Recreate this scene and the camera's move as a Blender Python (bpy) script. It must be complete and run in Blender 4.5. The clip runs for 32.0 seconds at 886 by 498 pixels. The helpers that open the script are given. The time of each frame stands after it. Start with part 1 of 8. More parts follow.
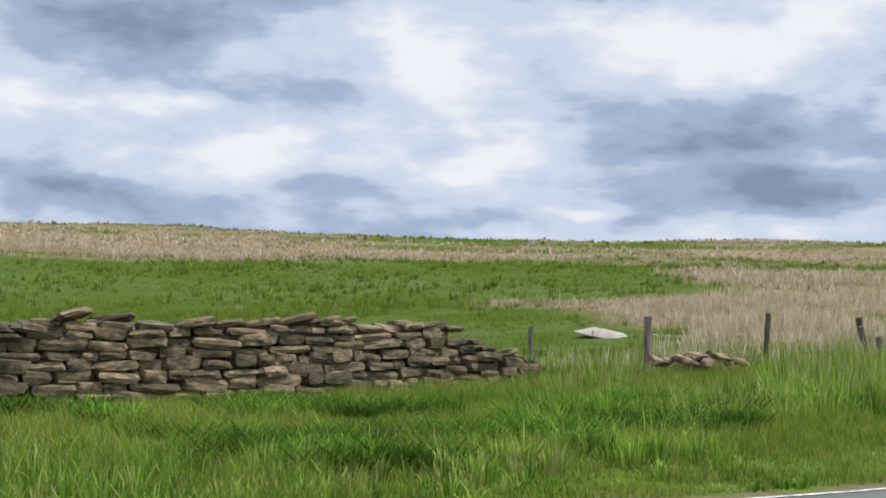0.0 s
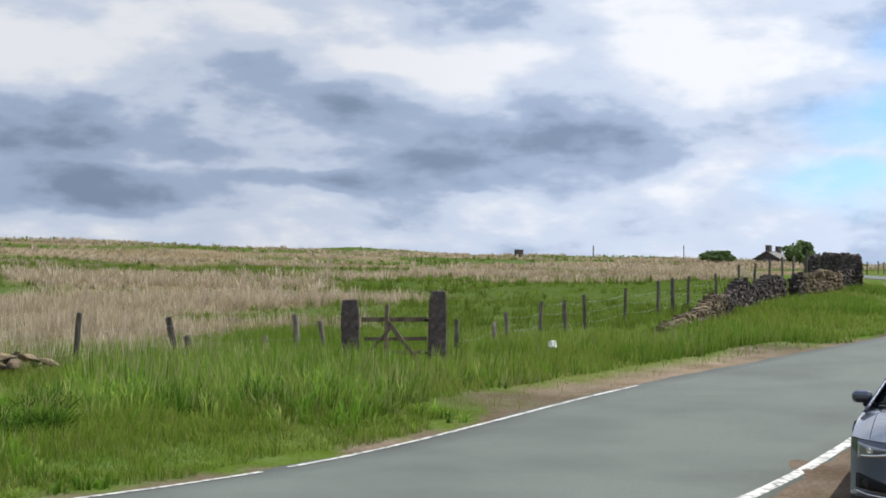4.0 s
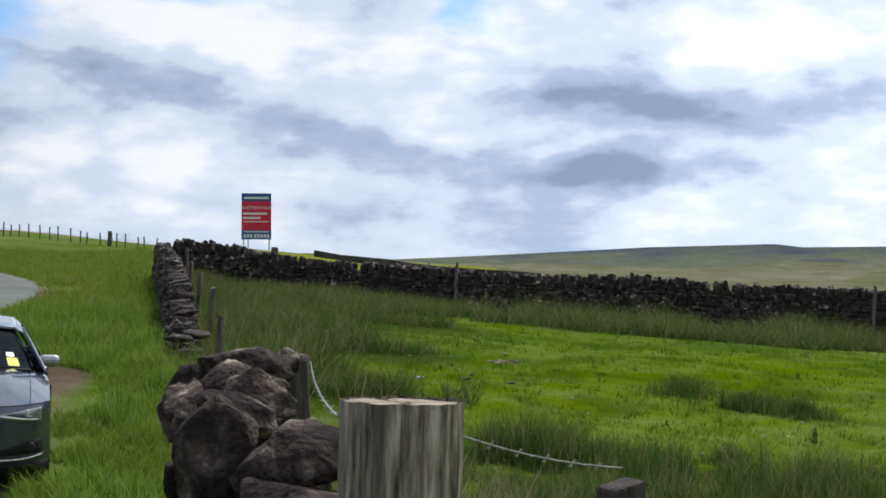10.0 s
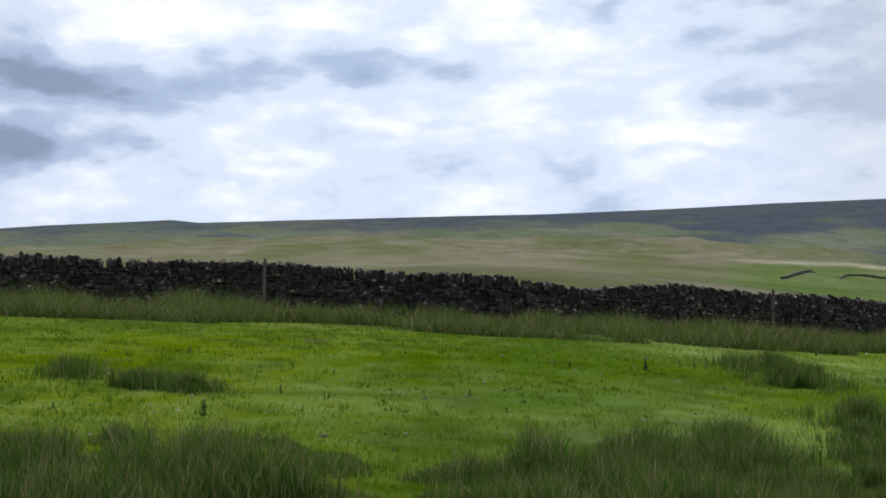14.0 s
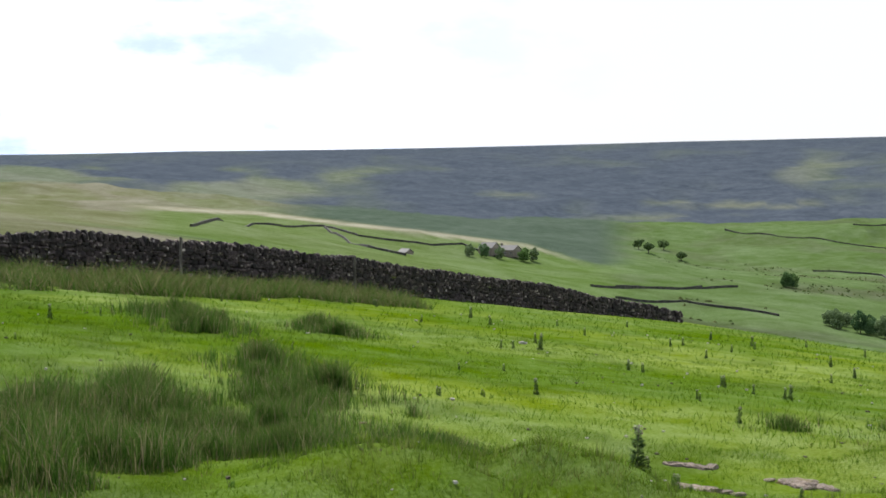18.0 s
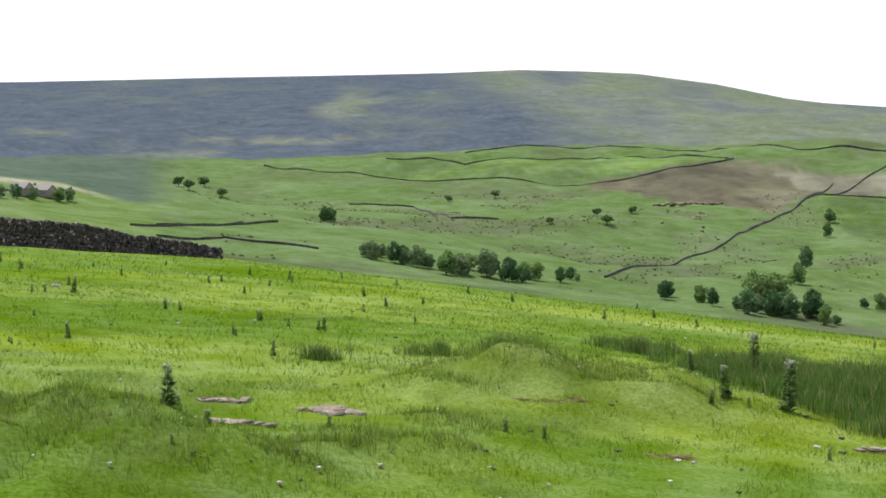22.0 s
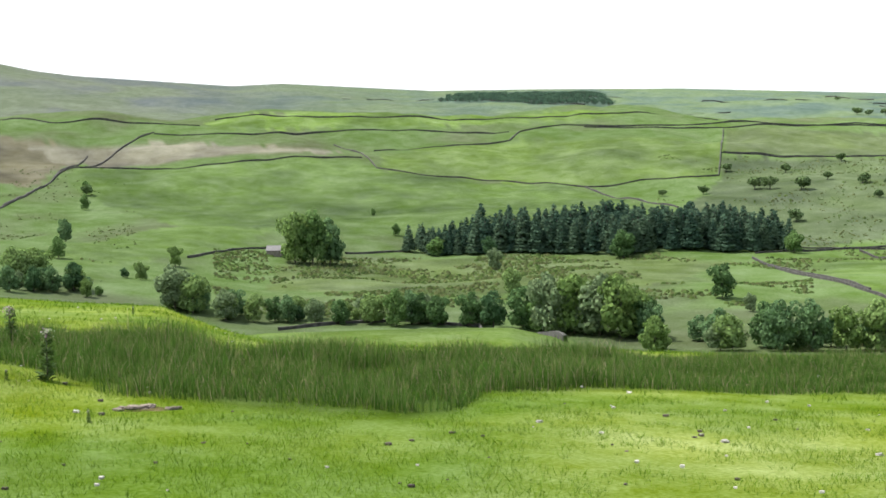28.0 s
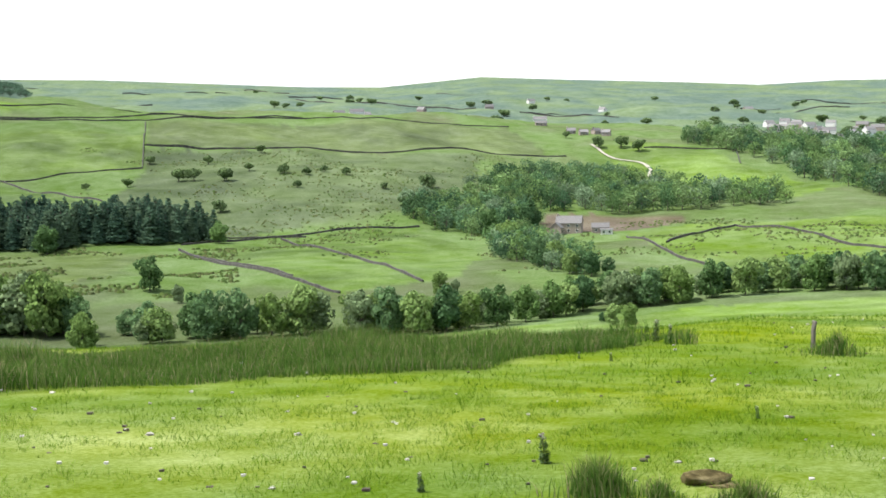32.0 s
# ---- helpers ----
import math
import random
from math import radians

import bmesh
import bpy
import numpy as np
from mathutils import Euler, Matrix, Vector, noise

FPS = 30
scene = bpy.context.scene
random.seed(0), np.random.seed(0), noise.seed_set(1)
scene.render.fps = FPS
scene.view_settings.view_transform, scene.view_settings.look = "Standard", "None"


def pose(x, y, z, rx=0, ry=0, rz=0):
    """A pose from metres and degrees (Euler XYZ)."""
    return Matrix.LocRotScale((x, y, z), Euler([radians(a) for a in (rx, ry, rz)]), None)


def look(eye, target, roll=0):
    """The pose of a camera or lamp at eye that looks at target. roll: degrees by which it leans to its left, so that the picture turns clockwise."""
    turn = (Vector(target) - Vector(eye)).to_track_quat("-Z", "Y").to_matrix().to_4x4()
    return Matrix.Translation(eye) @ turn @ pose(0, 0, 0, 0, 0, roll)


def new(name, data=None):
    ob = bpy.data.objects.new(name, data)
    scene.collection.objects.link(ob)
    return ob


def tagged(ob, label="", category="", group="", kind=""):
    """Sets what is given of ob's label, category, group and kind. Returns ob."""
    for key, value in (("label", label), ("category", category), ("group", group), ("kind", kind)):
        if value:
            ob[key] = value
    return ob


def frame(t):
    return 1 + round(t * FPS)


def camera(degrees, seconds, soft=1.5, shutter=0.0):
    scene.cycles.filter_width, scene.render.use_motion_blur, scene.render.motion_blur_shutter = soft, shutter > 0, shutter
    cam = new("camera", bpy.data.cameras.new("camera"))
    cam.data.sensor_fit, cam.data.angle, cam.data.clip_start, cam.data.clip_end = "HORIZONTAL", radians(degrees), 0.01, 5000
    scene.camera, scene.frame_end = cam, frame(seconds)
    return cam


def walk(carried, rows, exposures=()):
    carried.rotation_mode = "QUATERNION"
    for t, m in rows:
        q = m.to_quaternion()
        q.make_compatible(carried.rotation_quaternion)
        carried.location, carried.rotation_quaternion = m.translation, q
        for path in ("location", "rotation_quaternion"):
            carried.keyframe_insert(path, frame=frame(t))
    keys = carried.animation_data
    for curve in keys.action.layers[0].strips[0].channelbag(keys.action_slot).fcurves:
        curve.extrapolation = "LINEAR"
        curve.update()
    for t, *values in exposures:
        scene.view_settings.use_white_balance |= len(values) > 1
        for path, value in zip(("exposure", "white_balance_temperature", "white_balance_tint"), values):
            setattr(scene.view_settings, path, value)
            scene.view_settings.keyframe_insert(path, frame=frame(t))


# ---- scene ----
# The camera turns on the spot beside the lane: seconds, place, then turn to the left, tilt up, lean.
cam = camera(34.82, 32.0, soft=1.75)
ROWS = [
    (0.0, -0.17, 0.05, 1.67, 4.21, 2.04, 1.43),
    (0.5, -0.16, 0.11, 1.66, 0.88, 1.43, 0.75),
    (1.0, -0.16, 0.12, 1.65, -2.90, 1.03, 0.88),
    (1.5, -0.17, 0.12, 1.64, -7.01, 1.76, 1.63),
    (2.0, -0.16, 0.12, 1.65, -11.30, 2.37, 1.49),
    (2.5, -0.16, 0.08, 1.64, -15.36, 2.69, 0.79),
    (4.5, 0.01, 0.14, 1.67, -25.40, 2.41, 1.48),
    (5.0, 0.06, 0.13, 1.67, -28.10, 1.94, 1.13),
    (5.5, 0.08, 0.13, 1.66, -30.06, 1.62, 1.02),
    (6.0, 0.05, 0.11, 1.67, -33.75, 1.47, 0.96),
    (6.5, 0.02, 0.08, 1.67, -37.49, 1.40, 1.22),
    (7.0, 0.02, 0.09, 1.67, -41.23, 1.32, 1.11),
    (7.5, 0.00, 0.07, 1.67, -44.87, 1.50, 1.15),
    (8.0, -0.00, 0.08, 1.67, -48.25, 1.74, 1.45),
    (8.5, -0.01, 0.08, 1.67, -51.60, 1.75, 1.45),
    (9.0, -0.03, 0.06, 1.67, -54.65, 1.77, 1.49),
    (9.5, -0.02, 0.07, 1.67, -57.66, 1.88, 1.49),
    (10.0, 0.01, 0.06, 1.67, -61.75, 2.08, 1.42),
    (10.5, 0.05, 0.02, 1.67, -65.24, 2.78, 1.68),
    (11.0, 0.12, 0.02, 1.67, -68.29, 2.41, 0.43),
    (11.5, 0.15, -0.00, 1.66, -71.67, 1.89, 0.10),
    (12.0, 0.16, -0.02, 1.67, -74.62, 1.65, 0.47),
    (12.5, 0.19, -0.02, 1.67, -77.96, 1.68, 0.00),
    (13.0, 0.25, -0.00, 1.67, -81.04, 1.67, -0.54),
    (13.5, 0.27, 0.00, 1.66, -83.48, 1.44, -0.75),
    (14.0, 0.28, -0.00, 1.66, -85.83, 1.31, -0.57),
    (14.5, 0.26, -0.03, 1.66, -88.37, 1.28, -0.16),
    (16.5, 0.21, -0.06, 1.66, -99.43, 0.28, -0.17),
    (17.0, 0.19, -0.05, 1.65, -102.42, -0.27, 0.08),
    (17.5, 0.16, -0.02, 1.66, -105.87, -0.67, 0.20),
    (18.0, 0.14, -0.02, 1.66, -109.42, -0.95, 0.03),
    (18.5, 0.12, -0.02, 1.65, -113.12, -1.14, -0.11),
    (19.0, 0.12, -0.01, 1.65, -116.69, -1.34, -0.38),
    (19.5, 0.11, -0.01, 1.65, -119.66, -1.80, -0.43),
    (20.0, 0.12, -0.03, 1.64, -119.96, -2.93, -0.81),
    (20.5, 0.11, -0.05, 1.66, -121.30, -2.98, -1.14),
    (21.0, 0.09, -0.10, 1.65, -123.01, -2.99, -0.96),
    (21.5, 0.07, -0.12, 1.65, -124.85, -3.43, -0.07),
    (22.0, 0.07, -0.12, 1.66, -127.85, -3.64, -0.77),
    (22.5, 0.08, -0.12, 1.66, -131.13, -3.59, -0.78),
    (23.0, 0.09, -0.12, 1.65, -133.80, -3.53, -1.14),
    (23.5, 0.08, -0.12, 1.65, -135.65, -3.58, -1.18),
    (24.0, 0.08, -0.12, 1.66, -137.07, -3.68, -1.16),
    (24.5, 0.06, -0.12, 1.66, -138.94, -3.74, -1.03),
    (26.5, -0.04, -0.04, 1.61, -148.59, -4.19, -1.70),
    (27.0, -0.05, -0.03, 1.61, -151.35, -4.31, -1.47),
    (27.5, -0.06, -0.04, 1.61, -155.44, -4.71, -1.14),
    (28.0, -0.09, -0.06, 1.61, -157.28, -5.35, -1.62),
    (28.5, -0.13, -0.07, 1.61, -159.66, -5.70, -0.80),
    (29.0, -0.16, -0.06, 1.61, -162.73, -6.11, -0.46),
    (29.5, -0.14, -0.06, 1.62, -166.34, -6.79, -1.20),
    (30.0, -0.13, -0.03, 1.62, -169.79, -7.05, -0.95),
    (30.5, -0.14, -0.03, 1.62, -173.10, -6.70, -0.97),
    (31.0, -0.15, -0.03, 1.63, -176.24, -6.29, -0.79),
    (31.5, -0.16, -0.02, 1.62, -178.62, -6.19, -1.05),
    (32.0, -0.17, -0.02, 1.62, -180.33, -6.23, -1.24),
]
EXPOSURES = [(0.0, 0.1), (5.0, -0.15), (7.0, -0.3), (9.0, -0.35), (10.5, -0.5), (13.0, -0.58), (14.5, -0.55), (17.0, -0.08), (20.0, 0.3), (24.0, 0.45), (28.0, 0.6), (32.0, 0.7)]
walk(cam, [(t, pose(x, y, z, 90 + up, 0, left) @ pose(0, 0, 0, 0, 0, lean)) for t, x, y, z, left, up, lean in ROWS], EXPOSURES)

# ---- light: broken cloud, high sun in the east ----
SUN_AZ, SUN_EL = 84.0, 60.0


# the clouds over the walk: bearing, height over the horizon, half width and half depth, in degrees
DARK_BANKS = [(-14.6, 10.8, 6.8, 2.3), (4, 12.4, 5, 0.9), (9.5, 7.3, 5.5, 1.1), (15.5, 6.6, 3.4, 0.8), (9.5, 4.4, 6, 1.1), (20, 7.0, 4.5, 1.4), (28.6, 7.0, 3.6, 1.1), (17, 5.2, 3, 0.6), (49.8, 8.6, 2.6, 1.0),
              (59.7, 5.9, 5.5, 0.8), (68.2, 8.0, 6.5, 0.8), (77.5, 8.2, 5.5, 0.7), (66.5, 5.4, 4.2, 0.7), (92, 10.6, 1.6, 0.7)]
GREY_BANKS = [(-9.6, 4.5, 2.5, 0.5), (0, 3.1, 5, 0.5), (-19, 3.5, 3.5, 0.6), (-7.7, 7.8, 3, 1.4), (24.5, 8.4, 5, 0.9), (25, 5.3, 2.2, 0.4), (20, 3.6, 4, 0.4), (45, 8.5, 2.2, 0.6), (44, 4.1, 2.2, 0.45), (50.5, 3.5, 1.6, 0.5),
              (50.5, 8.1, 3, 0.7), (45.3, 9.0, 2, 0.4), (68.5, 5.1, 4, 0.5), (52, 3.4, 2, 0.4), (76.5, 4.5, 2.3, 0.4), (98, 7.2, 2, 0.6), (100, 9.5, 3, 0.7), (82, 5.9, 3.5, 0.35), (96, 5.0, 2.4, 0.3)]
BRIGHT_HEADS = [(-4.5, 9.4, 2.7, 1.8), (6, 10.0, 6, 1.5), (-16, 5.0, 3.5, 0.7), (-13.7, 7.8, 2.6, 0.5), (-20, 7.4, 2.2, 0.5), (-3, 5.6, 2.6, 0.6), (2.6, 4.0, 2.2, 0.4), (20.5, 10.5, 5, 1.2), (34.5, 10.2, 6, 1.0), (32.6, 6.2, 1.9, 1.1),
                (27, 4.2, 3, 0.5), (46, 10.7, 3, 1.3), (46, 5.5, 2.6, 1.0), (51, 10.6, 4, 1.0), (60, 9.0, 3.3, 1.6), (68, 10.7, 5, 0.9), (51.2, 5.9, 2.6, 0.9), (84, 10.8, 5, 1.2), (88, 6.4, 8, 1.2)]
BLUE_GAPS = [(42.6, 10.9, 2.2, 1.3), (40.3, 8.1, 3.4, 1.0), (38.5, 5.5, 2.8, 1.0), (62.6, 11.5, 1.8, 0.6), (50, 12.6, 4, 0.7)]


def make_world():
    world = bpy.data.worlds.new("sky")
    scene.world = world
    world.use_nodes = True
    nt = world.node_tree
    nt.nodes.clear()
    N, L = nt.nodes.new, nt.links.new
    out, bg = N("ShaderNodeOutputWorld"), N("ShaderNodeBackground")
    sky = N("ShaderNodeTexSky")
    sky.sky_type, sky.sun_disc = "NISHITA", False
    sky.sun_elevation, sky.sun_rotation = radians(SUN_EL), radians(SUN_AZ)
    sky.air_density, sky.dust_density, sky.ozone_density = 1.0, 0.4, 2.0
    tc = N("ShaderNodeTexCoord")
    sep = N("ShaderNodeSeparateXYZ")
    L(tc.outputs["Generated"], sep.inputs[0])
    def ramp(fac, stops):
        r = N("ShaderNodeValToRGB")
        r.color_ramp.interpolation = "EASE"
        while len(r.color_ramp.elements) < len(stops):
            r.color_ramp.elements.new(0.5)
        for e, (p, c) in zip(r.color_ramp.elements, stops):
            e.position, e.color = p, (*c, 1)
        L(fac, r.inputs[0])
        return r.outputs[0]

    def mix(fac, a, b):
        m = N("ShaderNodeMix"); m.data_type = "RGBA"
        L(fac, m.inputs[0]); L(a, m.inputs[6]); L(b, m.inputs[7])
        return m.outputs[2]

    skyc = N("ShaderNodeVectorMath"); skyc.operation = "SCALE"; skyc.inputs["Scale"].default_value = 0.13
    L(sky.outputs[0], skyc.inputs[0])
    # bearing and height of the way looked, in degrees, pushed about by noise so that no cloud has a clean edge
    def calc(op, p, q=None):
        m = N("ShaderNodeMath"); m.operation = op
        for k, v in enumerate((p, q)):
            if v is None:
                continue
            if isinstance(v, (int, float)):
                m.inputs[k].default_value = v
            else:
                L(v, m.inputs[k])
        return m.outputs[0]

    def way_noise(scale, flat, detail, rough, off):
        m = N("ShaderNodeMapping"); m.inputs["Scale"].default_value, m.inputs["Location"].default_value = (1, 1, flat), off
        L(tc.outputs["Generated"], m.inputs[0])
        n = N("ShaderNodeTexNoise")
        n.inputs["Scale"].default_value, n.inputs["Detail"].default_value, n.inputs["Roughness"].default_value = scale, detail, rough
        L(m.outputs[0], n.inputs["Vector"])
        return n

    deg = N("ShaderNodeCombineXYZ")
    L(calc("MULTIPLY", calc("ARCTAN2", sep.outputs[0], sep.outputs[1]), 57.2958), deg.inputs[0])
    L(calc("MULTIPLY", calc("ARCSINE", sep.outputs[2]), 57.2958), deg.inputs[1])
    shove = N("ShaderNodeVectorMath"); shove.operation = "MULTIPLY_ADD"
    L(way_noise(10, 2.0, 5, 0.5, (4.2, 0.3, 1.1)).outputs["Color"], shove.inputs[0])
    shove.inputs[1].default_value, shove.inputs[2].default_value = (9.0, 3.4, 0), (-4.5, -1.7, 0)
    place = N("ShaderNodeVectorMath"); place.operation = "ADD"
    L(deg.outputs[0], place.inputs[0]); L(shove.outputs[0], place.inputs[1])

    def masses(clouds, soft):
        """The sum of soft cloud masses: bearing, height, half width, half depth, all in degrees."""
        total = None
        for az, el, a, b in clouds:
            q = N("ShaderNodeVectorMath"); q.operation = "MULTIPLY_ADD"
            L(place.outputs[0], q.inputs[0])
            q.inputs[1].default_value, q.inputs[2].default_value = (1 / a, 1 / b, 0), (-az / a, -el / b, 0)
            ln = N("ShaderNodeVectorMath"); ln.operation = "LENGTH"
            L(q.outputs[0], ln.inputs[0])
            mr = N("ShaderNodeMapRange"); mr.interpolation_type = "SMOOTHSTEP"
            mr.inputs[1].default_value, mr.inputs[2].default_value, mr.inputs[3].default_value, mr.inputs[4].default_value = 1 + soft, 1 - soft, 0, 1
            L(ln.outputs["Value"], mr.inputs[0])
            total = mr.outputs[0] if total is None else calc("MAXIMUM", total, mr.outputs[0])
        return total

    grain = calc("ADD", calc("MULTIPLY", way_noise(8, 2.2, 7, 0.52, (1.3, 5.2, 0.4)).outputs["Fac"], 1.2), calc("MULTIPLY", way_noise(26, 3.0, 5, 0.55, (8.1, 2.2, 3.0)).outputs["Fac"], 0.30))
    body_v = calc("ADD", grain, -0.18)
    body_v = calc("SUBTRACT", body_v, calc("MULTIPLY", masses(DARK_BANKS, 0.85), 0.27))
    body_v = calc("SUBTRACT", body_v, calc("MULTIPLY", masses(GREY_BANKS, 0.85), 0.12))
    body_v = calc("ADD", body_v, calc("MULTIPLY", masses(BRIGHT_HEADS, 0.8), 0.17))
    body = ramp(body_v, [(0.14, (0.26, 0.34, 0.485)), (0.36, (0.42, 0.525, 0.72)), (0.56, (0.68, 0.77, 0.94)), (0.80, (0.97, 1.0, 1.06))])
    gap = calc("MULTIPLY", masses(BLUE_GAPS, 0.7), calc("ADD", calc("MULTIPLY", way_noise(16, 2.2, 6, 0.6, (2.2, 7.2, 0.9)).outputs["Fac"], 1.6), 0.1))
    blue = N("ShaderNodeVectorMath"); blue.operation = "MULTIPLY"; blue.inputs[1].default_value = (0.80, 1.0, 1.22)
    L(skyc.outputs[0], blue.inputs[0])
    col = mix(calc("MINIMUM", gap, 0.92), body, blue.outputs[0])
    # bright white veil painted into the sky, centred low down, 74 degrees past the sun's bearing
    dot = N("ShaderNodeVectorMath"); dot.operation = "DOT_PRODUCT"
    a = radians(SUN_AZ + 74)
    dot.inputs[1].default_value = (math.sin(a), math.cos(a), 0.15)
    L(tc.outputs["Generated"], dot.inputs[0])
    glare = ramp(dot.outputs["Value"], [(0.45, (0, 0, 0)), (0.80, (1, 1, 1))])
    # clouds are brighter on the sun's side of the sky
    d2 = N("ShaderNodeVectorMath"); d2.operation = "DOT_PRODUCT"
    a2 = radians(SUN_AZ + 19)
    d2.inputs[1].default_value = (math.sin(a2), math.cos(a2), 0.0)
    L(tc.outputs["Generated"], d2.inputs[0])
    lit = N("ShaderNodeMath"); lit.operation = "MULTIPLY"; lit.inputs[1].default_value = 2.0
    L(ramp(d2.outputs["Value"], [(0.0, (0.41, 0.41, 0.41)), (0.34, (0.50, 0.50, 0.50)), (0.64, (0.66, 0.66, 0.66)), (0.94, (0.80, 0.80, 0.80))]), lit.inputs[0])
    litc = N("ShaderNodeVectorMath"); litc.operation = "SCALE"
    L(col, litc.inputs[0]); L(lit.outputs[0], litc.inputs["Scale"])
    col = litc.outputs[0]
    veil = N("ShaderNodeRGB"); veil.outputs[0].default_value = (0.93, 0.96, 0.99, 1)
    col = mix(glare, col, veil.outputs[0])
    bg.inputs["Strength"].default_value = 1.0
    L(col, bg.inputs[0]); L(bg.outputs[0], out.inputs[0])


make_world()
sun_data = bpy.data.lights.new("sun", "SUN")
sun_data.energy, sun_data.angle, sun_data.color = 5.0, radians(0.6), (1.0, 0.95, 0.87)
sun = new("sun", sun_data)
sun_way = Vector((math.sin(radians(SUN_AZ)) * math.cos(radians(SUN_EL)), math.cos(radians(SUN_AZ)) * math.cos(radians(SUN_EL)), math.sin(radians(SUN_EL))))
sun.matrix_world = look(sun_way * 100, (0, 0, 0))

# ---- materials ----
def surface(name, stops, scale=4.0, detail=6.0, rough=0.85, bump=0.3, bump_scale=None, metal=0.0, stains=None, vary=0.0, island=0.0, coord="Object", coat=0.0, stretch=(1, 1, 1), spec=0.5, bump_dist=0.02):
    """A procedural surface: a noise-driven colour ramp, optional larger stains, grain as bump, variation from piece to piece."""
    m = bpy.data.materials.new(name)
    m.use_nodes = True
    nt = m.node_tree
    N, L = nt.nodes.new, nt.links.new
    p = nt.nodes["Principled BSDF"]
    if coord == "Position":
        src = N("ShaderNodeNewGeometry").outputs["Position"]
    else:
        src = N("ShaderNodeTexCoord").outputs[coord]
    mp = N("ShaderNodeMapping")
    mp.inputs["Scale"].default_value = stretch
    L(src, mp.inputs[0])
    vec = mp.outputs[0]
    if vary or island:
        info = N("ShaderNodeObjectInfo").outputs["Random"] if vary else N("ShaderNodeNewGeometry").outputs["Random Per Island"]
        sh = N("ShaderNodeVectorMath"); sh.operation = "SCALE"; sh.inputs[0].default_value = (37, 53, 71)
        L(info, sh.inputs["Scale"])
        ad = N("ShaderNodeVectorMath"); ad.operation = "ADD"
        L(vec, ad.inputs[0]); L(sh.outputs[0], ad.inputs[1])
        vec = ad.outputs[0]
    n = N("ShaderNodeTexNoise")
    n.inputs["Scale"].default_value, n.inputs["Detail"].default_value, n.inputs["Roughness"].default_value = scale, detail, 0.6
    L(vec, n.inputs["Vector"])
    r = N("ShaderNodeValToRGB")
    while len(r.color_ramp.elements) < len(stops):
        r.color_ramp.elements.new(0.5)
    for e, (pos, c) in zip(r.color_ramp.elements, stops):
        e.position, e.color = pos, (*c, 1)
    L(n.outputs["Fac"], r.inputs[0])
    col = r.outputs[0]
    if stains:
        sc, c, lo, hi = stains
        n2 = N("ShaderNodeTexNoise")
        n2.inputs["Scale"].default_value, n2.inputs["Detail"].default_value = sc, 4
        L(vec, n2.inputs["Vector"])
        mr = N("ShaderNodeMapRange"); mr.inputs[1].default_value, mr.inputs[2].default_value = lo, hi
        L(n2.outputs["Fac"], mr.inputs[0])
        mx = N("ShaderNodeMix"); mx.data_type = "RGBA"
        L(mr.outputs[0], mx.inputs[0]); L(col, mx.inputs[6]); mx.inputs[7].default_value = (*c, 1)
        col = mx.outputs[2]
    if vary or island:
        hs = N("ShaderNodeHueSaturation")
        mr = N("ShaderNodeMapRange"); a = vary or island
        mr.inputs[3].default_value, mr.inputs[4].default_value = 1 - a, 1 + a
        L(info, mr.inputs[0]); L(mr.outputs[0], hs.inputs["Value"]); L(col, hs.inputs["Color"])
        col = hs.outputs[0]
    L(col, p.inputs["Base Color"])
    p.inputs["Roughness"].default_value, p.inputs["Metallic"].default_value = rough, metal
    p.inputs["Specular IOR Level"].default_value = spec
    p.inputs["Coat Weight"].default_value = coat
    if bump:
        n3 = N("ShaderNodeTexNoise")
        n3.inputs["Scale"].default_value, n3.inputs["Detail"].default_value = bump_scale or scale * 4, 5
        L(vec, n3.inputs["Vector"])
        b = N("ShaderNodeBump"); b.inputs["Strength"].default_value, b.inputs["Distance"].default_value = bump, bump_dist
        L(n3.outputs["Fac"], b.inputs["Height"]); L(b.outputs[0], p.inputs["Normal"])
    return m


def plain(name, c, rough=0.6, metal=0.0, coat=0.0, trans=0.0, emit=0.0):
    m = bpy.data.materials.new(name)
    m.use_nodes = True
    p = m.node_tree.nodes["Principled BSDF"]
    p.inputs["Base Color"].default_value = (*c, 1)
    p.inputs["Roughness"].default_value, p.inputs["Metallic"].default_value = rough, metal
    p.inputs["Coat Weight"].default_value, p.inputs["Transmission Weight"].default_value = coat, trans
    return m


def blade_mat(name, attr, rough=0.75, through_light=0.35):
    """Thin leaves: the colour comes with the mesh, blade by blade; some light passes through."""
    m = bpy.data.materials.new(name)
    m.use_nodes = True
    nt = m.node_tree
    N, L = nt.nodes.new, nt.links.new
    p = nt.nodes["Principled BSDF"]
    a = N("ShaderNodeAttribute"); a.attribute_name = attr
    L(a.outputs["Color"], p.inputs["Base Color"])
    p.inputs["Roughness"].default_value = rough
    p.inputs["Specular IOR Level"].default_value = 0.0
    t = N("ShaderNodeBsdfTranslucent")
    L(a.outputs["Color"], t.inputs["Color"])
    mx = N("ShaderNodeMixShader"); mx.inputs[0].default_value = through_light
    L(p.outputs[0], mx.inputs[1]); L(t.outputs[0], mx.inputs[2])
    L(mx.outputs[0], nt.nodes["Material Output"].inputs[0])
    return m


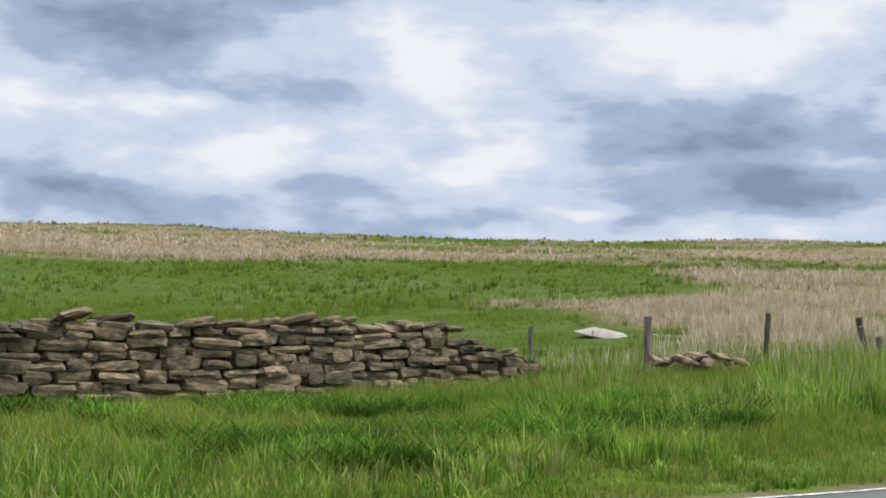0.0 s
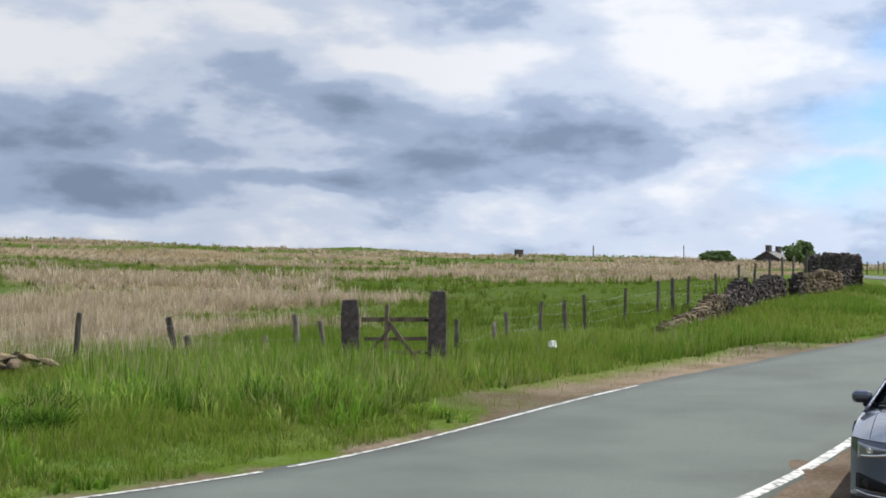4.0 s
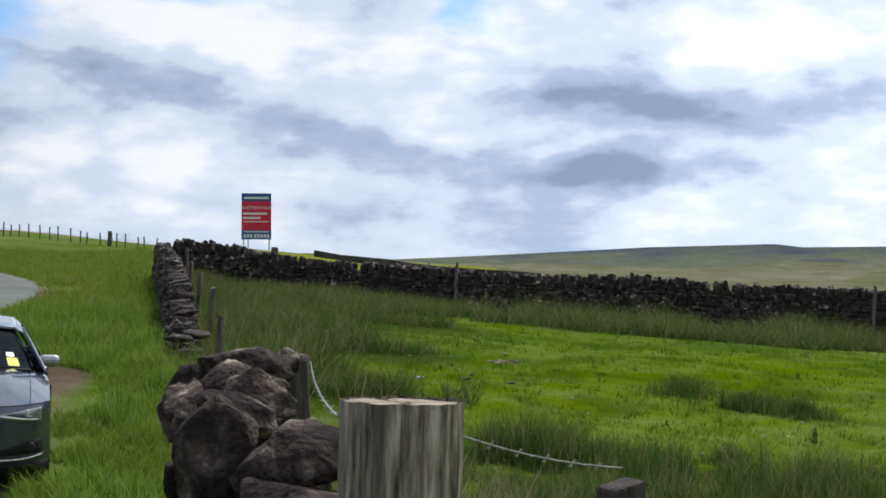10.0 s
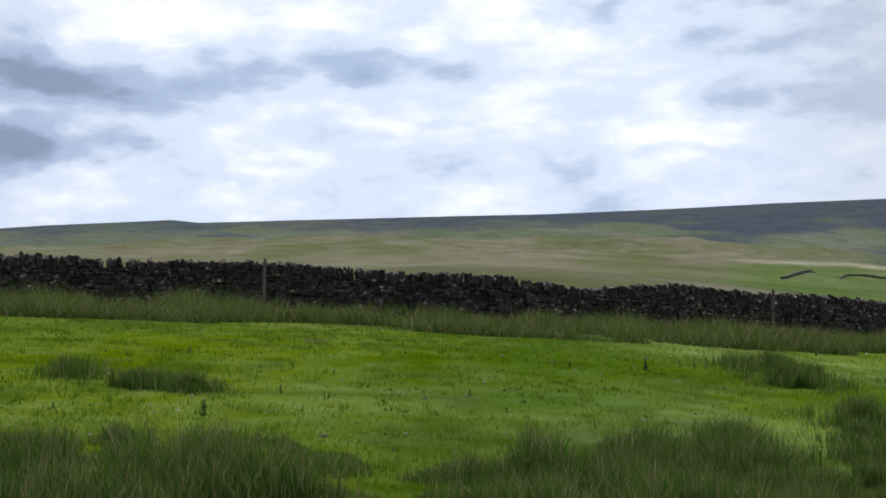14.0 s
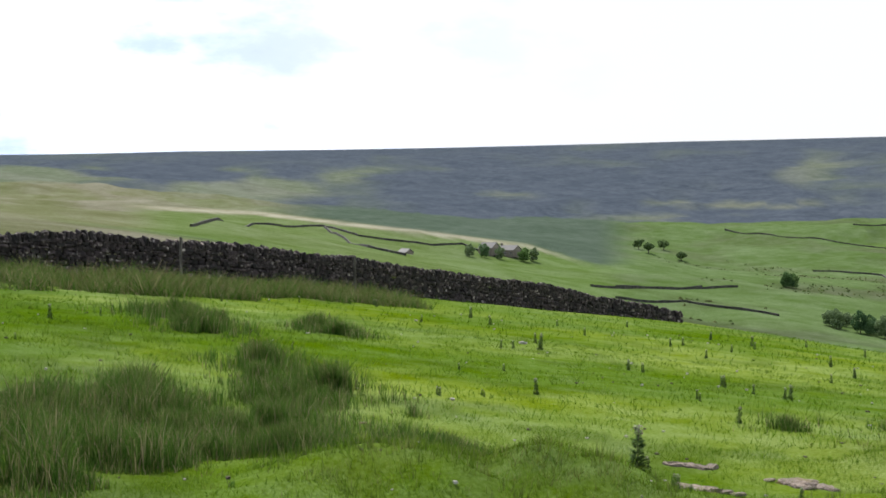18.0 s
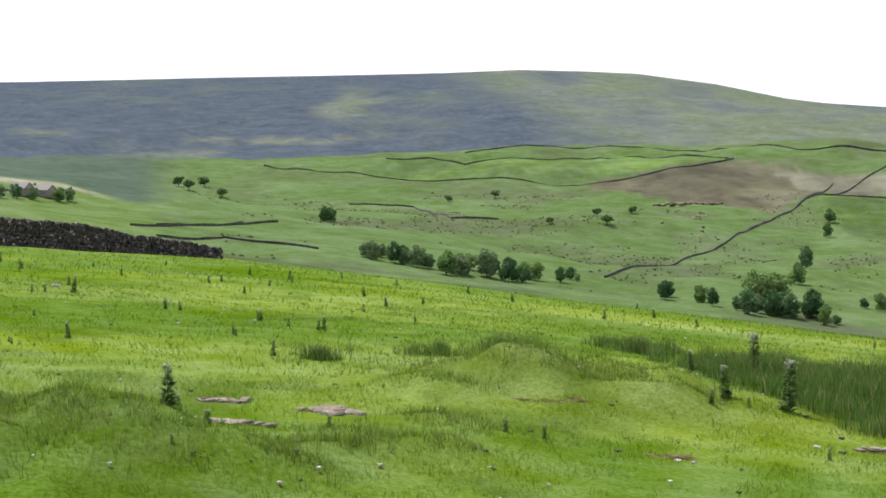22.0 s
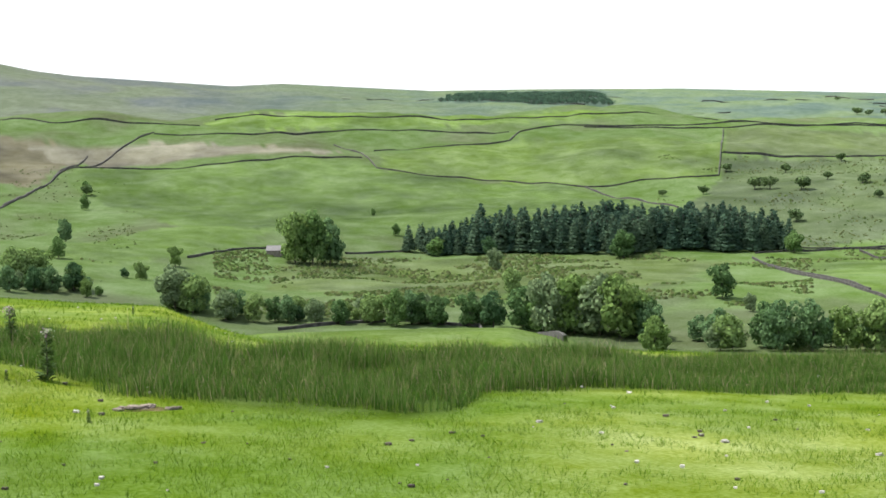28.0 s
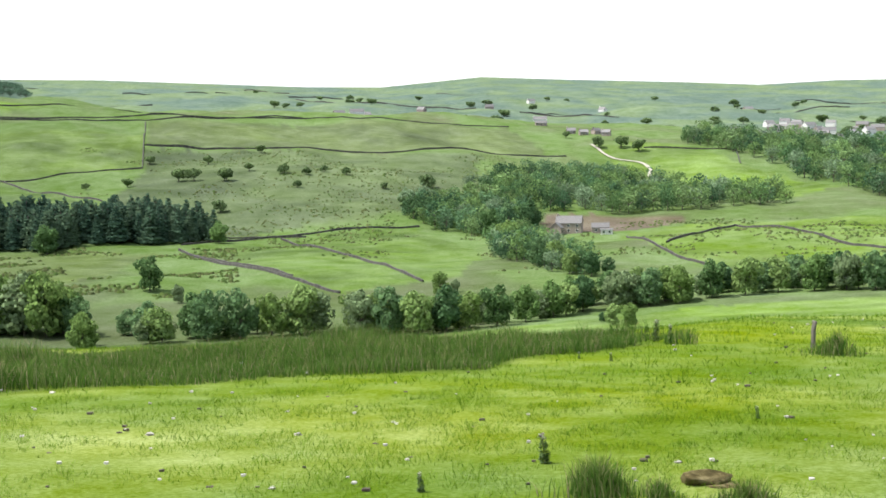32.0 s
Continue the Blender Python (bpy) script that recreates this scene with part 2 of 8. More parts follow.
def ground_mat():
    m = bpy.data.materials.new("turf")
    m.use_nodes = True
    nt = m.node_tree
    N, L = nt.nodes.new, nt.links.new
    p = nt.nodes["Principled BSDF"]
    a = N("ShaderNodeAttribute"); a.attribute_name = "cover"
    pos = N("ShaderNodeNewGeometry").outputs["Position"]

    def nz(scale, detail=5, rough=0.6):
        n = N("ShaderNodeTexNoise")
        n.inputs["Scale"].default_value, n.inputs["Detail"].default_value, n.inputs["Roughness"].default_value = scale, detail, rough
        L(pos, n.inputs["Vector"])
        return n.outputs["Fac"]

    col = a.outputs["Color"]
    for sc, lo, hi, v0, v1, s0, s1 in ((22, 0.3, 0.7, 0.72, 1.28, 0.9, 1.1), (1.3, 0.3, 0.7, 0.8, 1.2, 0.85, 1.1), (0.09, 0.3, 0.7, 0.82, 1.16, 0.85, 1.12), (0.02, 0.3, 0.7, 0.85, 1.15, 0.9, 1.1)):
        f = nz(sc)
        hs = N("ShaderNodeHueSaturation")
        for key, b0, b1 in (("Value", v0, v1), ("Saturation", s1, s0)):
            mr = N("ShaderNodeMapRange")
            mr.inputs[1].default_value, mr.inputs[2].default_value, mr.inputs[3].default_value, mr.inputs[4].default_value = lo, hi, b0, b1
            L(f, mr.inputs[0]); L(mr.outputs[0], hs.inputs[key])
        L(col, hs.inputs["Color"])
        col = hs.outputs[0]
    L(col, p.inputs["Base Color"])
    p.inputs["Roughness"].default_value = 0.9
    p.inputs["Specular IOR Level"].default_value = 0.0
    b = N("ShaderNodeBump"); b.inputs["Strength"].default_value, b.inputs["Distance"].default_value = 0.7, 0.05
    L(nz(9, 6, 0.7), b.inputs["Height"]); L(b.outputs[0], p.inputs["Normal"])
    return m


MAT = {
    "turf": ground_mat(),
    "blade": blade_mat("grass_blade", "tint"),
    "leaf": blade_mat("foliage", "tint", 0.75, 0.35),
    "asphalt": surface("asphalt", [(0.3, (0.070, 0.088, 0.077)), (0.5, (0.105, 0.125, 0.112)), (0.7, (0.155, 0.172, 0.157))], 60, 8, 0.85, 0.6, 160, stains=(0.45, (0.072, 0.086, 0.078), 0.40, 0.7), coord="Position", bump_dist=0.006),
    "layby": surface("worn_gravel", [(0.3, (0.11, 0.085, 0.065)), (0.5, (0.19, 0.155, 0.125)), (0.7, (0.27, 0.23, 0.19))], 9, 8, 0.95, 0.8, 45, stains=(0.8, (0.10, 0.08, 0.06), 0.5, 0.7), coord="Position"),
    "line": surface("road_paint", [(0.40, (0.18, 0.19, 0.18)), (0.50, (0.52, 0.52, 0.50)), (0.7, (0.72, 0.72, 0.69))], 9, 8, 0.7, 0.3, 60, coord="Position"),
    "grit": surface("weathered_gritstone", [(0.28, (0.045, 0.037, 0.028)), (0.48, (0.14, 0.104, 0.062)), (0.62, (0.24, 0.185, 0.115)), (0.78, (0.40, 0.335, 0.25))], 5, 8, 0.92, 0.7, 22, stains=(2.2, (0.035, 0.031, 0.026), 0.5, 0.66), vary=0.45),
    "grit_all": surface("gritstone_rubble", [(0.28, (0.018, 0.013, 0.014)), (0.46, (0.037, 0.027, 0.028)), (0.59, (0.088, 0.068, 0.064)), (0.655, (0.42, 0.37, 0.33))], 6, 8, 0.94, 0.9, 24, stains=(2.0, (0.022, 0.019, 0.017), 0.45, 0.62), island=0.5),
    "dark_grit": surface("lichened_dark_gritstone", [(0.28, (0.018, 0.013, 0.014)), (0.47, (0.038, 0.028, 0.029)), (0.60, (0.095, 0.074, 0.069)), (0.655, (0.44, 0.39, 0.35))], 6, 9, 0.92, 0.9, 18, stains=(1.6, (0.022, 0.019, 0.017), 0.46, 0.64), vary=0.4, bump_dist=0.03),
    "boulder_grit": surface("lichened_boulder", [(0.33, (0.018, 0.014, 0.014)), (0.48, (0.055, 0.043, 0.040)), (0.58, (0.13, 0.108, 0.092)), (0.68, (0.42, 0.375, 0.32))], 7, 12, 0.95, 1.0, 30, stains=(3.0, (0.022, 0.017, 0.018), 0.45, 0.62), vary=0.35, spec=0.1, bump_dist=0.05),
    "slab": surface("pale_slab", [(0.3, (0.19, 0.175, 0.155)), (0.6, (0.30, 0.28, 0.26)), (0.8, (0.38, 0.36, 0.33))], 3, 8, 0.9, 0.5, 14),
    "old_wood": surface("weathered_wood", [(0.3, (0.045, 0.038, 0.032)), (0.5, (0.11, 0.097, 0.08)), (0.7, (0.22, 0.20, 0.168))], 6, 8, 0.9, 0.6, 30, vary=0.3, stretch=(4, 4, 0.5)),
}

# ---- the lie of the land ----
EYE = 1.65


def smooth(a, b, v):
    u = np.clip((np.asarray(v, float) - a) / (b - a), 0, 1)
    return u * u * (3 - 2 * u)


def hash2(ix, iy):
    h = np.sin(ix * 127.1 + iy * 311.7) * 43758.5453
    return h - np.floor(h)


def vnoise(x, y):
    ix, iy = np.floor(x), np.floor(y)
    u, v = x - ix, y - iy
    u, v = u * u * (3 - 2 * u), v * v * (3 - 2 * v)
    a, b = hash2(ix, iy), hash2(ix + 1, iy)
    c, d = hash2(ix, iy + 1), hash2(ix + 1, iy + 1)
    return (a + (b - a) * u) * (1 - v) + (c + (d - c) * u) * v - 0.5


def fbm(x, y, octaves=4):
    s, k = 0.0, 1.0
    for o in range(octaves):
        s = s + k * vnoise(x + 17.3 * o, y - 9.1 * o)
        x, y, k = x * 2.03, y * 2.03, k * 0.5
    return s


# how high the far land stands over the eye's level, in degrees, by compass bearing and by distance
BEARING = np.array([-140, -60, -20, 0, 20, 45, 60, 70, 80, 90, 100, 110, 120, 130, 140, 150, 160, 170, 180, 190, 200, 220.0])
RISE = {
    90: [0.5, 0.8, 1.2, 1.3, 1.4, 1.9, 1.0, 0.5, 0.0, -0.5, -2, -5, -12, -14, -16, -16, -16, -16, -16, -16, -16, 0.5],
    150: [0.8, 1.6, 2.0, 2.0, 2.1, 2.3, 1.2, 0.5, 0.1, -0.4, -1.5, -4, -9, -12, -12, -11, -11, -13, -13, -13, -13, 0.8],
    220: [1.0, 2.2, 2.5, 2.5, 2.5, 2.3, 1.2, 0.6, 0.2, -0.3, -1.2, -3.5, -7, -8.5, -9.0, -8.5, -8.6, -11, -11, -11, -11, 1.0],
    320: [1.0, 2.0, 2.4, 2.4, 2.4, 2.2, 1.1, 0.8, 0.4, 0.1, -0.8, -2.8, -5.5, -6.6, -7.7, -9.3, -9.9, -10, -10, -9.7, -9.1, 1.0],
    450: [1.0, 1.9, 2.3, 2.3, 2.3, 2.0, 1.1, 1.0, 0.6, 0.3, -0.2, -1.8, -4.0, -5.2, -6.2, -7.5, -7.8, -8.0, -8.2, -7.8, -7.2, 1.0],
    650: [1.0, 1.8, 2.2, 2.2, 2.2, 1.9, 1.1, 1.1, 0.9, 0.7, 0.2, -1.0, -2.6, -3.8, -4.5, -5.2, -5.4, -5.5, -5.8, -5.7, -5.3, 1.0],
    900: [0.9, 1.7, 2.1, 2.1, 2.1, 1.8, 1.1, 1.2, 1.2, 1.0, 0.6, -0.3, -1.5, -2.0, -2.2, -2.5, -2.7, -3.0, -3.4, -3.6, -3.7, 0.9],
    1300: [0.9, 1.6, 2.0, 2.0, 2.0, 1.7, 1.1, 1.3, 1.5, 1.3, 0.9, 0.1, -0.2, 0.4, 0.45, 0.25, 0.1, -0.35, -1.0, -1.55, -2.3, 0.9],
    1650: [0.8, 1.5, 1.9, 1.9, 1.9, 1.6, 1.1, 1.4, 1.6, 1.5, 1.2, 0.4, 0.0, 0.2, 0.1, -0.2, -0.5, -1.0, -1.6, -2.0, -2.6, 0.8],
    2500: [0.8, 1.3, 1.7, 1.7, 1.7, 1.5, 1.2, 1.8, 2.1, 2.1, 2.0, 1.8, 1.7, 1.9, 1.4, 0.7, 0.35, 0.0, -0.5, -0.8, -1.2, 0.8],
}
SKY_AZ = [-140, 20, 45, 58, 63, 70, 75, 76, 80, 90, 99, 107, 119, 128, 131, 133.5, 135.7, 138.8, 141.5, 143, 149, 151, 157, 161, 167, 175, 178, 182, 185, 190, 193, 196, 199, 205, 220]
SKY_EL = [0.8, 1.4, 1.3, 1.45, 1.8, 2.32, 2.54, 2.42, 2.5, 2.62, 2.95, 3.1, 3.36, 3.46, 3.54, 3.44, 3.30, 2.82, 2.2, 1.98, 1.45, 1.5, 1.05, 1.0, 0.85, 0.42, 0.35, 0.68, 0.52, 0.30, 0.13, 0.24, 0.22, 0.2, 0.8]
DIST = np.array(sorted(RISE) + [4200.0])


def far_rise(az, r):
    cols = [np.interp(az, BEARING, RISE[d]) for d in sorted(RISE)] + [np.interp(az, SKY_AZ, SKY_EL)]
    tab = np.stack(cols, 0)
    lg, q = np.log(DIST), np.log(np.clip(r, DIST[0], DIST[-1]))
    i = np.clip(np.searchsorted(lg, q, side="right") - 1, 0, len(lg) - 2)
    k = np.arange(tab.shape[1])
    d = np.diff(tab, axis=0) / np.diff(lg)[:, None]
    m = np.zeros_like(tab)
    m[1:-1] = np.where(d[:-1] * d[1:] > 0, 2 * d[:-1] * d[1:] / (d[:-1] + d[1:] + 1e-12), 0)
    m[0], m[-1] = d[0], d[-1]
    h = lg[i + 1] - lg[i]
    u = (q - lg[i]) / h
    p0, p1, m0, m1 = tab[i, k], tab[i + 1, k], m[i, k] * h, m[i + 1, k] * h
    return (2 * u**3 - 3 * u**2 + 1) * p0 + (u**3 - 2 * u**2 + u) * m0 + (3 * u**2 - 2 * u**3) * p1 + (u**3 - u**2) * m1


# grassy hummocks in the pasture: bearing, distance, height, spread
MOUNDS = [(105.5, 10.6, 0.22, 0.8), (121.8, 10.4, 0.10, 0.35), (128.4, 12.6, 0.12, 0.5), (123.6, 11.0, 0.09, 0.4), (133.6, 15.8, 0.13, 0.5), (138.0, 16.0, 0.10, 0.5), (132.0, 16.6, 0.19, 1.25), (129.3, 15.6, 0.15, 0.8), (135.5, 16.4, 0.16, 0.9), (126.5, 11.4, 0.14, 0.6), (113.0, 10.9, 0.24, 0.9), (117.0, 10.4, 0.16, 0.7), (109.0, 11.6, 0.15, 0.7)]


def land(x, y):
    """Height of the ground, in metres, without the lane cut into it."""
    x, y = np.atleast_1d(np.asarray(x, float)), np.atleast_1d(np.asarray(y, float))
    r = np.hypot(x, y) + 1e-6
    az = np.degrees(np.arctan2(x, y))
    az = np.where(az < -140, az + 360, az)
    field = -0.25 + 0.012 * x + np.where(y > 0, 0.055, 0.075) * y - 0.001 * np.minimum(y, 0) ** 2
    along = (x + y) / math.sqrt(2)
    aside = (x - y) / math.sqrt(2)
    q = (along - 11) / 4
    verge = 0.054 * 4 * np.where(q > 20, q, np.log1p(np.exp(np.minimum(q, 20))))
    verge = verge - 0.47 * np.exp(-((x - 9.2) ** 2 + (y - 10.0) ** 2) / 30)
    verge = verge - 0.012 * np.maximum(-aside - 6, 0) * smooth(60, 20, r)
    verge = verge + 0.9 * smooth(2.5, 9, aside + 0.0) * smooth(30, 55, along)
    w = smooth(51.5, 53.5, az) * smooth(5, 12, r) + smooth(30, 70, az) * (1 - smooth(5, 12, r))
    w = w * (1 - smooth(203, 220, az))
    far = EYE + r * np.tan(np.radians(far_rise(az, r)))
    rough = fbm(x / 9, y / 9, 3) * 0.22 * smooth(18, 40, r) * smooth(60, 40, az) + fbm(x / 30, y / 30, 3) * 0.006 * np.minimum(r, 400) * smooth(45, 30, az) * smooth(40, 90, r)
    moor = verge + (far - verge) * smooth(55, 100, r) + rough
    bump = fbm(x / 4.0, y / 4.0, 3) * 0.07 * smooth(4, 9, r)
    fieldz = field + bump + 0.25 * fbm(x / 13, y / 13, 2) * smooth(9, 20, r)
    # the pasture breaks away towards the valley
    fieldz = fieldz - np.interp(az, [146, 148, 150.6, 183, 189, 193], [0, 0.020, 0.040, 0.036, 0.014, 0]) * np.maximum(r - 20.5, 0)
    for maz, md, mh, ms in MOUNDS:
        mx, my = md * math.sin(math.radians(maz)), md * math.cos(math.radians(maz))
        fieldz = fieldz + 1.15 * mh * np.exp(-((x - mx) ** 2 + (y - my) ** 2) / (2 * ms * ms)) * (1 + 1.2 * fbm(x / 0.8, y / 0.8, 2))
    ff = far + fbm(x / 120, y / 120, 4) * 0.012 * np.minimum(r, 1200) * smooth(200, 500, r) * smooth(4300, 3000, r)
    s = 1.0 + 0.02 * r
    past = smooth(60, 140, r)
    north = smooth(88, 72, az)
    brow = fieldz - 0.05 * np.maximum(r - 120, 0) * north
    join = np.maximum(brow, ff) + (0.25 - 0.04 * north) * s * np.exp(-np.abs(brow - ff) / s)
    fz = fieldz + (join - fieldz) * past
    return moor * (1 - w) + fz * w


def land1(x, y):
    return float(land(x, y)[0])

# ---- helpers for things ----
def mesh_np(name, verts, faces, mats=(), tint=None, attr="tint", smooth_faces=False):
    """A mesh from numpy arrays: verts (n, 3), faces (m, k). tint: a colour for every vertex."""
    me = bpy.data.meshes.new(name)
    n, (m, k) = len(verts), faces.shape
    me.vertices.add(n); me.loops.add(m * k); me.polygons.add(m)
    me.vertices.foreach_set("co", np.ascontiguousarray(verts, np.float32).ravel())
    me.loops.foreach_set("vertex_index", np.ascontiguousarray(faces, np.int32).ravel())
    me.polygons.foreach_set("loop_start", np.arange(0, m * k, k, dtype=np.int32))
    me.polygons.foreach_set("use_smooth", np.full(m, smooth_faces))
    me.update(calc_edges=True)
    for mt in mats:
        me.materials.append(mt)
    if tint is not None:
        at = me.attributes.new(attr, "FLOAT_COLOR", "POINT")
        c = np.ones((n, 4), np.float32); c[:, :3] = tint
        at.data.foreach_set("color", c.ravel())
    return me


def part(name, data, material, parent, label="", m=None):
    """Links a bmesh or a mesh as one part under a thing or a part."""
    if isinstance(data, bmesh.types.BMesh):
        me = bpy.data.meshes.new(name)
        data.to_mesh(me); data.free()
        if material:
            me.materials.append(material)
    else:
        me = data
    ob = new(name, me)
    ob.parent = parent
    if m is not None:
        ob.matrix_basis = m
    if label:
        ob["label"] = label
    return ob


def thing(name, m, label, category, group="", kind=""):
    e = new(name)
    e.empty_display_size = 0.1
    e.matrix_basis = m
    return tagged(e, label, category, group, kind)


def polar(az, d):
    return d * math.sin(radians(az)), d * math.cos(radians(az))


# ---- the lane ----
LANE = [(-26.49, -13.39), (-13.49, -3.0), (-5.2, 4.0), (3.02, 10.59), (10.33, 16.22), (18.68, 22.48), (26.02, 28.02), (32.01, 33.72), (38.07, 41.68), (43.98, 48.44), (50.14, 56.54), (55.75, 63.13), (61.6, 72.16), (67.74, 83.24)]
LANE_W = [5.06, 5.06, 5.06, 5.0, 4.86, 3.76, 3.44, 3.44, 3.0, 2.8, 2.6, 2.6, 2.8, 3.0]


def spline(pts, step=0.5):
    """Catmull-Rom through the points, resampled at even steps."""
    p = np.array(pts, float)
    p = np.vstack([2 * p[0] - p[1], p, 2 * p[-1] - p[-2]])
    out = []
    for i in range(1, len(p) - 2):
        n = max(2, int(np.linalg.norm(p[i + 1] - p[i]) / step))
        u = np.linspace(0, 1, n, endpoint=False)[:, None]
        a, b, c, d = p[i - 1], p[i], p[i + 1], p[i + 2]
        out.append(0.5 * (2 * b + (c - a) * u + (2 * a - 5 * b + 4 * c - d) * u**2 + (3 * b - a - 3 * c + d) * u**3))
    out.append(p[-2][None])
    return np.vstack(out)


_l = spline([(*p, w) for p, w in zip(LANE, LANE_W)])
LANE_P, LANE_HALF = _l[:, :2], _l[:, 2] / 2
_t = np.gradient(LANE_P, axis=0)
LANE_T = _t / np.linalg.norm(_t, axis=1)[:, None]
LANE_N = np.stack([LANE_T[:, 1], -LANE_T[:, 0]], 1)  # to the right, seen up the hill
LANE_Z = land(LANE_P[:, 0], LANE_P[:, 1])
for _ in range(30):
    LANE_Z[1:-1] = (LANE_Z[:-2] + 2 * LANE_Z[1:-1] + LANE_Z[2:]) / 4


def lane_at(x, y):
    """Signed distance to the right of the lane's middle, index of the nearest point of the lane."""
    x, y = np.atleast_1d(x), np.atleast_1d(y)
    i = np.zeros(len(x), int)
    for k in range(0, len(x), 4000):
        d = (x[k:k + 4000, None] - LANE_P[None, :, 0]) ** 2 + (y[k:k + 4000, None] - LANE_P[None, :, 1]) ** 2
        i[k:k + 4000] = d.argmin(1)
    off = (x - LANE_P[i, 0]) * LANE_N[i, 0] + (y - LANE_P[i, 1]) * LANE_N[i, 1]
    return off, i


def ground_z(x, y):
    """Height of the ground with the lane and the lay-by cut into it."""
    x, y = np.atleast_1d(np.asarray(x, float)), np.atleast_1d(np.asarray(y, float))
    z = land(x, y)
    near = (np.hypot(x, y) < 120)
    if near.any():
        xs, ys = x[near], y[near]
        off, i = lane_at(xs, ys)
        half = LANE_HALF[i]
        a = np.abs(off)
        w = 1 - smooth(half + 0.3, half + 1.6, a)
        inner = 1 - smooth(half - 1.0, half - 0.35, a)
        zz = z[near]
        zz = zz * (1 - w) + (LANE_Z[i] - 0.012) * w - 0.06 * inner
        # the lay-by on the right, where the car stands
        lay = (1 - smooth(half + 2.8, half + 3.7, off)) * (off > 0) * smooth(-4, 1, xs + ys - 2) * (1 - smooth(19, 26, (xs + ys) / 1.414))
        zz = zz * (1 - lay) + (LANE_Z[i] + 0.004 - 0.07 * inner + 0.012 * fbm(xs / 0.8, ys / 0.8, 3)) * lay
        z[near] = zz
    return z


def gz(x, y):
    return float(ground_z(x, y)[0])


def bearing(x, y):
    az = np.degrees(np.arctan2(x, y))
    return np.where(az < -140, az + 360, az)


def tan_share(x, y):
    """How much bleached grass stands among the green on the moor."""
    n = 0.40 + 1.6 * fbm(x / 14, y / 9, 4) + 1.1 * fbm(x / 40 + 9, y / 22, 4)
    az, r = bearing(x, y), np.hypot(x, y)
    return smooth(0.22, 0.78, n - 1.0 * smooth(9, -5, az) * smooth(115, 80, r) + 0.15 * smooth(70, 120, r) + 0.15 * smooth(2, 10, az) - 0.28 * smooth(12, 20, az) * smooth(110, 70, r))


def inside(az, r, poly):
    """Which of the places lie in a parcel given by bearings and distances."""
    x, y = r * np.sin(np.radians(az)), r * np.cos(np.radians(az))
    q = [polar(*p) for p in poly]
    hit = np.zeros(len(x), bool)
    for (x0, y0), (x1, y1) in zip(q, q[1:] + q[:1]):
        if y0 != y1:
            hit ^= ((y0 > y) != (y1 > y)) & (x < (x1 - x0) * (y - y0) / (y1 - y0) + x0)
    return hit


# parcels over the valley: corners by bearing and distance, then the colour of what grows there
PARCELS = [
    ([(154.7, 950), (163.1, 905), (168.4, 922), (168.6, 1060), (160.5, 1075), (155, 1035)], (0.115, 0.17, 0.035)),
    ([(142, 940), (146, 985), (154, 990), (155, 945), (163, 900), (166, 790), (157, 700), (147, 720)], (0.082, 0.135, 0.026)),
    ([(146.5, 600), (143, 560), (141, 600), (147, 740), (150.5, 700)], (0.095, 0.155, 0.028)),
    ([(134.3, 1170), (139.4, 1107), (143.5, 1050), (141, 900), (136, 960), (133.4, 1030)], (0.118, 0.112, 0.056)),
    ([(142.5, 1010), (150, 1000), (154, 1020), (146, 1075), (141, 1060)], (0.17, 0.165, 0.105)),
    ([(151, 640), (165, 630), (169, 610), (165, 480), (150, 520)], (0.105, 0.145, 0.035)),
    ([(168.6, 1000), (174.8, 995), (185, 1020), (183, 1160), (168.7, 1115)], (0.095, 0.125, 0.04)),
    ([(168.5, 915), (168.6, 995), (182, 985), (181, 800), (172, 690), (167, 780)], (0.085, 0.115, 0.04)),
    ([(170, 610), (174, 665), (179, 705), (182, 600), (181, 480), (176, 455)], (0.09, 0.165, 0.028)),
    ([(184.4, 745), (190, 735), (190, 700), (187, 665), (184.4, 690)], (0.12, 0.10, 0.06)),
    ([(187.5, 650), (191, 700), (198, 700), (199, 480), (191, 510)], (0.085, 0.17, 0.02)),
    ([(186.5, 1060), (190, 1100), (196, 870), (194, 790), (188.7, 950)], (0.095, 0.175, 0.025)),
    ([(148, 1195), (169, 1280), (160, 1150), (148, 1120)], (0.12, 0.19, 0.03)),
    ([(126, 1140), (134, 1200), (139.4, 1107), (133, 1030), (126, 1074)], (0.085, 0.16, 0.03)),
    ([(150, 300), (163, 215), (162, 190), (152, 150), (146, 200)], (0.11, 0.18, 0.02)),
    ([(163, 100), (163, 330), (176, 340), (190, 378), (201, 390), (201, 100)], (0.125, 0.205, 0.03)),
    ([(99, 640), (105, 720), (110.5, 705), (111.6, 680), (108, 520), (98, 330)], (0.075, 0.12, 0.03)),
    ([(95, 640), (101.5, 800), (107, 900), (112, 720), (105, 725)], (0.19, 0.185, 0.125)),
]


def rush_front(az):
    """Where the long belt of rushes over the valley begins."""
    return np.interp(az, [134, 137, 139, 143.5, 150, 156, 158.2, 159.2, 163.6, 170, 175, 182.5, 183.5, 189], [25, 21.3, 18, 15.5, 14, 13.4, 14.2, 16.2, 16.7, 17.3, 17.9, 18.2, 19.8, 22.3])


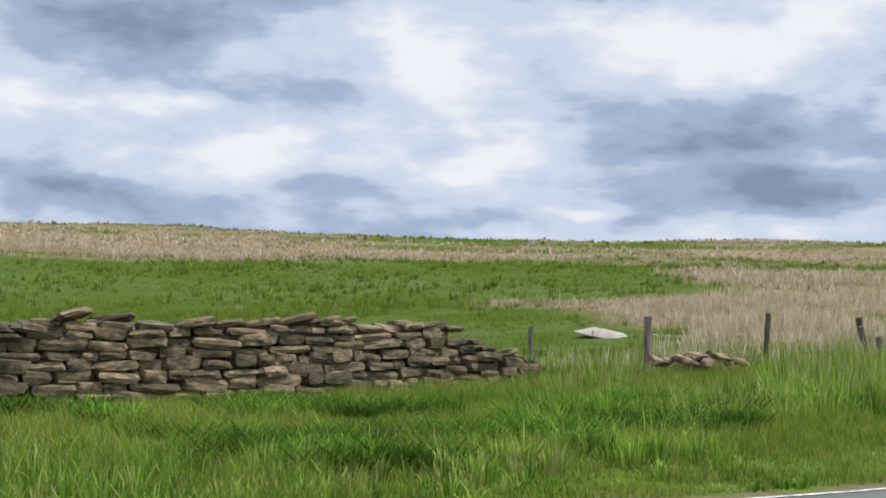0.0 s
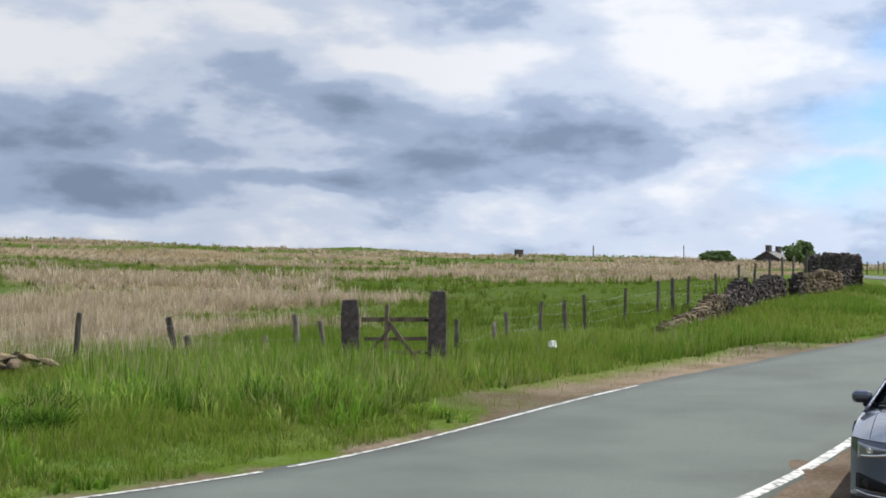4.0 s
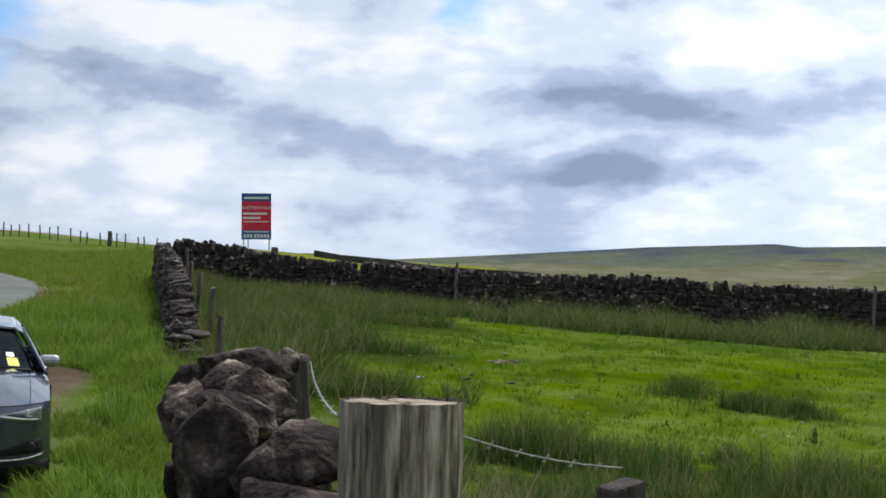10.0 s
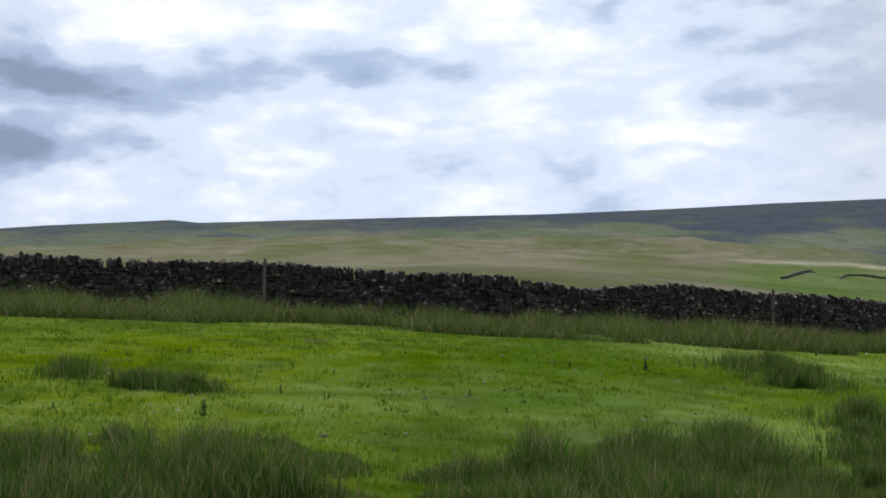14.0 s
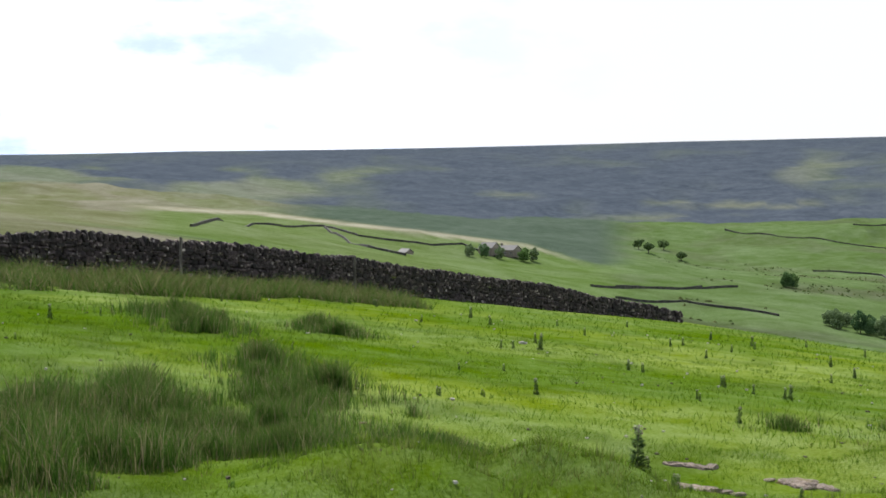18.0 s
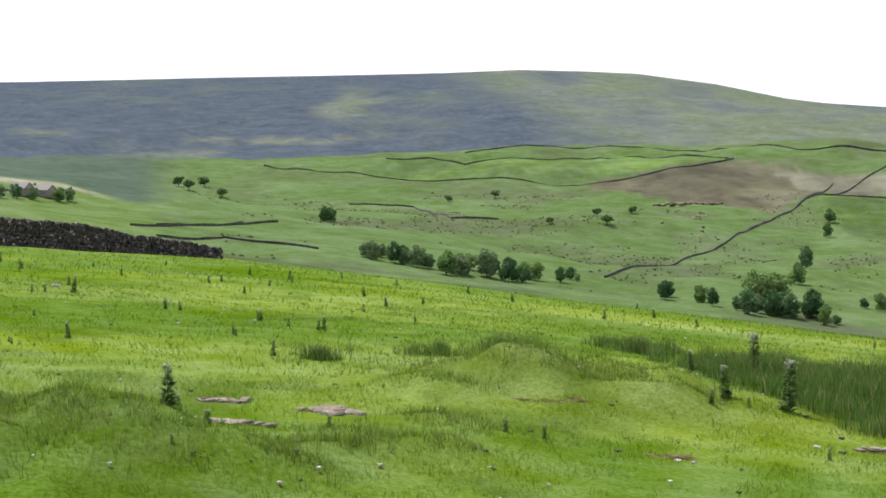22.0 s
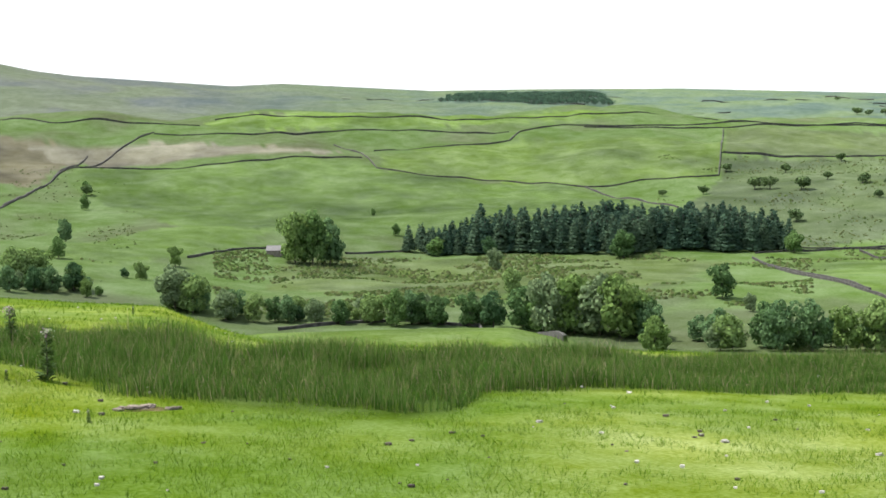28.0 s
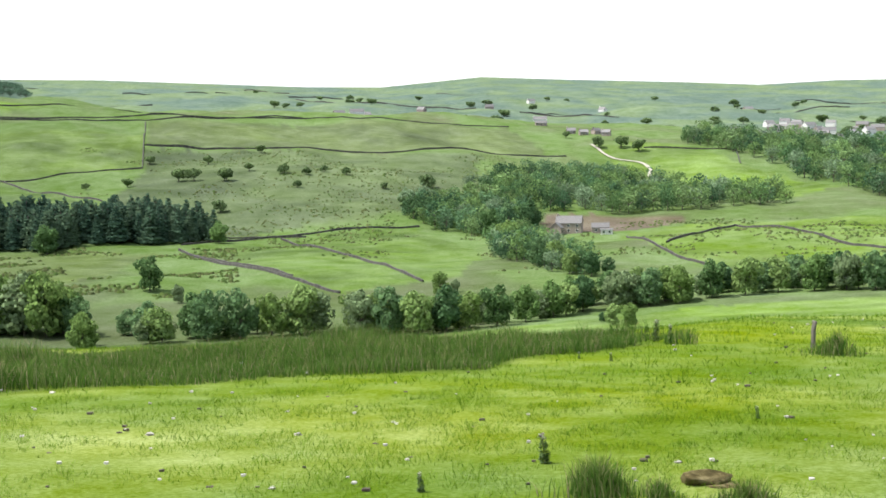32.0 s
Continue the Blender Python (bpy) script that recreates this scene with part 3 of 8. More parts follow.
# grass among the heather of the high moor: bearing, height, half width, half depth in degrees, how much
GRASS_SLOPES = [(101, 1.4, 3.2, 0.55, 1.0), (105.5, 1.9, 1.2, 0.35, 0.6), (121, 0.95, 4, 0.14, 0.9), (124, 2.1, 1.2, 0.6, 0.7), (118, 0.3, 3, 0.25, 0.6), (84, 1.6, 9, 0.5, 0.7), (93, 1.9, 3, 0.3, 0.6), (112, 1.3, 1.5, 0.12, 0.6)]


def rush_depth(az):
    return np.interp(az, [133, 137, 141, 150, 157, 162, 175, 185, 191], [1.0, 5.0, 8.5, 8.5, 8.0, 8.0, 8.0, 6.5, 3.5])


def cover_colour(x, y):
    """What grows where: rough moor, verge, pasture, hill grass and heather, with some shade and haze put into the
    colours.
    """
    r, az = np.hypot(x, y), bearing(x, y)
    n1, n3 = fbm(x / 14, y / 6, 4), fbm(x / 3, y / 3, 3)
    C = lambda *c: np.array(c)[None, :]
    mix = lambda a, b, w: a + (b - a) * np.clip(w, 0, 1)[:, None]
    full = lambda *c: np.repeat(C(*c), len(x), 0)
    # moor ground colour is dimmed to hold the tussocks' own shade
    moor = mix(full(0.062, 0.098, 0.020), C(0.20, 0.155, 0.10), tan_share(x, y) * 0.9)
    verge = mix(full(0.075, 0.13, 0.02), C(0.14, 0.16, 0.05), 0.3 + 1.2 * n3)
    past = mix(full(0.070, 0.124, 0.010), C(0.132, 0.184, 0.020), 0.4 + 1.5 * fbm(x / 6 + 4, y / 6, 4) + 0.9 * n3)
    past = mix(past, C(0.050, 0.085, 0.010), 0.6 * smooth(0.10, 0.30, fbm(x / 1.1, y / 1.1 + 5, 3)) * smooth(60, 25, r) * smooth(150, 130, az))
    # the knoll in the west is paler and yellower
    past = mix(past, C(0.185, 0.225, 0.035), (0.20 + 0.8 * n3) * smooth(128, 150, az))
    # the east end's sward is painted darker, for the cloud shadow over it
    past = mix(past, past * C(0.82, 0.86, 0.9), smooth(104, 84, az))
    for maz, md, mh, ms in MOUNDS:
        mx, my = polar(maz, md)
        past = mix(past, C(0.080, 0.118, 0.020), 0.6 * np.exp(-((x - mx) ** 2 + (y - my) ** 2) / (2 * (1.1 * ms) ** 2)) * (0.6 + 1.4 * n3))
    belt = smooth(-0.6, 0.5, r - rush_front(az)) * smooth(0.6, -0.6, r - rush_front(az) - rush_depth(az)) * smooth(135, 139, az) * smooth(191, 187, az)
    nearby = smooth(101, 97, az) * smooth(56, 60, az) * smooth(16, 13.5, r + 4 * n3)
    past = mix(past, C(0.034, 0.058, 0.010), 0.85 * np.maximum(belt, nearby * 0.4))
    off, i = lane_at(np.where(r < 120, x, 0), np.where(r < 120, y, 0))
    half = LANE_HALF[i]
    moor = mix(moor, verge, (1 - smooth(7, 10, np.abs(off))) * (r < 110))
    moor = mix(moor, verge, (off > 0) * (az > 38) * (r < 135))
    # trodden earth and grit along the lane's edges and in the lay-by
    grit = full(0.185, 0.145, 0.11) * (0.7 + 0.9 * (n3 + 0.5))[:, None] * 0.8
    lay = (1 - smooth(half + 2.0, half + 2.6, off + 0.9 * n3)) * (off > 0) * (1 - smooth(20, 26, (x + y) / 1.414))
    edge = (1 - smooth(half + 0.15, half + 0.5, np.abs(off) + 0.9 * fbm(x / 1.5, y / 1.5, 3))) 
    wide = (1 - smooth(half + 1.1, half + 1.6, -off + 0.9 * n3)) * (off < 0) * smooth(16, 19, x + y - 10) * smooth(50, 44, x + y) * 0.92
    moor = mix(moor, grit, np.maximum(np.maximum(lay, edge), wide) * (r < 110))
    past = mix(past, grit, lay * (r < 30))
    # over the valley: hill pasture with bracken and rush, then hill grass and heather
    n4, n5 = fbm(x / 45, y / 45, 5), fbm(x / 260, y / 260, 5)
    rough_ = smooth(0.02, 0.22, n4)
    hill = mix(full(0.092, 0.145, 0.032), C(0.095, 0.105, 0.045), 0.15 + 1.1 * n4)
    for poly, c in PARCELS:
        k = inside(az + 0.25 * n1, r * (1 + 0.01 * n3), poly)
        hill[k] = np.array(c) * (0.66 + 0.50 * (n4[k] + 0.5) + 0.25 * n1[k])[:, None]
    hill = mix(hill, C(0.055, 0.075, 0.022), rough_ * 0.35 * smooth(900, 500, r))
    hill[:, 0] = np.maximum(hill[:, 0], 0.64 * hill[:, 1])
    # brighter past bearing 160; the added blue paints in the valley's haze
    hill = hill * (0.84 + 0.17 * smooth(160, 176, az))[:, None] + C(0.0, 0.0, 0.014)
    lowmoor = mix(full(0.115, 0.125, 0.062), C(0.16, 0.155, 0.11), 0.5 + 1.6 * fbm(x / 160, y / 25, 4))
    # heather on the high moor, running down the slope, with grass where the hollows are;
    # cloud shade and distance haze are painted into both colours
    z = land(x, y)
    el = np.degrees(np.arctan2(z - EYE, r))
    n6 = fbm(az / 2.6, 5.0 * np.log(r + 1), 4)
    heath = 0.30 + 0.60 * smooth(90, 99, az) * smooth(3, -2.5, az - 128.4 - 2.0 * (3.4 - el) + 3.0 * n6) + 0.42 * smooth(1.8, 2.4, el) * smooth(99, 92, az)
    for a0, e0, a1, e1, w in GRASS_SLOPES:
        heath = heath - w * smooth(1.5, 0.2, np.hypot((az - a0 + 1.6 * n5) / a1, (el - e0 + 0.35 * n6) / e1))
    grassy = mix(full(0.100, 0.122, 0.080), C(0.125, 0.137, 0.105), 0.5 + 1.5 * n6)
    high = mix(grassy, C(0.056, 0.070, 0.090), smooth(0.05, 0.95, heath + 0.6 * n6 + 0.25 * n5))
    east = smooth(118, 104, az)
    hill = mix(hill, lowmoor, east * smooth(110, 200, r) * smooth(100, 92, az) + east * smooth(300, 430, r) * 0.75)
    spruce = inside(az + 0.2 * n6, r, [(157.0, 2700), (160, 2620), (164.4, 2680), (163.4, 3900), (158.8, 3900)])
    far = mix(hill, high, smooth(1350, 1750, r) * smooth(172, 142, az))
    # far fields are pale and bluish, the haze of distance put into their colour
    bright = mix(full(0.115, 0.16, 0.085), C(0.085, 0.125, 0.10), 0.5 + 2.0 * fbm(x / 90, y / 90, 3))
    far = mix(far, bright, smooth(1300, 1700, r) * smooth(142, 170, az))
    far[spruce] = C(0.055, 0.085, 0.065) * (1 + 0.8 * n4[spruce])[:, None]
    # the moorland shelf ends in a pale edge; the clough's shade is painted into its colour
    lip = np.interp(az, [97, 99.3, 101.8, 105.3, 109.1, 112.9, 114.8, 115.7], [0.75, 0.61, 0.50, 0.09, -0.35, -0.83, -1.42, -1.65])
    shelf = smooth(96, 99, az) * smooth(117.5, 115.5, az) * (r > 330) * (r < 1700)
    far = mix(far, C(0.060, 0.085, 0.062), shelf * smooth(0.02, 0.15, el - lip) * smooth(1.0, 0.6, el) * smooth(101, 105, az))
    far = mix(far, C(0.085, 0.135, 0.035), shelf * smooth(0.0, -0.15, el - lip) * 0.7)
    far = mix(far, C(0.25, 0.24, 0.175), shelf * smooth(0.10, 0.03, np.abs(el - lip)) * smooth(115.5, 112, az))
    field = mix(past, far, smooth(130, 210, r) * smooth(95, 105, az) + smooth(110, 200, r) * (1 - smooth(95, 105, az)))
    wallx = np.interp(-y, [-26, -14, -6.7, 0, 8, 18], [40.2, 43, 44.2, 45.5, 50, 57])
    # rushy ground beside the walls, with the shadow there painted in as darker colour
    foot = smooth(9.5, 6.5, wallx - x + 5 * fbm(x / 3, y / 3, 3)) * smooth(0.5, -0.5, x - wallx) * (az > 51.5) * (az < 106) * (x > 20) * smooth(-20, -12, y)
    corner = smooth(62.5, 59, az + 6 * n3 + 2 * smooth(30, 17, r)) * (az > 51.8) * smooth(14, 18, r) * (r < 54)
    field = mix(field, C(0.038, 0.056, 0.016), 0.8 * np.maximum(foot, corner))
    field = mix(field, lowmoor * 0.85, smooth(wallx + 2, wallx + 8, x) * smooth(62, 66, az) * smooth(108, 100, az) * smooth(280, 200, r))
    gold = (az > 51) & (az < 64) & (r > 52) & (r < 125)
    field[gold] = field[gold] * 0.4 + C(0.23, 0.24, 0.03) * 0.6
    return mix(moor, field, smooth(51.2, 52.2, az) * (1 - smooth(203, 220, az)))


def build_ground():
    az = np.concatenate([np.arange(-25, 96, 0.3), np.arange(96, 205.9, 0.2), np.arange(208, 334, 3.0)])
    r = np.concatenate([[0.02], np.geomspace(0.7, 250, 165), np.geomspace(254, 1700, 125), np.geomspace(1740, 4700, 45)])
    A, R = np.meshgrid(np.radians(az), r)
    x, y = (R * np.sin(A)).ravel(), (R * np.cos(A)).ravel()
    x, y = np.append(x, 0.0), np.append(y, 0.0)
    z = ground_z(x, y)
    nr, na = len(r), len(az)
    idx = np.arange(nr * na).reshape(nr, na)
    a, b = idx[:-1], idx[1:]
    quads = np.stack([a, np.roll(a, -1, 1), np.roll(b, -1, 1), b], -1).reshape(-1, 4)[:, ::-1]
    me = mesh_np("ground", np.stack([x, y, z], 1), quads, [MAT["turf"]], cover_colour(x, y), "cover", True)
    ob = new("ground", me)
    tagged(ob, "rolling green pasture and rough tan moor grass", "ground", kind="structure")
    return ob


build_ground()


def ribbon(name, mat, lo, hi, lift,  i0=0, i1=None, cols=7, label="", wobble=0.0, crown=0.0, gaps=None, parent=None, skirt=0.0):
    """A strip along the lane between two offsets from its middle (metres to the right)."""
    i1 = i1 or len(LANE_P)
    sel = np.arange(i0, i1)
    u = np.linspace(0, 1, cols)
    s = sel * 0.5
    l = lo(sel) + wobble * vnoise(s / 0.7, s * 0 + 3.1) if callable(lo) else np.full(len(sel), lo)
    h = hi(sel) + wobble * vnoise(s / 0.6, s * 0 + 8.7) if callable(hi) else np.full(len(sel), hi)
    o = l[:, None] * (1 - u) + h[:, None] * u
    x = LANE_P[sel, 0][:, None] + LANE_N[sel, 0][:, None] * o
    y = LANE_P[sel, 1][:, None] + LANE_N[sel, 1][:, None] * o
    z = LANE_Z[sel][:, None] + lift + crown * (1 - (o / LANE_HALF[sel][:, None]) ** 2)
    if skirt:
        x, y, z = np.c_[x[:, :1], x, x[:, -1:]], np.c_[y[:, :1], y, y[:, -1:]], np.c_[z[:, :1] - skirt, z, z[:, -1:] - skirt]
        cols += 2
    n = len(sel)
    idx = np.arange(n * cols).reshape(n, cols)
    f = np.stack([idx[:-1, :-1], idx[:-1, 1:], idx[1:, 1:], idx[1:, :-1]], -1).reshape(-1, 4)
    if gaps is not None:
        keep = np.repeat(gaps(sel[:-1]), cols - 1)
        f = f[keep]
    me = mesh_np(name, np.stack([x, y, z], -1).reshape(-1, 3), f, [mat], smooth_faces=True)
    ob = new(name, me)
    if parent:
        ob.parent = parent
    return ob


road = ribbon("road", MAT["asphalt"], lambda i: -LANE_HALF[i], lambda i: LANE_HALF[i], 0.012, cols=9, wobble=0.16, crown=0.03, skirt=0.15)
tagged(road, "worn grey-green asphalt moorland lane curving uphill", "road", kind="structure")


def edge_line(name, lo, hi, i0, i1, gaps=None, parent=None):
    ob = ribbon(name, MAT["line"], lo, hi, 0.018, i0, i1, 3, wobble=0.02, crown=0.03, gaps=gaps)
    return tagged(ob, "worn white painted line along the lane's edge", "road marking", kind="structure")


_n = lambda s: int(np.argmin((LANE_P[:, 0] - s[0]) ** 2 + (LANE_P[:, 1] - s[1]) ** 2))
edge_line("road_line_near", lambda i: LANE_HALF[i] - 0.17, lambda i: LANE_HALF[i] - 0.03, 0, _n((22, 26)))
edge_line("road_line_far", lambda i: -LANE_HALF[i] + 0.05, lambda i: -LANE_HALF[i] + 0.13, 0, _n((13.5, 19)), gaps=lambda i: (vnoise(i * 0.21, i * 0 + 1.3) > -0.42))

# ---- grass, rushes and sedge ----
RNG = np.random.RandomState(7)


def blade_mesh(name, p, h, w, lean, tint, tip=None, segs=3):
    """Blades at the places p (n, 3): height, width, how far the tip hangs over, colour (darker at the root), colour of
    the tip.
    """
    n = len(p)
    a = RNG.uniform(0, 2 * np.pi, n)
    b = RNG.uniform(0, 2 * np.pi, n)
    side = np.stack([np.cos(a), np.sin(a), 0 * a], 1) * (w / 2)[:, None]
    hang = np.stack([np.cos(b), np.sin(b), 0 * b], 1) * (lean * h)[:, None]
    up = np.stack([0 * h, 0 * h, h], 1)
    tip = tint if tip is None else tip
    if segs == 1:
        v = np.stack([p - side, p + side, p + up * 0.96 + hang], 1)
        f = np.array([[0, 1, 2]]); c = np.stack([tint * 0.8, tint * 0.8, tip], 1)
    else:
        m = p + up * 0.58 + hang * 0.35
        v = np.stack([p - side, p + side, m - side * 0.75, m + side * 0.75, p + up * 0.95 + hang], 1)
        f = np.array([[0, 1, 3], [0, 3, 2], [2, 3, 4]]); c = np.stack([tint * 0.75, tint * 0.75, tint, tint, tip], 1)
    k = v.shape[1]
    faces = (np.arange(n)[:, None, None] * k + f[None]).reshape(-1, 3)
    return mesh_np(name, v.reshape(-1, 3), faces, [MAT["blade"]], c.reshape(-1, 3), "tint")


def stuff(name, me, label, category):
    ob = new(name, me)
    return tagged(ob, label, category, kind="stuff")


def sector(n, az0, az1, r0, r1):
    az = np.radians(RNG.uniform(az0, az1, n))
    r = np.sqrt(RNG.uniform(r0 * r0, r1 * r1, n))
    return r * np.sin(az), r * np.cos(az)


def on_ground(x, y, sink=0.02):
    return np.stack([x, y, ground_z(x, y) - sink], 1)


def pick(*cols):
    return np.array(cols, float)


def shades(n, cols, var=0.22):
    c = pick(*cols)[RNG.randint(0, len(cols), n)]
    return c * RNG.uniform(1 - var, 1 + var, (n, 1))


GREENS = [(0.14, 0.235, 0.026), (0.175, 0.265, 0.036), (0.225, 0.285, 0.06), (0.11, 0.19, 0.024)]
DRY = [(0.37, 0.295, 0.215), (0.31, 0.25, 0.175), (0.44, 0.36, 0.275), (0.26, 0.22, 0.13)]
RUSH = [(0.045, 0.105, 0.016), (0.062, 0.135, 0.022), (0.085, 0.16, 0.03), (0.12, 0.18, 0.045)]


def verge_grass():
    # both sides of the lane, thickest and tallest away from the wheels
    for name, n, az0, az1, r0, r1, w, segs in (("verge_grass", 135000, -26, 30, 9.5, 21, 0.008, 3), ("verge_grass", 150000, -26, 38, 21, 36, 0.013, 1), ("verge_grass", 60000, 26, 42, 30, 75, 0.03, 1)):
        x, y = sector(n, az0, az1, r0, r1)
        off, i = lane_at(x, y)
        half = LANE_HALF[i]
        tuft = fbm(x / 0.6, y / 0.6, 3)
        edge = -off - half
        keep = (edge > 0.35 + 0.5 * fbm(x / 1.5, y / 1.5, 3)) & (edge < 13 if r0 < 30 else edge < 6) & (tuft > -0.9)
        bare = (edge < 1.5) & (x + y > 26) & (x + y < 48)
        keep &= ~bare | (RNG.rand(n) < 0.05)
        x, y, edge, tuft = x[keep], y[keep], edge[keep], tuft[keep]
        m = len(x)
        lush = smooth(0.0, 0.25, fbm(x / 4 + 3, y / 4, 3))
        h = (0.11 + 0.15 * smooth(0.3, 3.0, edge) + 0.20 * tuft + 0.16 * lush) * RNG.uniform(0.6, 1.25, m)
        h = np.clip(h, 0.08, 0.8)
        tint = shades(m, GREENS)
        pale = RNG.rand(m) < 0.16 + 0.16 * smooth(0.05, 0.3, fbm(x / 3, y / 3 + 7, 3))
        tint[pale] = shades(int(pale.sum()), [(0.27, 0.26, 0.10), (0.21, 0.24, 0.06)])
        lushc = (RNG.rand(m) < 0.6 * lush)
        tint[lushc] = shades(int(lushc.sum()), [(0.085, 0.185, 0.02), (0.12, 0.225, 0.028)])
        tipc = tint * 1.15 + (RNG.rand(m, 1) < 0.2) * np.array([[0.16, 0.11, 0.06]])
        me = blade_mesh(name, on_ground(x, y), h, np.full(m, w) * RNG.uniform(0.7, 1.5, m), RNG.uniform(0.05, 0.65, m), tint, tipc, segs)
        stuff(name, me, "tall uncut green verge grass beside the lane", "grass")
    for n, az0, az1, r0, r1, w, segs in ((90000, 38, 56, 6.5, 22, 0.007, 3), (90000, 38, 51.5, 22, 75, 0.022, 1)):
        x, y = sector(n, az0, az1, r0, r1)
        off, i = lane_at(x, y)
        edge = off - LANE_HALF[i] - 2.55 * (1 - smooth(20, 25, (x + y) / 1.414))
        tuft = fbm(x / 0.5, y / 0.5, 3)
        keep = (edge > 0.1 + 0.7 * fbm(x / 1.2, y / 1.2, 3)) & (tuft > -0.2) & (bearing(x, y) < np.interp(np.hypot(x, y), [6, 9, 10, 20, 22, 23], [54, 54.0, 52.4, 52.4, 52.0, 50.6]))
        x, y, edge, tuft = x[keep], y[keep], edge[keep], tuft[keep]
        m = len(x)
        h = np.clip((0.11 + 0.08 * smooth(0, 1.5, edge) + 0.42 * tuft) * RNG.uniform(0.5, 1.3, m), 0.05, 0.55)
        tint = shades(m, GREENS)
        pale = RNG.rand(m) < 0.10 + 0.30 * smooth(0.0, 0.25, fbm(x / 2.5, y / 2.5, 3))
        tint[pale] = shades(int(pale.sum()), [(0.27, 0.26, 0.11), (0.21, 0.24, 0.06)])
        me = blade_mesh("bank_grass", on_ground(x, y), h, np.full(m, w) * RNG.uniform(0.7, 1.5, m), RNG.uniform(0.25, 1.3, m), tint, tint * 1.2, segs)
        stuff("bank_grass", me, "long rough green grass on the bank", "grass")


def tufts(name, x, y, h, spread, blades, w, cols, label, category, tips=None, segs=3, flop=0.6):
    """Separate tufts: blades that fan out from each centre, of one height and one colour, a little varied, darker at
    the root.
    """
    n = len(x)
    k = np.repeat(np.arange(n), blades)
    m = len(k)
    a, q = RNG.uniform(0, 2 * np.pi, m), RNG.uniform(0, 1, m) ** 0.7
    px, py = x[k] + np.cos(a) * q * spread[k], y[k] + np.sin(a) * q * spread[k]
    hh = h[k] * RNG.uniform(0.55, 1.15, m) * (1 - 0.35 * q * q)
    base = cols[k] * RNG.uniform(0.78, 1.22, (m, 1))
    tip = base * 1.2 if tips is None else np.where(RNG.rand(m, 1) < 0.5, tips[k] * RNG.uniform(0.8, 1.2, (m, 1)), base * 1.2)
    p = on_ground(px, py)
    side = np.stack([-np.sin(a), np.cos(a), 0 * a], 1) * (w * RNG.uniform(0.6, 1.5, m) / 2)[:, None]
    turn = a + RNG.normal(0, 0.5, m)
    hang = np.stack([np.cos(turn), np.sin(turn), 0 * a], 1) * (flop * (0.15 + q) * RNG.uniform(0.3, 1.3, m) * hh)[:, None]
    up = np.stack([0 * hh, 0 * hh, hh], 1)
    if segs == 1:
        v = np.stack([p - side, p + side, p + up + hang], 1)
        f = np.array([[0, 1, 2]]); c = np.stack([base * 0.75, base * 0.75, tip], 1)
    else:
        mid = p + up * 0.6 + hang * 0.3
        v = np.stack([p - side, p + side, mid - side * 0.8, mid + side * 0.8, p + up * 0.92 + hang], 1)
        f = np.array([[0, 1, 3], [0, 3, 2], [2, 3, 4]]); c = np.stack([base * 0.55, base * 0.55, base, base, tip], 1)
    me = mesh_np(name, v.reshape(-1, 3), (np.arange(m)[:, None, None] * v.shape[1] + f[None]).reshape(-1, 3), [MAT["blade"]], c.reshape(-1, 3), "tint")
    return stuff(name, me, label, category)


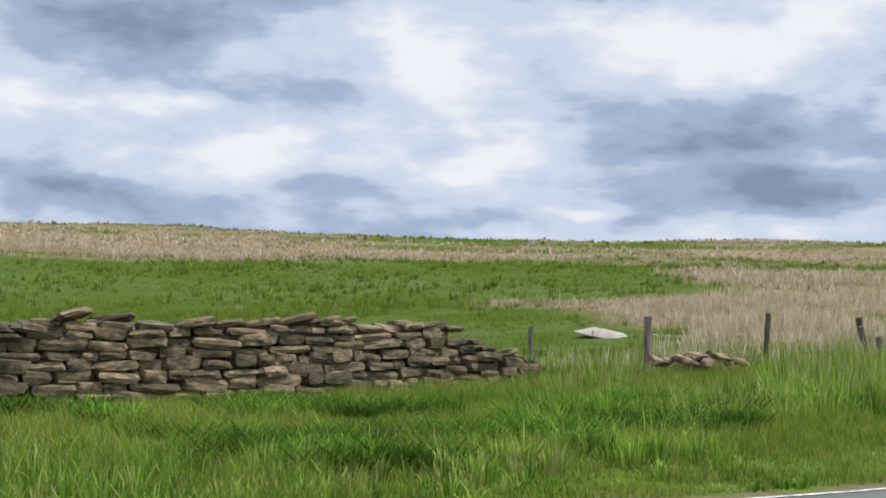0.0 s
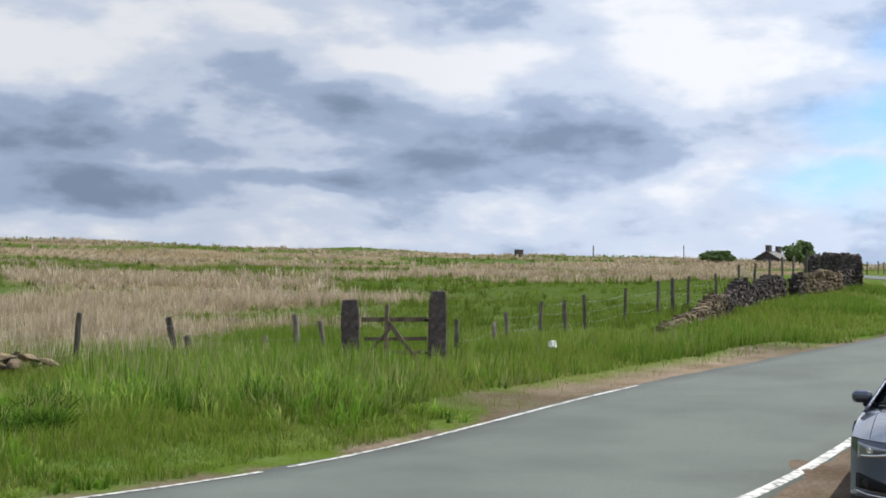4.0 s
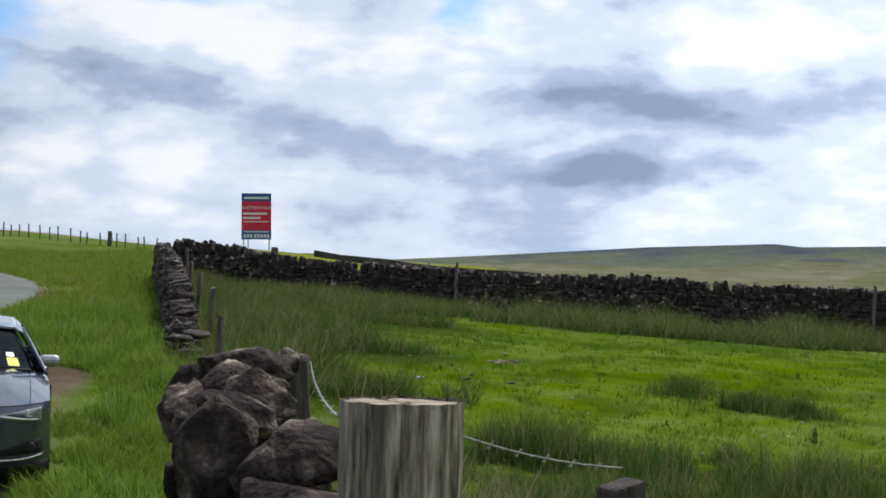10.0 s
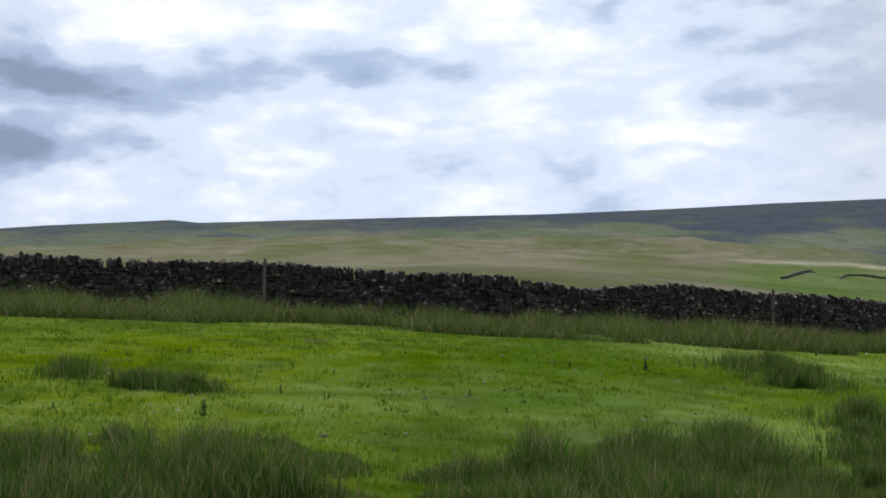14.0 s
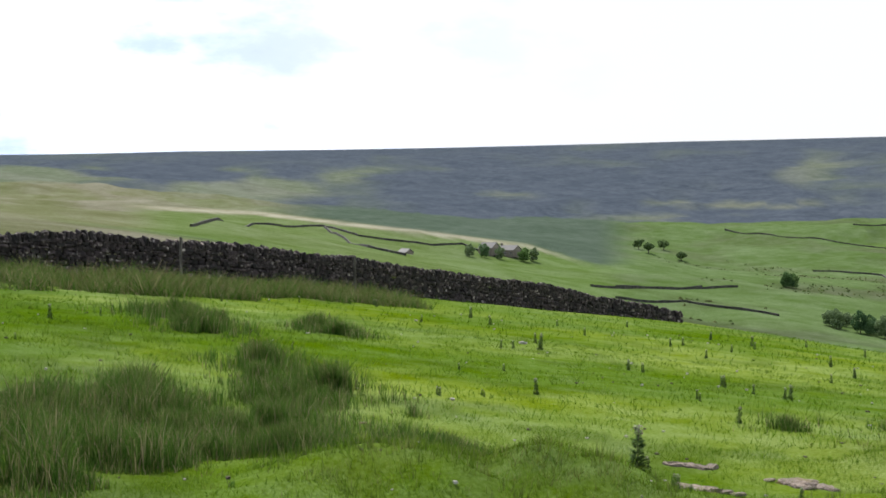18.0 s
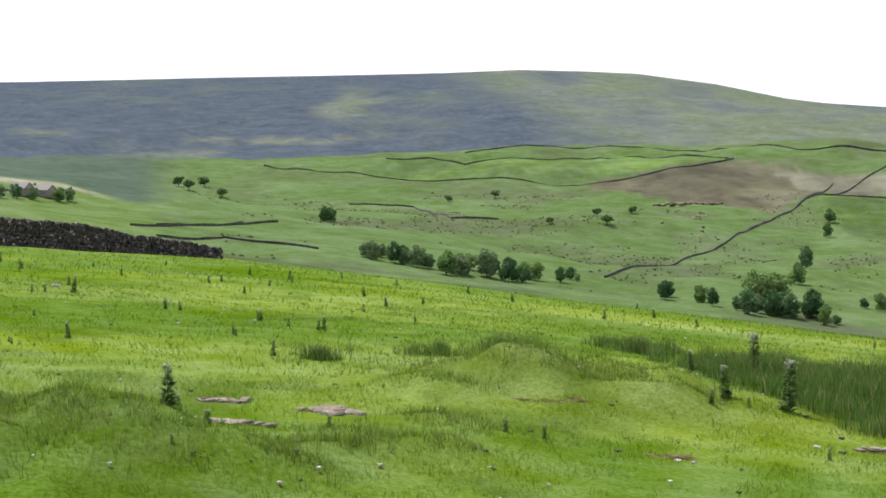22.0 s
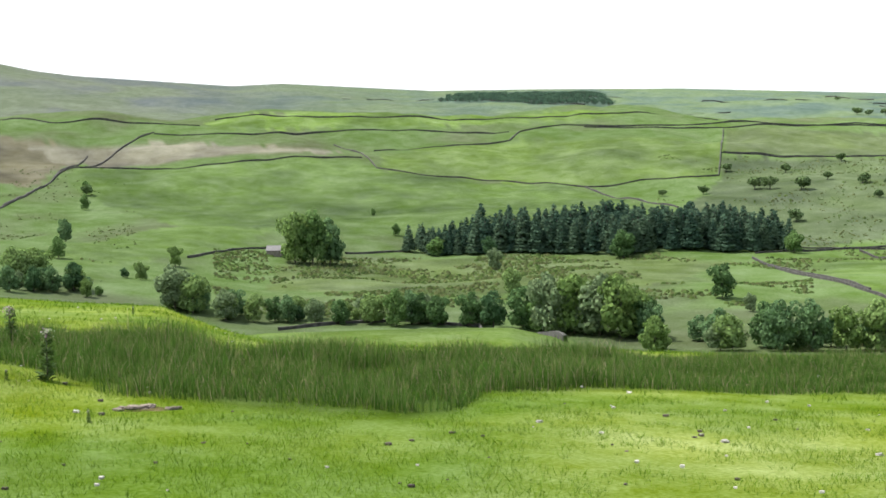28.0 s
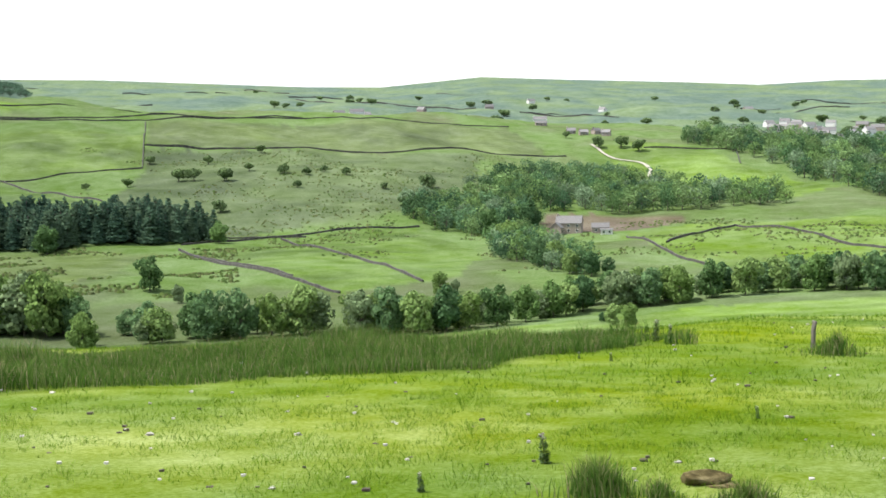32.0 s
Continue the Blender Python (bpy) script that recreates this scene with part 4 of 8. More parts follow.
def verge_tufts():
    for n, az0, az1, r0, r1, blades, w, segs in ((6000, -26, 34, 10, 21, 18, 0.016, 3), (7500, -26, 38, 21, 36, 12, 0.026, 1)):
        x, y = sector(n, az0, az1, r0, r1)
        off, i = lane_at(x, y)
        edge = -off - LANE_HALF[i]
        lush = fbm(x / 3.2 + 3, y / 3.2, 3)
        bare = (edge < 1.5) & (x + y > 26) & (x + y < 48)
        k = (edge > 0.30) & (edge < 12) & ~bare & (RNG.rand(n) < 0.45 + 1.4 * lush)
        x, y, edge, lush = x[k], y[k], edge[k], lush[k]
        m = len(x)
        h = (0.18 + 0.24 * smooth(0.2, 2.5, edge) + 0.45 * np.maximum(lush, 0)) * RNG.uniform(0.5, 1.35, m)
        h = np.where((bearing(x, y) < -1) & (np.hypot(x, y) > 14.5), h * 0.42, h)
        h = np.where((np.abs(bearing(x, y) - 5.9) < 2.6) & (np.hypot(x, y) > 21), h * 0.4, h)
        cols = shades(m, [(0.13, 0.26, 0.03), (0.18, 0.32, 0.04), (0.23, 0.33, 0.06), (0.07, 0.16, 0.020), (0.28, 0.33, 0.10)], 0.35)
        tips = shades(m, [(0.22, 0.34, 0.05), (0.30, 0.34, 0.12), (0.40, 0.36, 0.22)])
        tufts("verge_tufts", x, y, h, h * 0.55, blades, w, cols, "lush tufts of tall bright verge grass", "grass", tips, segs)
    # the bank between the lay-by and the wall
    x, y = sector(5200, 37, 57, 5.0, 34)
    off, i = lane_at(x, y)
    r = np.hypot(x, y)
    edge = off - LANE_HALF[i] - 2.55 * (1 - smooth(20, 25, (x + y) / 1.414))
    k = (edge > 0.05 + 0.8 * fbm(x / 1.2, y / 1.2, 3)) & (bearing(x, y) < np.interp(r, [4, 6, 8, 10, 12, 20], [53.0, 51.8, 51.2, 51.6, 52.2, 52.0]))
    x, y, edge = x[k], y[k], edge[k]
    m = len(x)
    h = (0.14 + 0.20 * smooth(0.0, 0.8, edge)) * RNG.uniform(0.6, 1.35, m) * (1 + 0.8 * fbm(x / 1.1, y / 1.1, 2))
    cols = shades(m, [(0.13, 0.25, 0.03), (0.17, 0.29, 0.04), (0.20, 0.28, 0.06), (0.10, 0.20, 0.022)], 0.2)
    tufts("bank_tufts", x, y, h, h * 0.6, 20, 0.011, cols, "rank tufts of bright grass on the bank", "grass", shades(m, [(0.22, 0.34, 0.05), (0.38, 0.35, 0.20)]))
    # tussocks on the moor, bleached and green
    for n, r0, r1, blades, w, tall in ((6500, 26, 60, 14, 0.03, 0.50), (9000, 60, 135, 9, 0.09, 0.55), (5000, 135, 250, 7, 0.22, 0.6)):
        x, y = sector(n, -26, 42, r0, r1)
        off, i = lane_at(x, y)
        s = tan_share(x, y)
        clump = fbm(x / 5, y / 5, 3)
        k = ((off < -LANE_HALF[i] - 6.5) | (r0 > 100)) & (RNG.rand(n) < 0.30 + 0.55 * s + 0.8 * clump) & (bearing(x, y) < np.interp(np.hypot(x, y), [26, 60, 90, 140], [30, 35, 38, 42]))
        x, y, s, clump = x[k], y[k], s[k], clump[k]
        m = len(x)
        dry = RNG.rand(m) < smooth(0.25, 0.8, s)
        cols = shades(m, [(0.14, 0.21, 0.035), (0.17, 0.24, 0.04), (0.12, 0.175, 0.03)], 0.2)
        cols[dry] = shades(int(dry.sum()), [(0.46, 0.39, 0.27), (0.38, 0.32, 0.22), (0.54, 0.46, 0.35)], 0.22)
        tips = cols * 1.1
        tips[dry] = shades(int(dry.sum()), [(0.70, 0.62, 0.49), (0.58, 0.50, 0.38)], 0.15)
        h = tall * np.where(dry, 1.0, 0.75) * RNG.uniform(0.55, 1.2, m) * (1 + 0.9 * clump)
        tufts("moor_tussocks", x, y, h, h * 0.6, blades, w, cols, "bleached and green tussocks on the rough moor", "moor grass", tips, 1, 0.5)


def moor_grass():
    for n, r0, r1, w, hh in ((110000, 26, 60, 0.016, 0.42), (130000, 60, 130, 0.04, 0.42), (50000, 130, 260, 0.12, 0.40)):
        x, y = sector(n, -26, 50, r0, r1)
        off, i = lane_at(x, y)
        s = tan_share(x, y)
        clump = fbm(x / 1.6, y / 1.6, 3)
        keep = ((off < -LANE_HALF[i] - 7) | (r0 > 100)) & (clump > -0.12)
        keep &= bearing(x, y) < 40
        x, y, s, clump = x[keep], y[keep], s[keep], clump[keep]
        m = len(x)
        dry = RNG.rand(m) < s * 0.95
        tint = shades(m, [(0.135, 0.20, 0.03), (0.165, 0.23, 0.034), (0.115, 0.165, 0.028)], 0.15)
        tint[dry] = shades(int(dry.sum()), DRY, 0.14)
        h = hh * (0.30 + 0.55 * s + 1.0 * clump) * RNG.uniform(0.6, 1.2, m)
        me = blade_mesh("moor_grass", on_ground(x, y), np.clip(h, 0.10, 0.7), np.full(m, w) * RNG.uniform(0.6, 1.6, m), RNG.uniform(0.3, 1.3, m), tint, np.where(dry[:, None], tint * 1.25, tint * 1.1), 1)
        stuff("moor_grass", me, "bleached tan and green tussock grass on the moor", "moor grass")


# stands of soft rush in the pasture: bearing, distance, half width across, half depth, height
RUSHES = [
    (73.9, 19.4, 1.15, 0.7, 0.42), (99.3, 25.6, 1.3, 1.1, 0.5), (101.9, 18.0, 0.75, 0.5, 0.42), (104.2, 30.2, 0.9, 1.0, 0.5), (105.2, 29, 1.0, 0.9, 0.5),
    (101.5, 14.3, 1.5, 1.4, 0.5), (97.0, 15.5, 0.9, 1.0, 0.5), (103.2, 16.0, 1.2, 1.2, 0.5), (100.5, 27.0, 0.8, 0.9, 0.45), (125.2, 18.3, 1.5, 0.6, 0.42),
    (131.0, 20.8, 0.9, 0.6, 0.42), (123.0, 17.8, 0.7, 0.4, 0.3), (128.0, 18.6, 0.8, 0.4, 0.4), (135.8, 24.8, 0.7, 0.5, 0.45), (187.6, 9.0, 0.42, 0.3, 0.42), (107.9, 16.0, 0.22, 0.18, 0.3),
    (71.8, 20.6, 1.0, 0.6, 0.42), (75.8, 19.0, 0.7, 0.5, 0.45), (98.5, 29.5, 1.6, 1.5, 0.5), (102.0, 20.2, 1.1, 0.9, 0.5), (105.0, 17.4, 1.2, 1.0, 0.48), (99.0, 13.4, 1.6, 1.0, 0.5), (106.0, 12.6, 1.5, 0.6, 0.42), (103.0, 12.0, 1.6, 0.7, 0.42), (109.5, 12.6, 0.9, 0.4, 0.35), (95.0, 13.5, 1.4, 1.2, 0.42),
    (58.6, 18.6, 0.9, 0.5, 0.45), (193.6, 8.8, 0.35, 0.2, 0.28), (190.2, 8.9, 0.16, 0.14, 0.26), (196.5, 20.5, 0.6, 0.4, 0.4),
]


def rush_stand(name, x, y, hh, w, label, pale=0.16, segs=3):
    m = len(x)
    h = hh * RNG.uniform(0.55, 1.15, m) * (0.85 + 0.7 * fbm(x / 0.9, y / 0.9, 2))
    tint = shades(m, RUSH)
    k = RNG.rand(m) < pale
    tint[k] = shades(int(k.sum()), [(0.28, 0.25, 0.14), (0.20, 0.20, 0.085)])
    tip = tint * 1.1
    k = RNG.rand(m) < 0.25
    tip[k] = shades(int(k.sum()), [(0.12, 0.09, 0.045)])
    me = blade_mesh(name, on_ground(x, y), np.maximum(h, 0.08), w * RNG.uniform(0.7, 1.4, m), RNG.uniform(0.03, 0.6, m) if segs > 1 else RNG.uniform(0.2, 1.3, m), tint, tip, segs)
    return stuff(name, me, label, "rushes")


def rushes():
    for az, d, a, b, h in RUSHES:
        n = int(3200 * a * b / max(0.5, d / 18)) + 300
        q, t = np.abs(RNG.normal(0, 0.5, n)), RNG.uniform(0, 2 * np.pi, n)
        u, v = a * q * np.cos(t), b * q * np.sin(t) * 1.4
        wob = fbm(u * 2.2 + az, v * 2.2, 2)
        k = wob > (0.01 if a > 1.1 else -0.12)
        u, v = u[k], v[k]
        c, s = math.cos(radians(az)), math.sin(radians(az))
        cx, cy = polar(az, d)
        rush_stand("rush_clump", cx + u * c + v * s, cy - u * s + v * c, h * np.exp(-0.9 * (u / a) ** 2 - 0.6 * (v / b) ** 2), 0.0055 * max(1, d / 14), "dark green clump of soft rush in the pasture")
    # the belt over the valley
    x, y = sector(250000, 133.5, 191, 13.2, 31)
    az, r = bearing(x, y), np.hypot(x, y)
    f = rush_front(az) + 1.2 * fbm(x / 1.4, y / 1.4, 2)
    depth = rush_depth(az)
    k = (r > f) & (r < f + depth) & (fbm(x / 0.7, y / 0.7, 2) > -0.42 + 0.22 * smooth(160, 154, az) + 0.85 * smooth(185, 191, az) + 0.4 * smooth(139, 134, az))
    rush_stand("rush_belt", x[k], y[k], np.interp(az[k], [134, 140, 157.5, 160, 191], [0.32, 0.42, 0.44, 0.40, 0.32]) * (0.85 + 0.9 * np.maximum(fbm(x[k] / 1.3, y[k] / 1.3, 2), -0.3)), 0.0085, "long belt of tall dark green rushes", pale=0.12)
    # rough grass and rush at the near edge of the pasture, and along the foot of the wall
    x, y = sector(150000, 57, 101, 9.5, 17.5)
    az, r = bearing(x, y), np.hypot(x, y)
    lim = 14.2 + 2.2 * fbm(az / 6, az * 0 + 2.2, 3) * 1.6 + 2.0 * smooth(84, 94, az)
    k = (r < lim) & (fbm(x / 0.7, y / 0.7, 3) > -0.04)
    hh = 0.09 + 0.40 * smooth(0.0, 0.25, fbm(x[k] / 0.7, y[k] / 0.7, 3)) * smooth(0, 1.5, lim[k] - r[k])
    rush_stand("rush_edge", x[k], y[k], hh, 0.0075, "rough rushes and pale grass along the fence", pale=0.25)
    t = RNG.rand(95000)
    line = np.array([(41.2, 26), (42.3, 14), (43.4, 6.7), (44.6, 0), (49, -8), (54, -15.5)])
    seg = np.clip((t * 5).astype(int), 0, 4); u = (t * 5 - seg)[:, None]
    p = line[seg] * (1 - u) + line[seg + 1] * u
    back = RNG.uniform(0.2, 1, len(t)) ** 1.1 * 8.8
    x, y = p[:, 0] - back, p[:, 1] + RNG.uniform(-0.5, 0.5, len(t))
    k = (fbm(x / 2.4, y / 2.4, 3) + 0.10 - 0.022 * back > -0.07)
    rush_stand("rush_wallfoot", x[k], y[k], 0.60 * (0.7 + 1.2 * np.abs(fbm(x[k] / 1.7, y[k] / 1.7, 2))), 0.022, "rushes and bleached grass along the foot of the wall", pale=0.30, segs=1)
    x, y = sector(80000, 51.8, 63, 16, 52)
    k = (fbm(x / 2, y / 2, 3) > -0.12 + 0.5 * smooth(58, 63, bearing(x, y) + 2 * smooth(30, 17, np.hypot(x, y)))) & (x < 41)
    rush_stand("rush_corner", x[k], y[k], 0.55, 0.02, "bleached tussocks in the corner of the walls", pale=0.28, segs=1)


def dry_stems():
    # tall bleached stems along the fence
    x, y = sector(5200, 56.5, 66.5, 6.3, 8.6)
    k = fbm(x / 0.5, y / 0.5, 2) > -0.12 + 0.3 * smooth(62, 66.5, bearing(x, y))
    x, y = x[k], y[k]
    m = len(x)
    tint = shades(m, [(0.34, 0.29, 0.18), (0.24, 0.23, 0.11), (0.13, 0.17, 0.05), (0.42, 0.37, 0.25)])
    me = blade_mesh("dry_stems", on_ground(x, y), RNG.uniform(0.35, 0.86, m), np.full(m, 0.0045), RNG.uniform(0.1, 0.6, m), tint, tint * 1.2, 3)
    stuff("dry_stems", me, "tall bleached grass stems along the wire fence", "grass")


def pasture_turf():
    for n, r0, r1, w, h in ((160000, 7, 16, 0.006, 0.05), (120000, 16, 34, 0.012, 0.065), (60000, 34, 75, 0.03, 0.09)):
        x, y = sector(n, 53, 203, r0, r1)
        m = len(x)
        c = fbm(x / 0.5, y / 0.5, 3)
        k = c > -0.1
        x, y, c = x[k], y[k], c[k]
        m = len(x)
        tint = shades(m, [(0.095, 0.18, 0.012), (0.115, 0.205, 0.014), (0.145, 0.225, 0.02) if r0 < 30 else (0.10, 0.18, 0.012), (0.07, 0.145, 0.010)], 0.25)
        me = blade_mesh("pasture_turf", on_ground(x, y, 0.01), h * RNG.uniform(0.5, 1.5, m) * (1 + c), np.full(m, w), RNG.uniform(0.2, 1.2, m), tint, tint * 1.2, 1)
        stuff("pasture_turf", me, "short sheep-grazed bright green turf", "turf")


def turf_tufts():
    # coarse low tufts and cropped hummocks in the grazed turf
    for n, r0, r1, blades, w, tall in ((6000, 7.5, 17, 14, 0.009, 0.055), (7000, 17, 36, 10, 0.02, 0.06)):
        x, y = sector(n, 54, 203, r0, r1)
        az = bearing(x, y)
        k = RNG.rand(n) < 0.30 + 1.6 * fbm(x / 1.6 + 2, y / 1.6, 3) + 0.25 * smooth(104, 84, az) - 0.25 * smooth(130, 150, az)
        x, y, az = x[k], y[k], az[k]
        m = len(x)
        # eastern tufts stand taller, their colour dimmed for the cloud shadow there
        east = smooth(104, 84, az)
        cols = shades(m, [(0.10, 0.185, 0.014), (0.12, 0.205, 0.018), (0.15, 0.225, 0.03), (0.08, 0.15, 0.014)], 0.2) * (1 - 0.15 * east)[:, None]
        h = tall * RNG.uniform(0.6, 1.5, m) * (1 + 0.7 * east)
        tufts("turf_tufts", x, y, h, h * 1.1, blades, w, cols, "coarse low green tufts in the grazed turf", "turf", None, 1, 0.9)


def mound_tufts():
    # longer grass left standing on the hummocks
    for maz, md, mh, ms in MOUNDS:
        n = int(120 * ms) + 20
        cx, cy = polar(maz, md)
        x, y = cx + RNG.normal(0, ms * 0.9, n), cy + RNG.normal(0, ms * 0.6, n)
        cols = shades(n, [(0.10, 0.18, 0.016), (0.13, 0.205, 0.025), (0.17, 0.205, 0.05), (0.08, 0.14, 0.016)], 0.25)
        h = RNG.uniform(0.05, 0.15, n)
        tufts("hummock_grass", x, y, h, h * 1.2, 16, 0.007, cols, "longer dull green grass on a low hummock", "grass", shades(n, [(0.22, 0.22, 0.10), (0.16, 0.22, 0.04)]), 1, 0.9)


def lush_clumps():
    # broad-leaved coarse grass in front of the old wall
    x, y = sector(46000, -25, 8, 12.5, 20.5)
    off, i = lane_at(x, y)
    k = (-off - LANE_HALF[i] > 2.0) & (fbm(x / 1.3 + 5, y / 1.3, 3) > 0.02)
    x, y = x[k], y[k]
    m = len(x)
    tint = shades(m, [(0.085, 0.18, 0.022), (0.12, 0.24, 0.034), (0.05, 0.11, 0.018)])
    tint *= (0.75 + 1.2 * fbm(x / 0.5, y / 0.5 + 8, 2))[:, None].clip(0.45, 1.5)
    hh = 0.10 + 0.26 * smooth(0.02, 0.22, fbm(x / 1.3 + 5, y / 1.3, 3))
    me = blade_mesh("coarse_grass", on_ground(x, y), hh * RNG.uniform(0.5, 1.2, m), 0.022 * RNG.uniform(0.7, 1.6, m), RNG.uniform(0.3, 1.1, m), tint, tint * 1.35, 3)
    stuff("coarse_grass", me, "lush broad-bladed bright green grass below the old wall", "grass")


verge_grass()
verge_tufts()
lush_clumps()
moor_grass()
rushes()
dry_stems()
pasture_turf()
turf_tufts()
mound_tufts()

# ---- dry-stone walls ----
def rock_shape(seed, lumps=0.16, cuts=2):
    """A rough block, about one unit each way, 6 * cuts^2 faces, with knocked-off corners."""
    rng = random.Random(seed)
    bm = bmesh.new()
    bmesh.ops.create_cube(bm, size=1.0)
    bmesh.ops.subdivide_edges(bm, edges=bm.edges[:], cuts=cuts - 1, use_grid_fill=True)
    off = Vector((rng.uniform(0, 90), rng.uniform(0, 90), rng.uniform(0, 90)))
    for v in bm.verts:
        c = v.co.copy()
        k = max(abs(c.x), abs(c.y), abs(c.z)) / max(c.length, 1e-6)
        v.co = c * (1 - 0.42 * (1 - k))
        v.co += noise.noise_vector(c * 1.3 + off) * lumps
    return bm


ROCKS = []
for _k in range(14):
    _bm = rock_shape(_k)
    ROCKS.append((np.array([v.co[:] for v in _bm.verts]), np.array([[v.index for v in f.verts] for f in _bm.faces])))
    _bm.free()


def courses(length, height, rng, sl, sh, top=None, taper=0.0):
    """Stones laid in rough courses: (along, up, width, height) in the wall's own plane."""
    out, z = [], 0.0
    while z < height - 0.02:
        h = rng.uniform(*sh)
        x = -rng.uniform(0, sl[0])
        while x < length:
            w = rng.uniform(*sl) * rng.uniform(0.7, 1.25)
            xm = x + w / 2
            hh = h * rng.uniform(0.72, 1.25)
            lim = top(xm) if top else height
            if 0 <= xm <= length and z + hh * 0.6 < lim:
                out.append((xm, z + hh / 2 + rng.uniform(-0.01, 0.01), w * 1.02, hh * 1.06))
            x += w
        z += h * 0.96
    return out


def wall_frame(line):
    p = spline(line, 0.4) if len(line) > 2 else np.linspace(line[0], line[1], max(3, int(np.hypot(line[1][0] - line[0][0], line[1][1] - line[0][1]) / 0.4)))
    d = np.r_[0, np.cumsum(np.linalg.norm(np.diff(p, axis=0), axis=1))]
    return p, d


def dry_wall(name, line, height, label, seed, sl=(0.25, 0.5), sh=(0.10, 0.19), thick=0.5, top=None, single=300, centre=None, mat_one="dark_grit", mat_all="grit_all", caps=0.28, faces=(1, -1), base=ground_z, sink=0.06, group="", coping=True, ragged=1.0):
    """A dry-stone wall along a line on the ground: the stones nearest to centre are pieces of their own, the rest is one mesh."""
    rng = random.Random(seed)
    p, d = wall_frame(line)
    L = d[-1]
    zs = base(p[:, 0], p[:, 1])
    k = 5
    zs = np.convolve(np.pad(zs, k, mode="edge"), np.ones(2 * k + 1) / (2 * k + 1), mode="valid")
    top = top or (lambda s: height * (1 + 0.06 * math.sin(s * 0.9) + 0.05 * math.sin(s * 2.3 + 1)))
    specs = []
    for side in faces:
        for s, z, w, h in courses(L, height * 1.1, rng, sl, sh, top):
            dep = thick * 0.55 * rng.uniform(0.8, 1.1)
            lean = 0.5 * thick * (1 - 0.25 * z / height)
            specs.append((s, side * (lean - dep / 2 + rng.uniform(-0.05, 0.05)), z, w, dep, h, rng.uniform(-10, 10), rng.uniform(-8, 8), rng.randrange(14)))
    if coping:
        s = 0.0
        while s < L:
            w = rng.uniform(*sl) * 0.55 * ragged
            h = caps * rng.uniform(0.7, 1.15)
            if rng.random() < 0.985:
                specs.append((s + w / 2, rng.uniform(-0.05, 0.05), top(s) + h * 0.16, w, thick * 0.72, h * 1.15, rng.uniform(-25, 25), rng.uniform(-22, 22), rng.randrange(14)))
            s += w * 0.97
    ob = thing(name, Matrix.Identity(4), label, "stone wall", group)
    mats = []
    for s, o, z, w, dep, h, yaw, tilt, v in specs:
        i = min(int(np.searchsorted(d, s, side="right")) - 1, len(p) - 2)
        i = max(i, 0)
        u = (s - d[i]) / max(d[i + 1] - d[i], 1e-6)
        c = p[i] + (p[i + 1] - p[i]) * u
        t = p[i + 1] - p[i]
        a = math.atan2(t[1], t[0])
        n = (-math.sin(a), math.cos(a))
        zz = zs[i] + (zs[i + 1] - zs[i]) * u - sink
        m = Matrix.LocRotScale((c[0] + n[0] * o, c[1] + n[1] * o, zz + z), Euler((radians(tilt), radians(tilt * 0.6), a + radians(yaw))), (w, dep, h))
        mats.append((m, v, (c[0] - centre[0]) ** 2 + (c[1] - centre[1]) ** 2 if centre else 0))
    mats.sort(key=lambda q: q[2])
    return ob, mats, single, mat_one, mat_all


def finish_wall(pack, name="stone"):
    ob, mats, single, mat_one, mat_all = pack
    shared = [None] * len(ROCKS)
    for m, v, _ in mats[:single]:
        if shared[v] is None:
            me = mesh_np(name, ROCKS[v][0], ROCKS[v][1], [MAT[mat_one]])
            shared[v] = me
        o = new(name, shared[v])
        o.parent = ob
        o.matrix_basis = m
    rest = mats[single:]
    if rest:
        vs, fs, n = [], [], 0
        for m, v, _ in rest:
            a = np.array(m)
            vs.append(ROCKS[v][0] @ a[:3, :3].T + a[:3, 3]); fs.append(ROCKS[v][1] + n); n += len(ROCKS[v][0])
        o = new("rubble", mesh_np("rubble", np.vstack(vs), np.vstack(fs), [MAT[mat_all]]))
        o.parent = ob
        o["kind"] = "stuff"
    return ob


WALLS = []


def bearings(*pts):
    return [tuple(polar(a, d)) for a, d in pts]


# the broken wall across the lane, with its ragged fallen end
def top_west(s):
    return float(np.interp(s, [0, 8, 9.5, 11, 11.8, 12.6, 13.4, 15, 16.4, 17.6, 18.4, 20.6], [1.3, 1.34, 1.22, 1.36, 1.32, 1.16, 1.30, 1.22, 1.14, 1.04, 0.55, 0.12])) + 0.05 * math.sin(s * 3.1) + 0.04 * math.sin(s * 7.3)


WALLS.append(dry_wall("dry_stone_wall", [(-16, 13.6), (-10.5, 17.2), (-5.0, 20.4), (-1.0, 24.6), (0.4, 26.3)], 1.35, "half-fallen brown gritstone dry-stone wall in tall grass", 11, (0.26, 0.72), (0.075, 0.17), 0.55, top_west, 300, (-4, 20.8), "grit", "grit", 0.10, ragged=1.9))
WALLS.append(dry_wall("dry_stone_wall", [polar(50.9, 48.5), (40.2, 26), (43, 14), (44.2, 6.7), (45.5, 0), (50, -8), (57, -18), (63.5, -29.5), (67, -37)], 1.12, "long dark dry-stone wall across the pasture", 12, (0.13, 0.40), (0.07, 0.19), 0.5, lambda s: float(np.interp(s, [0, 8, 14, 52, 62, 74.7], [1.1, 1.1, 1.22, 1.22, 1.05, 0.45])) + 0.05 * math.sin(s * 0.9) + 0.05 * math.sin(s * 0.31 + 1) - 0.16 * math.exp(-((s - 33) / 1.5) ** 2) - 0.12 * math.exp(-((s - 58) / 2.0) ** 2), 300, (43, 8), caps=0.34))
